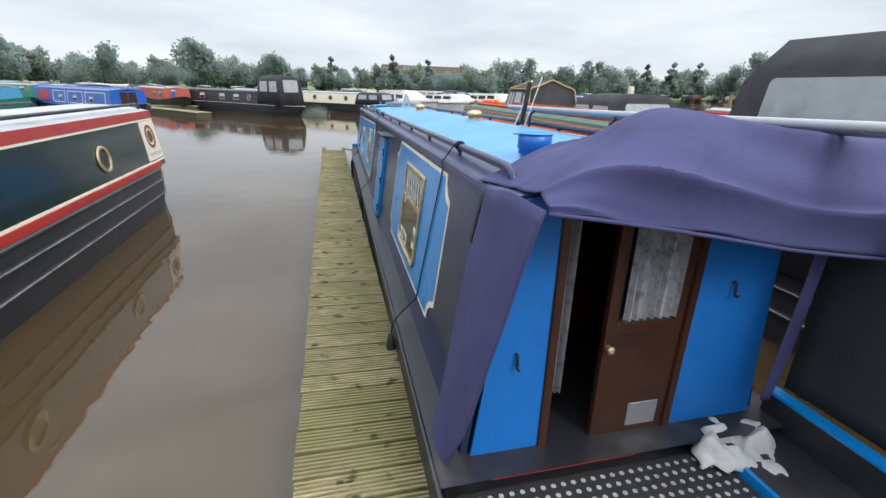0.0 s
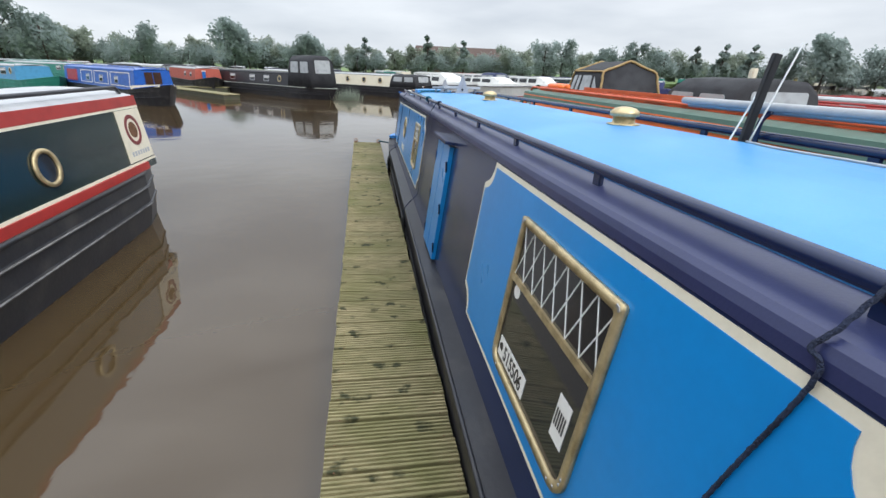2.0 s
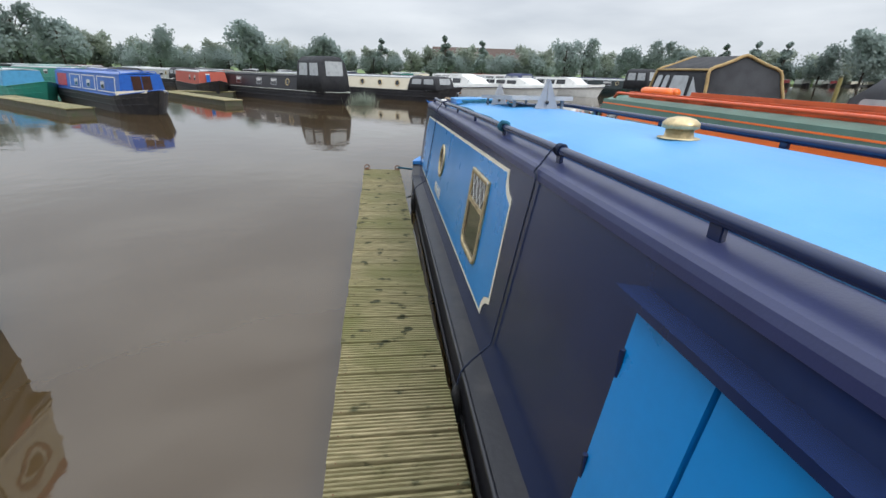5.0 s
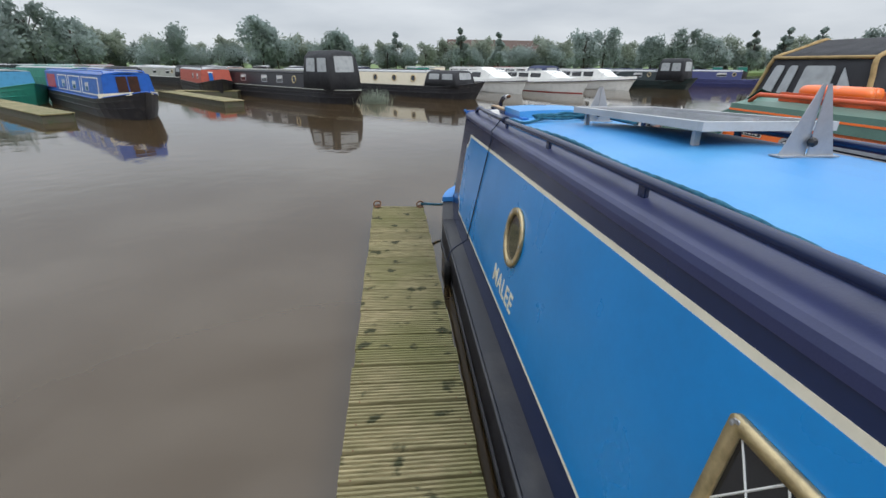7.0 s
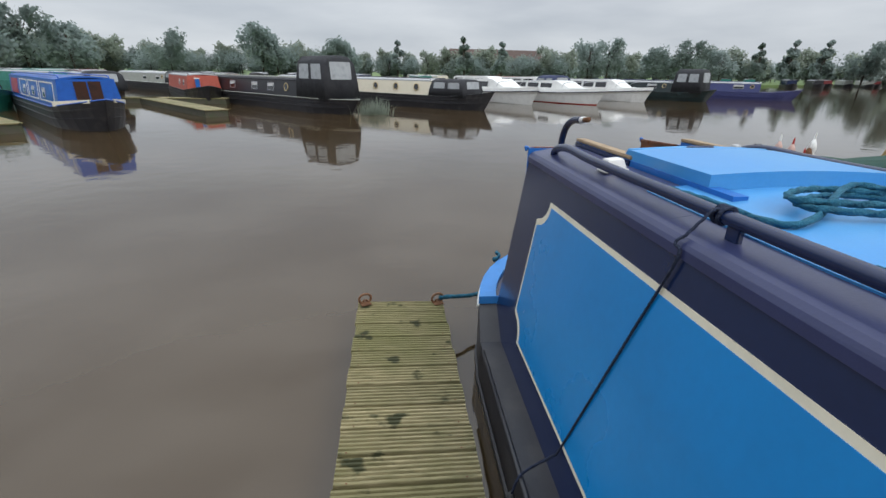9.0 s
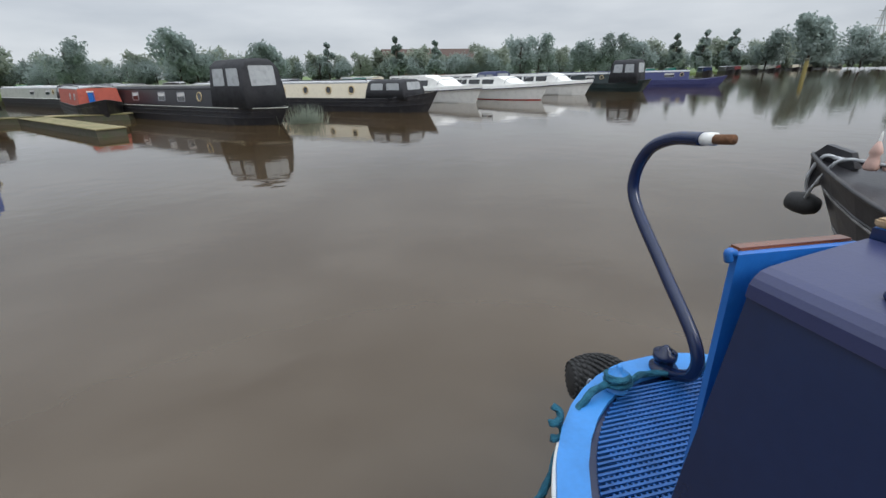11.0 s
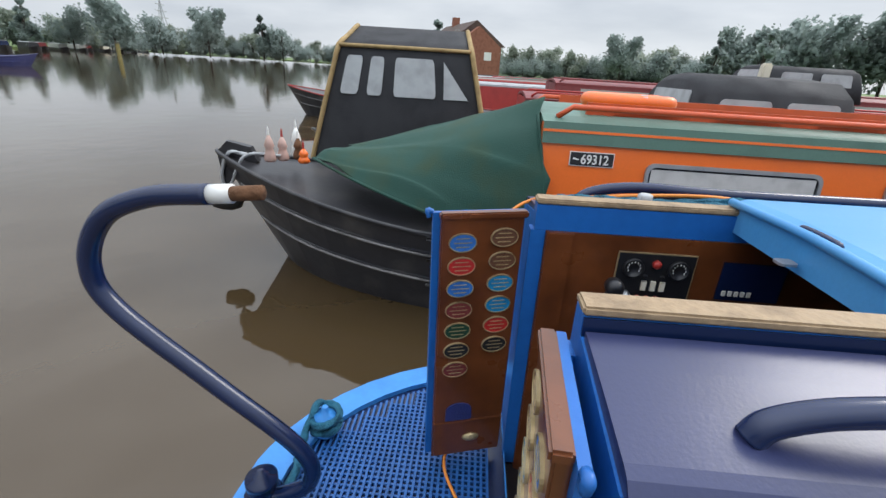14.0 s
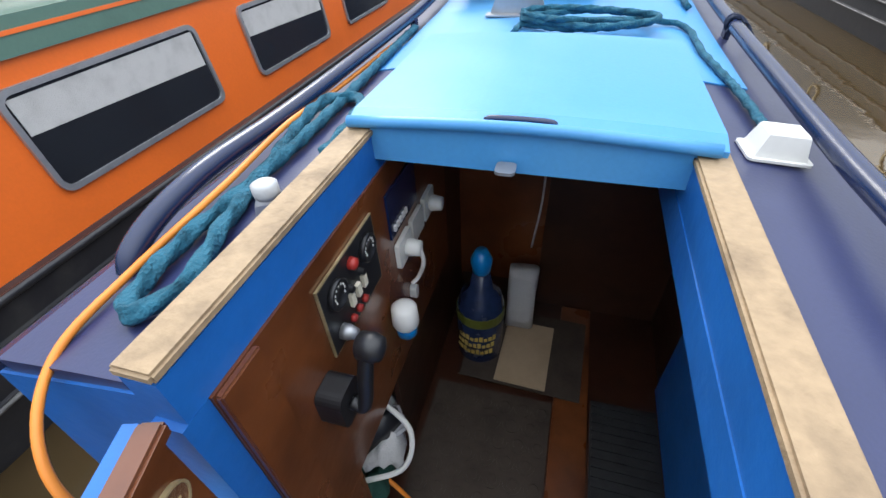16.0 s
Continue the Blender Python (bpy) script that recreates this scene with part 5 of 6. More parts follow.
part("top_sheet", canvas([[(-0.60, -0.50, 1.255), (-0.36, -0.46, 1.345), (-0.05, -0.40, 1.385), (0.30, -0.42, 1.395), (0.65, -0.45, 1.36), (1.10, -0.5, 1.34)],
                          [(-0.54, -0.80, 1.285), (-0.30, -0.80, 1.43), (-0.07, -0.82, 1.555), (0.24, -0.86, 1.515), (0.62, -0.90, 1.475), (1.15, -0.95, 1.475)],
                          [(-0.565, -1.04, 1.30), (-0.36, -1.07, 1.375), (-0.08, -1.08, 1.405), (0.28, -1.10, 1.36), (0.72, -1.12, 1.31), (1.2, -1.12, 1.27)],
                          [(-0.575, -1.10, 1.275), (-0.35, -1.12, 1.245), (-0.03, -1.13, 1.19), (0.34, -1.13, 1.12), (0.79, -1.12, 1.055), (1.2, -1.1, 1.0)]], 2.0, 0.010, 16, 20, 0.10), COVER, cv, "sagging creased navy canvas", True)
part("hem", tube([(-0.575, -1.105, 1.272), (-0.35, -1.125, 1.242), (-0.03, -1.135, 1.187), (0.34, -1.135, 1.117), (0.79, -1.125, 1.052)], 0.007, 8, 6), COVER, cv, smooth=True)
part("side_flap", canvas([[(-0.605, -0.62, 1.26), (-0.60, -0.85, 1.285), (-0.585, -1.10, 1.28)], [(-0.70, -0.63, 0.8), (-0.705, -0.82, 0.8), (-0.68, -1.03, 0.8)], [(-0.775, -0.66, 0.38), (-0.785, -0.80, 0.37), (-0.765, -0.96, 0.36)], [(-0.83, -0.70, 0.16), (-0.835, -0.79, 0.14), (-0.825, -0.88, 0.13)]], 5.0, 0.008, 10, 10, 0.02), COVER, cv, "hanging navy side flap", True)
# added black sheet, stands in for the dark shaded area beyond the well
part("far_screen", canvas([[(0.80, -0.90, 1.30), (0.86, -1.6, 1.28), (0.86, -2.5, 1.22)], [(0.84, -0.90, 0.8), (0.89, -1.6, 0.8), (0.88, -2.5, 0.8)], [(0.85, -0.90, 0.31), (0.87, -1.6, 0.31), (0.87, -2.4, 0.31)]], 7.0, 0.006), BLACKCANVAS, cv, "black sheet added to darken the far side of the well", True)
part("hanging_strap", canvas([[(0.63, -1.0, 1.12), (0.66, -1.0, 1.12), (0.70, -1.0, 1.12)], [(0.60, -1.0, 0.6), (0.63, -1.0, 0.6), (0.67, -1.0, 0.6)], [(0.58, -1.0, 0.36), (0.60, -1.0, 0.36), (0.63, -1.0, 0.36)]], 4.0, 0.004), COVER, cv, "narrow loose canvas strap", True)
b = bmesh.new()
for y, z in ((-0.71, 0.75), (-0.74, 0.36), (-0.78, 0.2)):
    join(b, lathe([(0.009, 0), (0.008, 0.005)], 10, Matrix.Translation(near(y, z, 0.03)) @ pose(0, 0, 0, 0, -90, 0)))
part("studs", b, STEEL, cv)
st2 = thing("strap", BM, "black webbing strap with buckle on the cabin side", "strap")
part("webbing", slab([(-0.605, 1.12), (-0.59, 1.12), (-0.575, 1.225), (-0.60, 1.225)], near, 0.003, 0.008), PLASTICB, st2)
part("webbing", slab([(-0.535, 1.0), (-0.51, 1.0), (-0.555, 1.215), (-0.58, 1.215)], near, 0.004, 0.009), PLASTICB, st2)
part("buckle", ring_slab(rounded(-0.65, -0.61, 1.185, 1.22, 0.008), rounded(-0.643, -0.617, 1.191, 1.214, 0.004), near, 0.006, 0.014), STEEL, st2, smooth=True)

# ---- other boats ----
def narrowboat(m, label, length, hb, hullm, sidem, roofm, ca, cb, windows=(), ports=(), trim=None, railm=None, sheer=0.28, h=0.72, panel=None, front=None, framem=None):
    """Bow at y = 0, stern at y = -length; z = 0 at the water. Cabin from y = ca to y = cb."""
    g = 0.62
    t = thing("narrowboat", m, label, "narrowboat", "moored narrowboats")

    def half(y):
        if y > -2.6:
            k = max(0.0, (y + 2.6) / 2.6)
            return hb * (1 - k ** 2.4) + 0.02
        if y < -length + 0.9:
            k = (-length + 0.9 - y) / 0.9
            return hb * math.sqrt(max(0.03, 1 - k ** 2.4))
        return hb
    ys = [-length + length * 0.0, -length + 0.1, -length + 0.35, -length + 0.9, -length * 0.6, -2.6, -2.1, -1.6, -1.1, -0.7, -0.35, -0.12, 0]
    secs = []
    for y in ys:
        k = max(0.0, (y + 2.6) / 2.6)
        w, top = half(y), g + sheer * k ** 1.6
        rake = 0.55 * k ** 3
        levels = [(-0.5, 0.80 - 0.35 * k), (0.0, 0.95 - 0.3 * k), (top * 0.42, 1.0 - 0.16 * k), (top * 0.43, 1.0 - 0.16 * k + 0.018), (top * 0.47, 1.0 - 0.15 * k + 0.018), (top * 0.48, 1.0 - 0.15 * k), (top * 0.74, 1.0 - 0.07 * k), (top * 0.75, 1.02 - 0.07 * k), (top * 0.79, 1.02 - 0.06 * k), (top * 0.8, 1.0 - 0.06 * k), (top, 1.0)]
        left = [(-w * f, y - rake * (1 - z / top) * (1.2 if z < 0 else 1), z) for z, f in levels]
        secs.append(left + [(-x, yy, z) for x, yy, z in left[::-1]])
    part("hull", loft(secs, closed=True), hullm, t, "hull with rubbing strakes")
    for f, drop, grow in ((0.45, 0.155, 0.022), (0.77, 0.065, 0.024)) if hullm is BLACKHULL and length > 14 else ():
        line = []
        for y in ys[3:-1]:
            k = max(0.0, (y + 2.6) / 2.6)
            tp = g + sheer * k ** 1.6
            line.append((-half(y) * (1.0 - drop * k + grow), y - 0.55 * k ** 3 * (1 - f), tp * f))
        # paler line along each strake of the black hull
        part("rubbing_strake", tube(line, 0.011, 6, 3), STRAKEGREY, t, "pale mottled strake edge", True)
    top_rail = [(-half(y), y, g + sheer * max(0, (y + 2.6) / 2.6) ** 1.6 + 0.01) for y in ys[3:]]
    top_rail += [(-x, y, z) for x, y, z in top_rail[::-1]]
    part("gunwale_edge", tube(top_rail, 0.02, 6, 2), trim or hullm, t, smooth=True)
    sx = lambda z: hb - 0.10 - (z - g) * 0.13

    def side(s):
        return lambda y, z, o: Vector((s * (sx(z) + o), y, z))
    rz = g + h
    for s in (-1, 1):
        part("cabin_side", slab([(ca, g), (cb, g), (cb, rz), (ca, rz)], side(s), -0.03, 0), sidem, t)
        if panel:
            for p0, p1 in panel[1]:
                part("side_panel", slab([(p0, g + 0.1), (p1, g + 0.1), (p1, rz - 0.1), (p0, rz - 0.1)], side(s), 0.001, 0.006), panel[0], t)
        for y0, y1, z0, z1 in windows:
            o, i = rounded(y0, y1, g + z0, g + z1, 0.06, 4), rounded(y0 + 0.025, y1 - 0.025, g + z0 + 0.025, g + z1 - 0.025, 0.045, 4)
            w = new("window")
            w.parent = t
            part("window_frame", ring_slab(o, i, side(s), 0.003, 0.02), framem or STEEL, w)
            part("pane", slab(i, side(s), 0.004, 0.009), DARKGLASS, w)
            part("blind", slab([(y0 + 0.04, g + z0 + (z1 - z0) * 0.5), (y1 - 0.04, g + z0 + (z1 - z0) * 0.58), (y1 - 0.04, g + z1 - 0.04), (y0 + 0.04, g + z1 - 0.04)], side(s), 0.0095, 0.0115), CLOTH, w, "pale net curtain")
        for py, pz, pr in ports:
            w = new("porthole")
            w.parent = t
            part("window_frame", ring_slab(circle(py, g + pz, pr), circle(py, g + pz, pr * 0.76), side(s), 0.004, 0.025), BRASS, w, smooth=True)
            part("pane", slab(circle(py, g + pz, pr * 0.78), side(s), 0.004, 0.01), DARKGLASS, w)
    n = 10
    ro = []
    xe = sx(rz)
    for y in (ca, cb):
        top = [(-xe - 0.01 + (2 * xe + 0.02) * i / n, y, rz + 0.075 * (1 - ((2 * i - n) / n) ** 2) + (0.0 if i in (0, n) else 0.012)) for i in range(n + 1)]
        ro.append(top + [(x, y, z - 0.05) for x, _, z in top[::-1]])
    part("roof", loft(ro, closed=True), roofm, t)
    part("bulkhead", slab([(-sx(g) + 0.02, g), (sx(g) - 0.02, g), (xe - 0.02, rz), (-xe + 0.02, rz)], lambda a, hh, o: Vector((a, cb + o, hh)), -0.03, 0.0), front or sidem, t)
    part("bulkhead", slab([(-sx(g) + 0.02, g), (sx(g) - 0.02, g), (xe - 0.02, rz), (-xe + 0.02, rz)], lambda a, hh, o: Vector((a, ca - o, hh)), -0.03, 0.0), front or sidem, t)
    for s in (-1, 1):
        part("handrail", tube([(s * (xe - 0.09), ca + 0.1, rz + 0.03), (s * (xe - 0.09), ca + 0.2, rz + 0.10), (s * (xe - 0.09), cb - 0.2, rz + 0.10), (s * (xe - 0.09), cb - 0.1, rz + 0.03)], 0.02, 8, curve=False), railm or trim or sidem, t, smooth=True)
    return t


def hood(m, label, w, d, hgt, material, win=True, peak=0.0, lean=0.12):
    """Canvas pram hood on hoops, with clear windows. Base centred at the origin, long axis y."""
    t = thing("pram_hood", m, label, "canvas hood", "boat hoods")
    secs = []
    hw = w / 2
    prof = [(-hw, 0), (-hw * 0.97, hgt * 0.45), (-hw * 0.86, hgt * 0.85), (-hw * 0.6, hgt * 0.97), (0, hgt), (hw * 0.6, hgt * 0.97), (hw * 0.86, hgt * 0.85), (hw * 0.97, hgt * 0.45), (hw, 0)]
    for y, k, sq in ((-d / 2, 0.93, 1), (-d / 2 + 0.05, 1, 1), (0, 1.0, 1), (d / 2 - 0.12, 1, 1), (d / 2, 0.93, 1)):
        secs.append([(x * (1 - lean * 0.2 * z / hgt), y * (1 - lean * z / hgt), z * k) for x, z in prof])
    part("canvas", loft(secs, closed=True), material, t, "stretched canvas", True)
    if win:
        for s in (-1, 1):
            for y0, y1 in ((-d * 0.38, -d * 0.05), (d * 0.05, d * 0.38)):
                place = lambda a, h, o, s=s: Vector((s * (hw * (0.985 - 0.09 * (h / hgt)) + o), a * (1 - lean * h / hgt), h))
                part("window", slab(rounded(y0, y1, hgt * 0.42, hgt * 0.8, 0.05, 3), place, 0.0, 0.012), VINYL, t, "clear vinyl window")
        for s in (-1, 1):
            place = lambda a, h, o, s=s: Vector((a, s * (d / 2 * (1 - lean * h / hgt) + 0.0 + o), h))
            part("window", slab(rounded(-hw * 0.6, hw * 0.6, hgt * 0.45, hgt * 0.85, 0.05, 3), place, 0.0, 0.012), VINYL, t, "clear vinyl window")
    return t


def wpose(x, y, rz, rx=0):
    return pose(x, y, WZ, rx, 0, rz)


# the green, red and black boat across the water gap
LB = wpose(-3.30, -8.85, 181.0)
lb = narrowboat(LB, "dark green narrowboat with red gunwale band and black hull", 15, 0.95, BLACKHULL, DKGREEN, GREYROOF, -14.72, -0.9, ports=((-12.75, 0.36, 0.16), (-10.4, 0.36, 0.16), (-8.0, 0.36, 0.16)), trim=BLACKHULL, railm=BLACKHULL, sheer=0.0, h=0.82)
for s in (-1, 1):
    sd = lambda y, z, o, s=s: Vector((s * (0.85 - (z - 0.62) * 0.13 + o), y, z))
    part("red_band", slab([(-14.72, 1.335), (-0.9, 1.335), (-0.9, 1.445), (-14.72, 1.445)], sd, 0.002, 0.01), RED, lb, "red upper band")
    part("cream_line", slab([(-14.72, 1.31), (-0.9, 1.31), (-0.9, 1.335), (-14.72, 1.335)], sd, 0.002, 0.008), CREAM, lb)
    part("red_band", slab([(-14.45, 0.62), (-2.3, 0.62), (-2.3, 0.70), (-14.45, 0.70)], sd, 0.01, 0.03), RED, lb, "red gunwale band")
    part("cream_line", slab([(-14.72, 0.70), (-1.5, 0.70), (-1.5, 0.725), (-14.72, 0.725)], sd, 0.002, 0.012), CREAM, lb)
    part("name_panel", slab([(-14.08, 0.74), (-14.70, 0.74), (-14.70, 1.305), (-14.14, 1.305)], sd, 0.004, 0.012), CREAM, lb, "cream name panel")
    part("badge", ring_slab(circle(-14.40, 1.08, 0.17), circle(-14.40, 1.08, 0.13), sd, 0.012, 0.018), MAROON, lb, "round painted badge")
    part("badge_centre", slab(circle(-14.40, 1.08, 0.09), sd, 0.012, 0.017), RUST, lb)
    b = bmesh.new()
    for k in range(7):
        join(b, slab([(-14.62 + k * 0.065, 0.80), (-14.58 + k * 0.065, 0.80), (-14.58 + k * 0.065, 0.85), (-14.62 + k * 0.065, 0.85)], sd, 0.012, 0.015))
    part("lettering", b, GREYROOF, lb)["kind"] = "stuff"
part("stern_rail", tube([(0.72, -14.78, 0.62), (0.72, -14.80, 1.02), (0.70, -14.74, 1.16)], 0.022, 8, 5), BLACKHULL, lb, "black stern rail", True)

# the orange boat beyond
OM = wpose(4.12, 12.05, 0.5)
ob_ = narrowboat(OM, "orange narrowboat with sage green roof and black bow", 16, 0.92, BLACKHULL, ORANGE, SAGE, -10.7, -2.68,
                 windows=((-4.58, -3.40, 0.17, 0.62), (-6.15, -5.0, 0.17, 0.62), (-7.7, -6.55, 0.17, 0.62), (-9.4, -8.2, 0.19, 0.61)), trim=BLACKHULL, railm=ORANGERED, sheer=0.33, h=0.84, framem=STEEL)
sd = lambda y, z, o: Vector((-(0.82 - (z - 0.62) * 0.13 + o), y, z))
part("green_band", slab([(-10.7, 1.33), (-2.68, 1.33), (-2.68, 1.47), (-10.7, 1.47)], sd, 0.002, 0.02), SAGE, ob_, "sage green band")
part("orange_line", slab([(-10.7, 1.405), (-2.68, 1.405), (-2.68, 1.422), (-10.7, 1.422)], sd, 0.02, 0.024), ORANGE, ob_, "thin orange coach line")
npl = lambda a, hh, o: sd(-2.88 - a, 1.19 + hh, 0.004 + o)
part("number_plate", slab([(0, 0), (0.30, 0), (0.30, 0.095), (0, 0.095)], npl, 0, 0.006), WHITE, ob_)
part("number_ground", slab([(0.005, 0.005), (0.295, 0.005), (0.295, 0.09), (0.005, 0.09)], npl, 0.006, 0.008), PLASTICB, ob_)
text_mesh("69312", 0.088, 0.002, lambda a, hh, o: npl(0.075 + a * 0.86, 0.017 + hh, 0.0095 + o), WHITE, "number", ob_)
part("number_dash", slab([(0.02, 0.045), (0.06, 0.038), (0.065, 0.046), (0.025, 0.056)], npl, 0.008, 0.010), WHITE, ob_)
# cut-out handrail boards along the roof
for s in (-1, 1):
    prof = []
    y = -3.0
    while y > -10:
        prof += [(y, 0.0), (y, 0.0), (y - 0.18, 0.0), (y - 0.22, 0.045), (y - 0.62, 0.045), (y - 0.66, 0.0)]
        y -= 0.7
    outline = [(-3.0, 0.09)] + [(p[0], p[1]) for p in prof] + [(y, 0.09)]
    part("rail_board", slab(outline, lambda a, hh, o, s=s: Vector((s * 0.50 + o, a, 1.50 + hh)), -0.012, 0.012), ORANGERED, ob_, "orange cut-out rail board")
bu = thing("life_ring", OM @ pose(-0.34, -3.35, 1.60, 0, 0, 0), "orange horseshoe lifebuoy lying on the cabin roof", "lifebuoy")
part("float", tube([(0.05, -0.28, 0), (0, -0.26, 0), (-0.02, 0, 0), (0, 0.24, 0), (0.07, 0.29, 0), (0.16, 0.24, 0), (0.18, 0.0, 0), (0.16, -0.26, 0)], 0.055, 12, 6), ORANGE, bu, smooth=True)
part("strap", tube([(-0.012, -0.10, 0), (-0.012, -0.06, 0)], 0.058, 12, curve=False), GREYROOF, bu, "reflective strap")
# bow cover, hanging canvas
gc = thing("bow_cover", OM, "sagging green canvas cover over the front deck", "canvas cover")
rows = [[(-0.30, -0.95, 1.02), (-0.66, -1.45, 0.92), (-0.84, -2.1, 0.75), (-0.90, -2.72, 0.62)],
        [(-0.24, -1.0, 1.06), (-0.55, -1.6, 1.05), (-0.75, -2.15, 1.00), (-0.86, -2.72, 0.98)],
        [(-0.12, -1.1, 1.08), (-0.36, -1.75, 1.18), (-0.52, -2.2, 1.30), (-0.62, -2.66, 1.45)],
        [(0.0, -1.2, 1.08), (0.0, -1.7, 1.22), (0.0, -2.2, 1.36), (-0.2, -2.66, 1.55)],
        [(0.2, -1.1, 1.05), (0.4, -1.8, 1.15), (0.5, -2.2, 1.2), (0.6, -2.70, 1.30)]]
part("sheet", canvas(rows, 3.0, 0.012, 14, 20, 0.13), GREENCANVAS, gc, "folded green canvas", True)
part("hem", tube([p for p in rows[0]], 0.012, 8, 6), GREENCANVAS, gc, smooth=True)
part("back_hem", tube([r[-1] for r in rows[:4]], 0.012, 8, 6), GREENCANVAS, gc, smooth=True)
part("lace", tube([(-0.63, -2.66, 1.40), (-0.66, -2.75, 1.41), (-0.70, -2.86, 1.39)], 0.008, 6, 5), PLASTICB, gc, "black lacing cord")
# bow fender, chain, ropes and ornaments
bf = thing("bow_fender", OM @ pose(0, -0.02, 0.52, 90, 0, 0) @ Matrix.Scale(0.9, 4), "dark round rope bow fender on chains", "fender")
part("body", lathe([(0.03, -0.16), (0.09, -0.13), (0.11, -0.04), (0.11, 0.05), (0.08, 0.13), (0.03, 0.16)], 18), RUBBER, bf, smooth=True)
t = thing("bow_rope", OM, "pale frayed rope over the bow", "rope")
part("line", rope([(0.02, -0.06, 0.56), (-0.05, -0.03, 0.74), (-0.07, -0.12, 0.96), (-0.1, -0.3, 0.97)], 0.014, 12), GREYROOF, t, smooth=True)
part("line", rope([(-0.04, -0.05, 0.56), (-0.14, -0.16, 0.72), (-0.16, -0.32, 0.97), (-0.1, -0.6, 0.98)], 0.012, 12), GREYROOF, t, smooth=True)
part("stem_post", slab([(-0.04, 0.66), (-0.36, 0.90), (-0.30, 1.02), (-0.10, 1.06), (0.0, 0.96)], lambda a, hh, o: Vector((o, a, hh)), -0.035, 0.035), BLACKHULL, ob_, "tall black stem post")
PINK = mat("pink_clay", (0.5, 0.33, 0.28), 0.6, var=0.2)
for k, (x, y, hgt, m, lab) in enumerate(((-0.13, -0.52, 0.22, PINK, "small pink pottery boot with candle"), (-0.05, -0.60, 0.20, PINK, "small pale pottery ornament"), (0.05, -0.70, 0.18, RUST, "round brown pottery ornament"), (-0.10, -0.80, 0.12, ORANGE, "small orange pottery ornament"), (0.12, -0.66, 0.26, WHITE, "white gnome-like garden ornament"))):
    o = thing("ornament", OM @ pose(x, y, 0.93), lab, "ornament", "bow ornaments")
    part("pot", lathe([(0.04, 0), (0.052, 0.02), (0.04, hgt * 0.35), (0.03, hgt * 0.5), (0.042, hgt * 0.6), (0.03, hgt * 0.8), (0.01, hgt)], 14), m, o, smooth=True)
    part("tip", lathe([(0.011, hgt), (0.008, hgt + 0.05), (0.002, hgt + 0.07)], 8), RED if k % 2 else WHITE, o)

# dark wheelhouse canopy on the boat behind
C2 = wpose(6.15, 11.9, 1)
narrowboat(C2, "dark boat with a tall canvas canopy", 13, 0.95, BLACKHULL, DKGREEN, GREYROOF, -12, -3.2, trim=BLACKHULL, h=0.6)
cn = thing("canopy", C2, "dark green canvas wheelhouse canopy with tan edging and clear windows", "canopy")
bow_y, aft_y = -0.2, -2.35


def canopy_pt(u, v):
    """u along the canopy from fore to aft, v round from one gunwale to the other."""
    w = 0.95 - 0.15 * abs(u - 0.55)
    prof = [(-w, 0.45), (-w * 0.9, 1.35), (-w * 0.78, 1.92), (0, 2.16), (w * 0.78, 1.92), (w * 0.9, 1.35), (w, 0.45)]
    k = v * (len(prof) - 1)
    i = min(int(k), len(prof) - 2)
    f = k - i
    x = prof[i][0] * (1 - f) + prof[i + 1][0] * f
    z = prof[i][1] * (1 - f) + prof[i + 1][1] * f
    y = bow_y + (aft_y - bow_y) * u
    lean = 0.42 * (1 - 2 * u) * (z - 0.45) / 1.7
    return Vector((x, y - lean, z))


b = loft([[canopy_pt(u, v / 18) for v in range(19)] for u in [i / 10 for i in range(11)]], closed=True)
part("canvas", b, BLACKCANVAS, cn, "dark green-black canvas", True)
for u in (0.0, 1.0):
    part("binding", tube([canopy_pt(u, v / 18) * 1.0 + Vector((0, 0.01 - 0.02 * u, 0)) for v in range(19)], 0.028, 8, 2), TANCANVAS, cn, "tan edging", True)
part("ridge_binding", tube([canopy_pt(u / 6, 1 / 3) + Vector((-0.012, 0, 0.0)) for u in range(7)], 0.02, 8, 2), TANCANVAS, cn, smooth=True)
for s, (u0, u1) in [(s, q) for s in (0, 1) for q in ((0.08, 0.20), (0.26, 0.36), (0.44, 0.72), (0.76, 0.92))]:
    o = rounded(u0, u1, 0.19, 0.305, 0.018, 3)
    if u0 > 0.7:
        o = [(0.77, 0.19), (0.93, 0.19), (0.79, 0.30)]
    part("window", slab(o, lambda a, v, off, s=s: canopy_pt(a, v if s == 0 else 1 - v) + Vector(((-1 if s == 0 else 1) * off, 0, 0)), 0.006, 0.016), VINYL, cn, "clear vinyl window")

# red and maroon boats further along, bows towards the basin
rb1 = narrowboat(wpose(9.3, 11.5, 0), "long red narrowboat with grey side panels", 16, 0.95, BLACKHULL, RED, MAROON, -15, -2.6, panel=(GREYP, ((-6.5, -3.0), (-13, -8))), trim=RED)
rb2 = narrowboat(wpose(12.2, 10.5, 0), "maroon narrowboat with pale grey panels", 16, 0.95, BLACKHULL, MAROON, MAROON, -15, -2.6, panel=(GREYP, ((-7, -3.2), (-14, -8.6))), windows=((-11.4, -10.0, 0.2, 0.52),), trim=MAROON, h=0.95)
hood(wpose(9.9, 2.2, 0) @ Matrix.Translation((2.2, 0, 1.5)), "dark blue canvas pram hood with clear windows", 1.7, 2.2, 0.75, BLACKCANVAS)
hood(wpose(6.2, 6.6, 0) @ Matrix.Translation((0, 0, 0.62)), "black canvas hood with clear windows", 1.7, 1.8, 1.25, BLACKCANVAS)
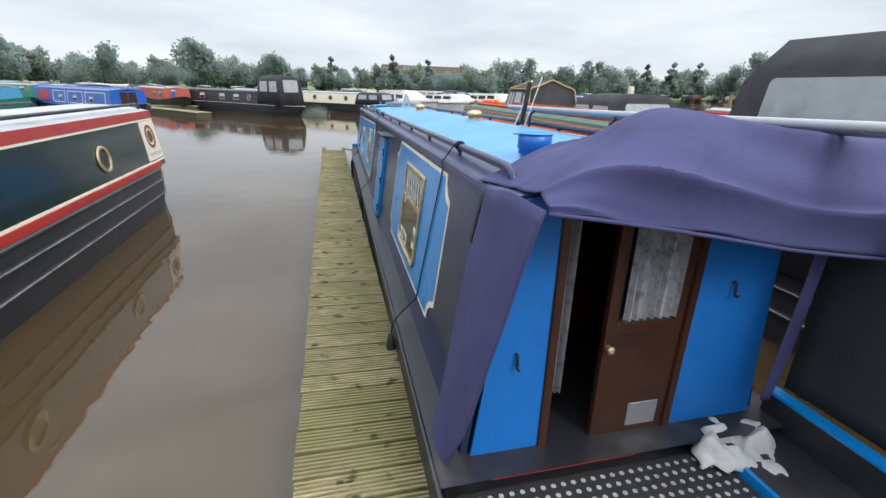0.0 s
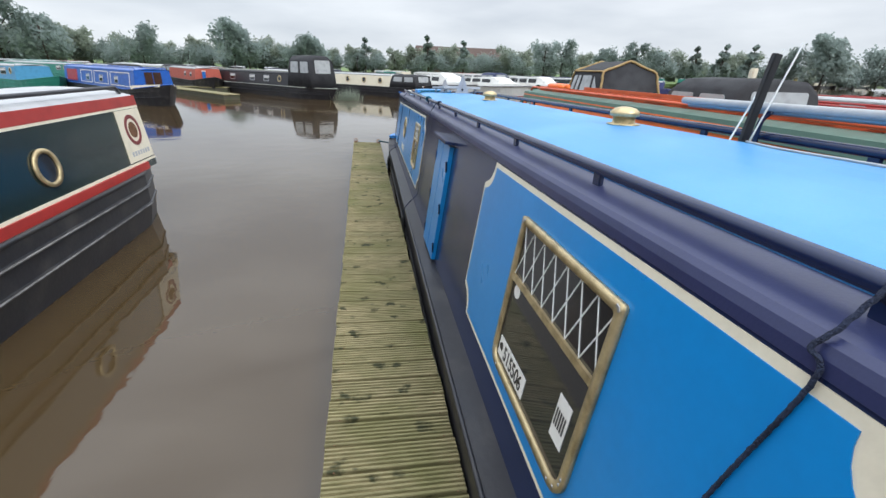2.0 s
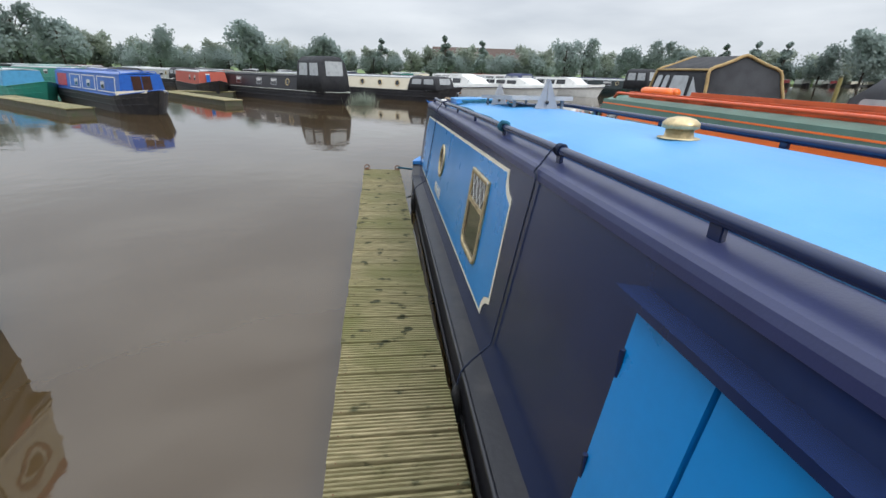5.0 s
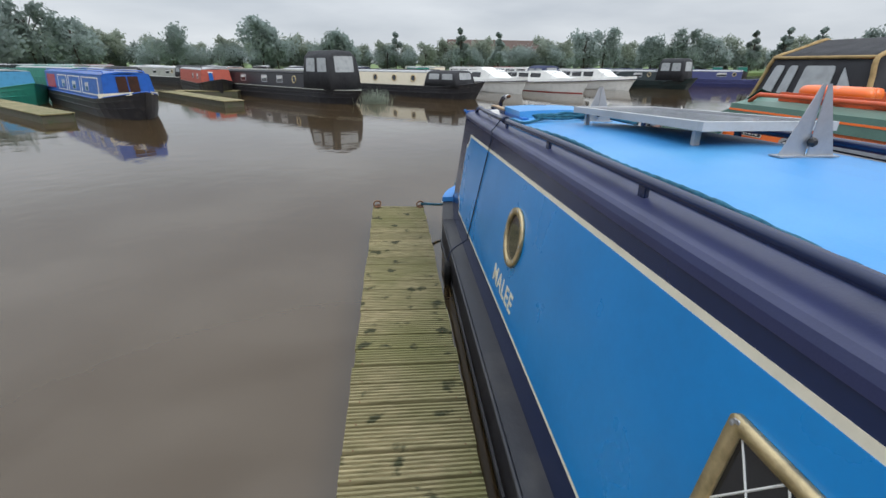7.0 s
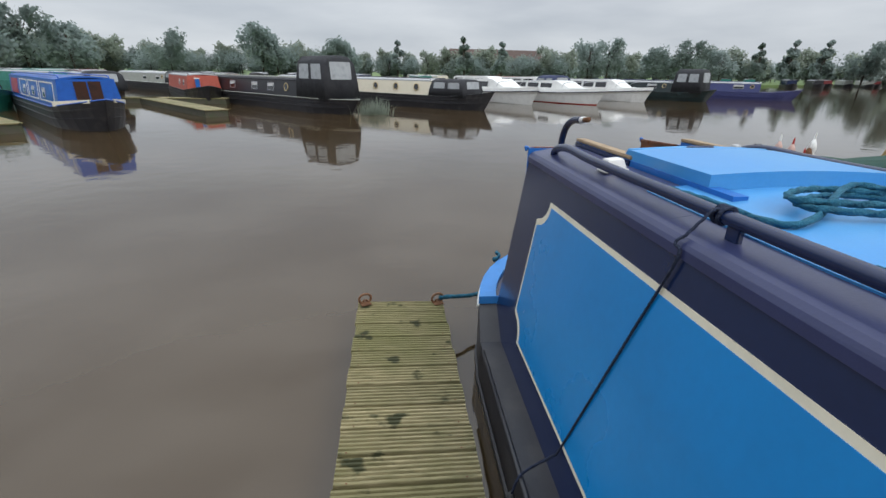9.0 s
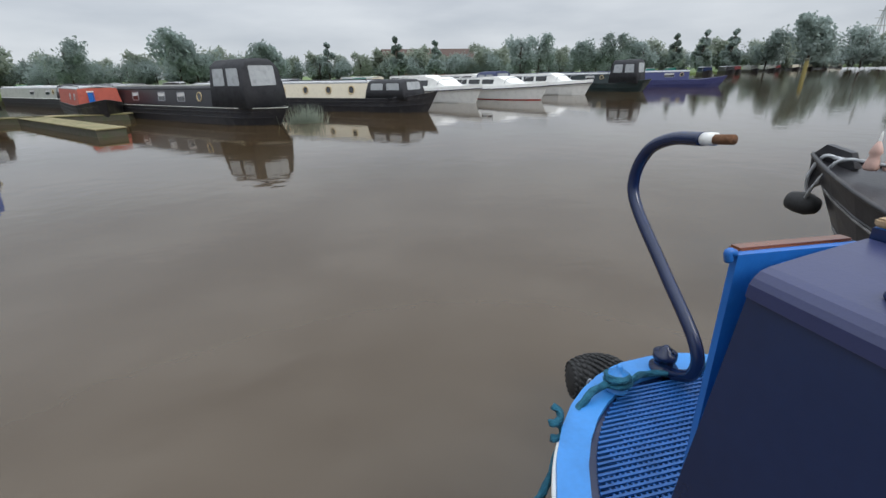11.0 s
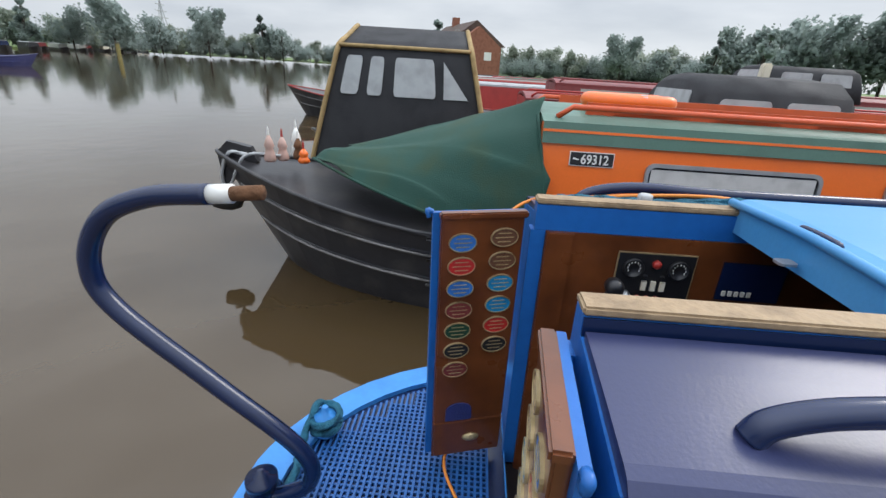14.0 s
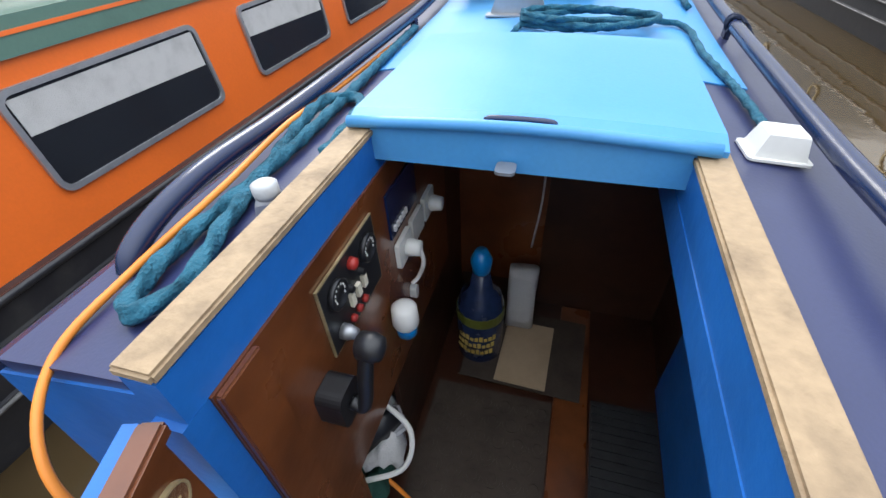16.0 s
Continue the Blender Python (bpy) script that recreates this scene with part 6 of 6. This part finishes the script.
t = thing("floodlight", wpose(6.1, 6.4, 0) @ pose(0, 0, 1.2), "cream floodlight on a thin pole", "lamp")
part("pole", tube([(0, 0, 0), (0.02, 0.0, 0.4), (0.10, 0, 0.66)], 0.012, 8, 5), STEEL, t)
part("head", box(0.05, 0.15, -0.05, 0.05, 0.62, 0.82, 0.015), CREAM, t)
# the tall black canopy next to the bow end
hood(wpose(4.1, -0.25, 0) @ Matrix.Translation((0, 0, 0.62)), "tall black canvas canopy with a clear window", 1.7, 2.9, 1.75, BLACKCANVAS)

# across the basin
def far_hood(m, w=1.75, d=2.0, h=1.25, col=BLACKCANVAS, lab="black canvas pram hood with clear windows"):
    hood(m @ Matrix.Translation((0, 0, 0.62)), lab, w, d, h, col)


def nb_at(bow, stern, **kw):
    """Pose and length for a boat from bow to stern on the water."""
    d = Vector((bow[0] - stern[0], bow[1] - stern[1]))
    return wpose(bow[0], bow[1], math.degrees(math.atan2(-d.x, d.y))), d.length


m, L = nb_at((-8.0, 20.9), (-16.0, 29.7))
COBALT = mat("cobalt_paint", (0.015, 0.10, 0.42), 0.35, coat=0.3)
bluebt = narrowboat(m, "bright blue narrowboat with cream bow flashes", L, 0.9, BLACKHULL, COBALT, COBALT, -L + 0.5, -1.6, windows=((-3.9, -3.45, 0.2, 0.5), (-5.9, -5.4, 0.2, 0.5), (-7.8, -7.3, 0.2, 0.5)), trim=COBALT, h=0.78)
for s in (-1, 1):
    sd = lambda y, z, o, s=s: Vector((s * (0.80 - (z - 0.62) * 0.13 + o), y, z))
    for y0, y1 in ((-4.4, -2.1), (-6.6, -4.7), (-8.6, -6.9)):
        part("panel_line", ring_slab([(y0, 0.72), (y1, 0.72), (y1, 1.30), (y0, 1.30)], [(y0 + 0.035, 0.755), (y1 - 0.035, 0.755), (y1 - 0.035, 1.265), (y0 + 0.035, 1.265)], sd, 0.002, 0.012), CREAM, bluebt, "thin cream coach line")
    part("end_panel", slab([(-10.9, 0.74), (-9.2, 0.74), (-9.2, 1.28), (-10.9, 1.28)], sd, 0.002, 0.012), RED, bluebt, "red painted end panel")
    part("bow_flash", slab([(-1.75, 0.66), (-0.35, 0.80), (-0.30, 0.90), (-1.75, 0.80)], lambda a, h, o, s=s: Vector((s * (0.92 * (1 - max(0, (a + 2.6) / 2.6) ** 2.4) + 0.03 + o), a, h)), -0.02, 0.02), CREAM, bluebt, "cream and white bow flash")
for dx in (-0.33, 0.02):
    part("front_door", box(dx, dx + 0.31, -1.598, -1.57, 0.68, 1.34, 0.006), DARKWOOD, bluebt, "brown wooden front door")
m, L = nb_at((-1.5, 26.9), (-11.8, 38))
# black boat with hood towards us
nbk = narrowboat(m, "black narrowboat with white framed windows", L, 0.95, BLACKHULL, mat("black_gloss", (0.018, 0.018, 0.022), 0.3), BLACKCANVAS, -L + 0.6, -3.4, windows=((-7.6, -7.0, 0.2, 0.58), (-6.0, -5.4, 0.2, 0.58), (-10, -9.4, 0.2, 0.58)), ports=((-4.3, 0.4, 0.19),), trim=GREYP, sheer=0.0, h=0.72)
far_hood(m @ Matrix.Translation((0, -2.2, 0)), 1.8, 2.3, 1.75)
m, L = nb_at((4.9, 29.6), (-8.0, 42))
narrowboat(m, "cream narrowboat with brass portholes and black hull", L, 0.95, BLACKHULL, CREAM, GREYROOF, -L + 0.6, -3.4, ports=((-4.4, 0.4, 0.2), (-5.9, 0.4, 0.2), (-7.5, 0.4, 0.2), (-9.2, 0.4, 0.2)), trim=BLACKHULL, h=0.75)
far_hood(m @ Matrix.Translation((0, -2.35, 0)), 1.8, 2.3, 0.85)
for bow, stern, sidem, lab, hd in (((-9.6, 32.6), (-15.2, 42.5), mat("faded_red_paint", (0.42, 0.09, 0.06), 0.5), "faded red narrowboat with pale lettering panels", 0),
                                   ((-14.2, 32.0), (-20.5, 40.5), GREYP, "grey narrowboat under black canvas hoods", 0.95)):
    m, L = nb_at(bow, stern)
    nb2 = narrowboat(m, lab, L, 0.95, BLACKHULL, sidem, GREYROOF, -L + 0.6, -1.6, windows=((-3.2, -2.7, 0.25, 0.55), (-5.0, -4.5, 0.25, 0.55)), trim=BLACKHULL, h=0.78)
    if hd:
        far_hood(m @ Matrix.Translation((0, -1.4, 0)), 1.8, 2.2, hd)
for bow, stern, hullm, sidem, roofm, lab, hd in (
        ((24.0, 39.5), (14, 55), DKGREEN, DKGREEN, GREYROOF, "dark green narrowboat with porthole", 2.0),
        ((34.0, 42.5), (20, 54), mat("indigo_paint", (0.04, 0.045, 0.14), 0.35), mat("indigo_paint2", (0.05, 0.06, 0.17), 0.35), GREYROOF, "indigo narrowboat with white window", 0),
        ((-15.5, 45), (-26, 56), BLACKHULL, GREYP, GREYROOF, "grey tug-style narrowboat with black hood", 1.1),
        ((-12.5, 48), (-24, 62), BLACKHULL, mat("brick_red_paint", (0.4, 0.09, 0.05), 0.45), GREYROOF, "faded red narrowboat with panels", 0),
        ((-15.5, 27), (-26, 36), TEAL, mat("sky_blue_paint", (0.07, 0.26, 0.45), 0.45), GREYROOF, "pale blue narrowboat with teal hull", 0),
        ((-20, 40), (-32, 50), TEAL, TEAL, GREYROOF, "green narrowboat in the far row", 0)):
    m, L = nb_at(bow, stern)
    narrowboat(m, lab, L, 0.95, hullm, sidem, roofm, -L + 0.6, -3.0, windows=((-5.0, -4.2, 0.25, 0.6), (-8, -7.2, 0.25, 0.6)), ports=((-3.6, 0.45, 0.17),), trim=WHITE if "tug" in lab else hullm)
    if hd:
        far_hood(m @ Matrix.Translation((0, -1.9, 0)), 1.75, 2.2, hd * 0.85)


def cruiser(m, label, L=6.5, w=1.15, ch=0.55, col=WHITE, low=None):
    """White fibreglass cabin cruiser, bow at y = 0."""
    t = thing("cruiser", m, label, "cruiser", "white cruisers")
    secs = []
    for k in (0, 0.08, 0.3, 0.5, 0.7, 0.85, 0.95, 1.0):
        y = -L + L * k
        f = 1 - max(0, (k - 0.45) / 0.55) ** 2.2
        top = 0.75 + 0.3 * k ** 2
        ww = max(0.03, w * f)
        left = [(-ww * 0.55, y - 0.7 * k ** 4, -0.4), (-ww * 0.85, y - 0.5 * k ** 4, 0.05), (-ww * 0.97, y - 0.2 * k ** 4, top * 0.6), (-ww * 1.04, y, top * 0.78), (-ww, y, top * 0.82), (-ww * 0.98, y, top)]
        secs.append(left + [(-x, yy, z) for x, yy, z in left[::-1]])
    part("hull", loft(secs, closed=True), col, t)
    part("rubbing_band", tube([(s[3][0] * 1.01, s[3][1], s[3][2]) for s in secs] + [(-s[3][0] * 1.01, s[3][1], s[3][2]) for s in secs[::-1]], 0.03, 6, 2), mat("dark_band", (0.03, 0.03, 0.05), 0.5), t)
    if low:
        part("boot_top", loft([[(p[0] * 1.015, p[1] + 0.01, p[2]) for p in (s[0], s[1])] + [(-p[0] * 1.015, p[1] + 0.01, p[2]) for p in (s[1], s[0])] for s in secs], closed=True), low, t)
    cab = []
    for y, ww, z in ((-L * 0.95, 0.8, 0.78 + ch), (-L * 0.5, 0.82, 0.85 + ch), (-L * 0.42, 0.8, 0.8 + ch), (-L * 0.30, 0.68, 0.98), (-L * 0.14, 0.4, 0.96)):
        cab.append([(-w * ww, y, 0.7), (-w * ww * 0.86, y, z), (w * ww * 0.86, y, z), (w * ww, y, 0.7)])
    part("cabin", loft(cab, closed=True), col, t)
    for s in (-1, 1):
        for k in range(3):
            y0 = -L * (0.92 - 0.16 * k)
            pl = lambda a, hh, o, s=s: Vector((s * (w * 0.81 * (1 - 0.14 * (hh - 0.7) / (ch + 0.1)) + o), a, hh))
            part("window", slab(rounded(y0, y0 + L * 0.13, 0.95, 0.72 + ch * 0.92, 0.04, 3), pl, 0.004, 0.02), DARKGLASS, t)
    part("bow_rail", tube([(-w * 0.8, -L * 0.35, 1.0), (-w * 0.75, -L * 0.3, 1.3), (-w * 0.4, -L * 0.08, 1.38), (0, 0, 1.4), (w * 0.4, -L * 0.08, 1.38), (w * 0.75, -L * 0.3, 1.3), (w * 0.8, -L * 0.35, 1.0)], 0.015, 6, 4), STEEL, t)
    return t


for bow, stern, lab, ch, low in (((8.6, 34.2), (5.2, 42), "white cabin cruiser with stern rail", 0.6, None), ((13.0, 34.6), (9.4, 41.5), "white cruiser with worn red boot-top", 0.55, RED),
                                 ((18.2, 38.2), (14.6, 44), "small white cabin cruiser with black stripe", 0.65, None), ((10.5, 44), (6, 51), "white cruiser in the back row", 0.7, None), ((16, 47), (11, 54), "white cruiser with blue hood", 0.7, None)):
    m, L = nb_at(bow, stern)
    cruiser(m, lab, L, 1.2, ch, WHITE, low)
far_hood(wpose(12.0, 41.5, 28), 1.9, 2.0, 1.1, mat("navy_hood", (0.03, 0.04, 0.09), 0.8), "navy canvas hood on a cruiser")
# low jetties by the far boats
def jetty(a, c, w=0.9):
    m, L = nb_at(a, c)
    t = thing("jetty", m, "low weathered timber jetty with green edges", "jetty", "far jetties", "structure")
    for k in range(int(L / 0.6)):
        part("board", box(-w / 2, w / 2, -0.6 * k - 0.57, -0.6 * k, 0.24, 0.28, 0.006), DECKWOOD, t)
    part("frame", box(-w / 2 + 0.03, w / 2 - 0.03, -L, -0.05, -0.2, 0.238), JETTYSIDE, t)


jetty((-6.9, 25.8), (-13.5, 33.8))
jetty((-10.6, 20.6), (-17.5, 26.8))
jetty((-9, 33.5), (-16, 33.3), 1.0)
t = thing("service_post", wpose(-10.5, 33.5, 10) @ pose(0, 0, 0.28), "blue service post on the jetty", "post")
part("post", box(-0.1, 0.1, -0.1, 0.1, 0, 0.95, 0.02), FRAMEBLUE, t)
part("cap", box(-0.12, 0.12, -0.12, 0.12, 0.95, 1.0, 0.01), WHITE, t)
t = thing("mooring_post", wpose(64, 59.5, 0), "weathered timber post standing in the water", "post")
part("post", lathe([(0.28, -1), (0.26, 2.0), (0.22, 2.1)], 10), mat("yellow_green_post", (0.24, 0.2, 0.07), 0.9, var=0.4), t)
part("cap", lathe([(0.3, 2.1), (0.28, 2.3), (0.1, 2.4)], 10), JETTYSIDE, t)

# rows of far boats, each its own thing
rng = random.Random(11)
fcols = [TEAL, NAVY, MAROON, GREYP, DKGREEN, RED, CREAM, BLACKHULL]
for k in range(16):
    x = -52 + k * 4.6 + rng.uniform(-1, 1)
    y = 62 + rng.uniform(-3, 6)
    m, L = nb_at((x, y - 4), (x - 3 + rng.uniform(-2, 2), y + 8))
    c = rng.choice(fcols)
    narrowboat(m, "distant moored narrowboat, " + c.name.replace("_", " "), L, 0.95, BLACKHULL, c, GREYROOF, -L + 0.6, -2.8, windows=((-5, -4.2, 0.25, 0.6),), trim=c)
for k in range(15):
    f = k / 14
    x, y = 44 + 150 * f, 74 + 75 * f + rng.uniform(-2, 2)
    m, L = nb_at((x, y), (x + 9, y + 12))
    c = TEAL if k < 3 else rng.choice(fcols)
    narrowboat(m, "distant moored narrowboat, " + c.name.replace("_", " "), L, 0.95, BLACKHULL, c, GREYROOF, -L + 0.6, -2.8, windows=((-5, -4.2, 0.25, 0.6),), trim=c, h=0.9)
for k in range(6):
    x = 15.5 + k * 2.6
    m, L = nb_at((x, 13 + rng.uniform(-2, 3)), (x, -1))
    c = [RED, GREYP, MAROON, TEAL, RED, BLACKHULL][k]
    narrowboat(m, "moored narrowboat in the next row, " + c.name.replace("_", " "), L, 0.95, BLACKHULL, c, GREYROOF, -L + 0.6, -2.8, windows=((-5, -4.2, 0.25, 0.6),), trim=c)

# brick house beyond the east bank
hs = thing("house", pose(92, 13, 0.12, 0, 0, 20), "red brick house with brown tiled roof and gable", "house")
part("wall", box(-9, 9, -5, 5, 0, 5.2), BRICK, hs)
part("roof", loft([[(x, -5.6, 5.1), (x, 0, 9.0), (x, 5.6, 5.1)] for x in (-9.5, 9.5)], closed=True), ROOFTILE, hs, "brown tiled roof")
part("gable", loft([[(-11, -4, 0), (-11, -4, 5), (-11, 0, 8), (-11, 4, 5), (-11, 4, 0)], [(-9, -4, 0), (-9, -4, 5), (-9, 0, 8), (-9, 4, 5), (-9, 4, 0)]], closed=True), BRICK, hs)
part("chimney", box(2, 3.2, -0.6, 0.6, 8, 10.2), BRICK, hs)
for y in (-2.4, 1.2):
    part("window", box(-11.06, -10.98, y, y + 1.3, 2.8, 4.1), WHITE, hs)
t = thing("farm_building", pose(40, 190, 0.12, 0, 0, 5), "low brown barn roof behind the trees", "building")
part("wall", box(-18, 18, -5, 5, 0, 5), BRICK, t)
part("roof", loft([[(x, -5.6, 5), (x, 0, 10), (x, 5.6, 5)] for x in (-18.5, 18.5)], closed=True), ROOFTILE, t)
py = thing("pylon", pose(330, 230, 0.1), "distant lattice electricity pylon", "pylon")
b = bmesh.new()
for sx_, sy_ in ((-1, -1), (1, -1), (1, 1), (-1, 1)):
    tube([(sx_ * 4, sy_ * 4, 0), (sx_ * 1, sy_ * 1, 24), (0, 0, 34)], 0.25, 5, curve=False, bm=b)
for z, w in ((22, 7), (26, 6), (30, 4.5)):
    tube([(-w, 0, z), (w, 0, z)], 0.3, 5, curve=False, bm=b)
part("lattice", b, STEEL, py)


# ---- trees ----
def tree_meshes(seed, h, spread, shape, leaf, tall=0.2):
    r = random.Random(seed)
    tb = bmesh.new()
    tube([(0, 0, 0), (r.uniform(-0.2, 0.2), 0, h * 0.35), (r.uniform(-0.4, 0.4), r.uniform(-0.3, 0.3), h * 0.75)], h * 0.02, 7, 4, bm=tb)
    lobes = []
    for k in range(13):
        a, f = r.uniform(0, 6.28), r.uniform(tall, 0.95)
        rad = spread * shape(f) * r.uniform(0.3, 0.85)
        c = Vector((rad * math.cos(a), rad * math.sin(a), h * f))
        lobes.append((c, spread * shape(f) * r.uniform(0.38, 0.62)))
        tube([(0, 0, h * f * 0.6), c * 0.6 + Vector((0, 0, h * f * 0.3)), c], h * 0.006, 5, 3, bm=tb)
    cb_ = bmesh.new()
    for c, rad in lobes:
        for _ in range(190):
            d = Vector((r.gauss(0, 1), r.gauss(0, 1), r.gauss(0, 0.8))).normalized() * rad * (r.random() ** 0.45) * r.uniform(0.8, 1.12)
            p = c + d
            s = h * r.uniform(0.018, 0.042)
            u = Vector((r.gauss(0, 1), r.gauss(0, 1), r.gauss(0, 1))).normalized()
            v = u.orthogonal().normalized()
            cb_.faces.new([cb_.verts.new(p + s * (u * q[0] + v * q[1])) for q in ((-1, -0.4), (0.2, -0.8), (1, 0.3), (-0.1, 0.9))])
    return tb, cb_


round_ = lambda f: math.sqrt(max(0.1, 1 - ((f - 0.55) / 0.5) ** 2))
cone_ = lambda f: max(0.2, 1.0 - 0.85 * f)
kinds = []
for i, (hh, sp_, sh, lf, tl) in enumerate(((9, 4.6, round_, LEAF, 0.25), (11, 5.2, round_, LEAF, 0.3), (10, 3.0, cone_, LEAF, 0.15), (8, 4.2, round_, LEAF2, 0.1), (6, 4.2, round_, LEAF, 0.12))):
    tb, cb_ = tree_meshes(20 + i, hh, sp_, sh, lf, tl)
    e = thing("tree", pose(0, -300 - 20 * i, 0), "dark green broadleaf tree beyond the marina, paled by painted haze" if i != 2 else "slender conical tree beyond the marina", "tree", "tree line")
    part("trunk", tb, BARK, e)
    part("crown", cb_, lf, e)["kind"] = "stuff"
    kinds.append(e)
rng = random.Random(5)


def plant(kind, x, y, s):
    copy_thing(kinds[kind], pose(x, y, 0.1, 0, 0, rng.uniform(0, 360)) @ Matrix.Diagonal((s, s, s, 1)))


def plant_dir(kind, az, dist, s):
    """Azimuth in degrees clockwise from the pontoon's direction."""
    plant(kind, dist * math.sin(radians(az)), dist * math.cos(radians(az)), s * (0.88 if az < -28 else 0.72 if az < 100 else 0.9))


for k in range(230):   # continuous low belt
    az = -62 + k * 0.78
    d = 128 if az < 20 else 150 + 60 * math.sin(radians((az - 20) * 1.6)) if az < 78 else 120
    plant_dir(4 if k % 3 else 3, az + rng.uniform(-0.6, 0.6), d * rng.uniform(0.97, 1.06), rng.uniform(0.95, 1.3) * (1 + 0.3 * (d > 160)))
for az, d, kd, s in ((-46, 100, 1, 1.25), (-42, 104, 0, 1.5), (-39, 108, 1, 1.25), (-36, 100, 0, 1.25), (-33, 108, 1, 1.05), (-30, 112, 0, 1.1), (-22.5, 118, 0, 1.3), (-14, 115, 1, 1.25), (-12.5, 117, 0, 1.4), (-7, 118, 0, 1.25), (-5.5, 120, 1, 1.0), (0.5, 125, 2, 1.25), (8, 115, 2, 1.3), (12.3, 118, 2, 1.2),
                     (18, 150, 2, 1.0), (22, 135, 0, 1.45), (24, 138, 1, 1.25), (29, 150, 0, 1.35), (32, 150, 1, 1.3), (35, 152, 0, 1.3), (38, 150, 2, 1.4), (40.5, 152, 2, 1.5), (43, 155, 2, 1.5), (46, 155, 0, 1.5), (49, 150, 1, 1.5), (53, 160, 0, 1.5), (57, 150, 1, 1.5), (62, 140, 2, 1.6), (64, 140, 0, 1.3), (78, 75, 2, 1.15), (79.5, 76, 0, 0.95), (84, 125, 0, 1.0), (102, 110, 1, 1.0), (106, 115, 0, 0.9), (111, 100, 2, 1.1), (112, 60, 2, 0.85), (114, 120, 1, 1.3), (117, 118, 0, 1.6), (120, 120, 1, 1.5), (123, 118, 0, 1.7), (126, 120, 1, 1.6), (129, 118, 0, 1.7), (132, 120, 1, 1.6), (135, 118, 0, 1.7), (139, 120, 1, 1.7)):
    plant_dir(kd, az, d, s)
bb = thing("reeds", wpose(-0.9, 27.6, 0), "green reeds and grasses growing beside the boat", "reeds", kind="stuff")
b = bmesh.new()
for _ in range(260):
    x, y = rng.gauss(0, 0.35), rng.gauss(0, 0.3)
    hh, dx, dy = rng.uniform(0.3, 0.8), rng.gauss(0, 0.12), rng.gauss(0, 0.12)
    b.faces.new([b.verts.new(p) for p in ((x - 0.012, y, 0), (x + 0.012, y, 0), (x + dx, y + dy, hh))])
part("blades", b, LEAF2, bb)
for e in kinds:
    for o in (*e.children_recursive, e):
        bpy.data.objects.remove(o)
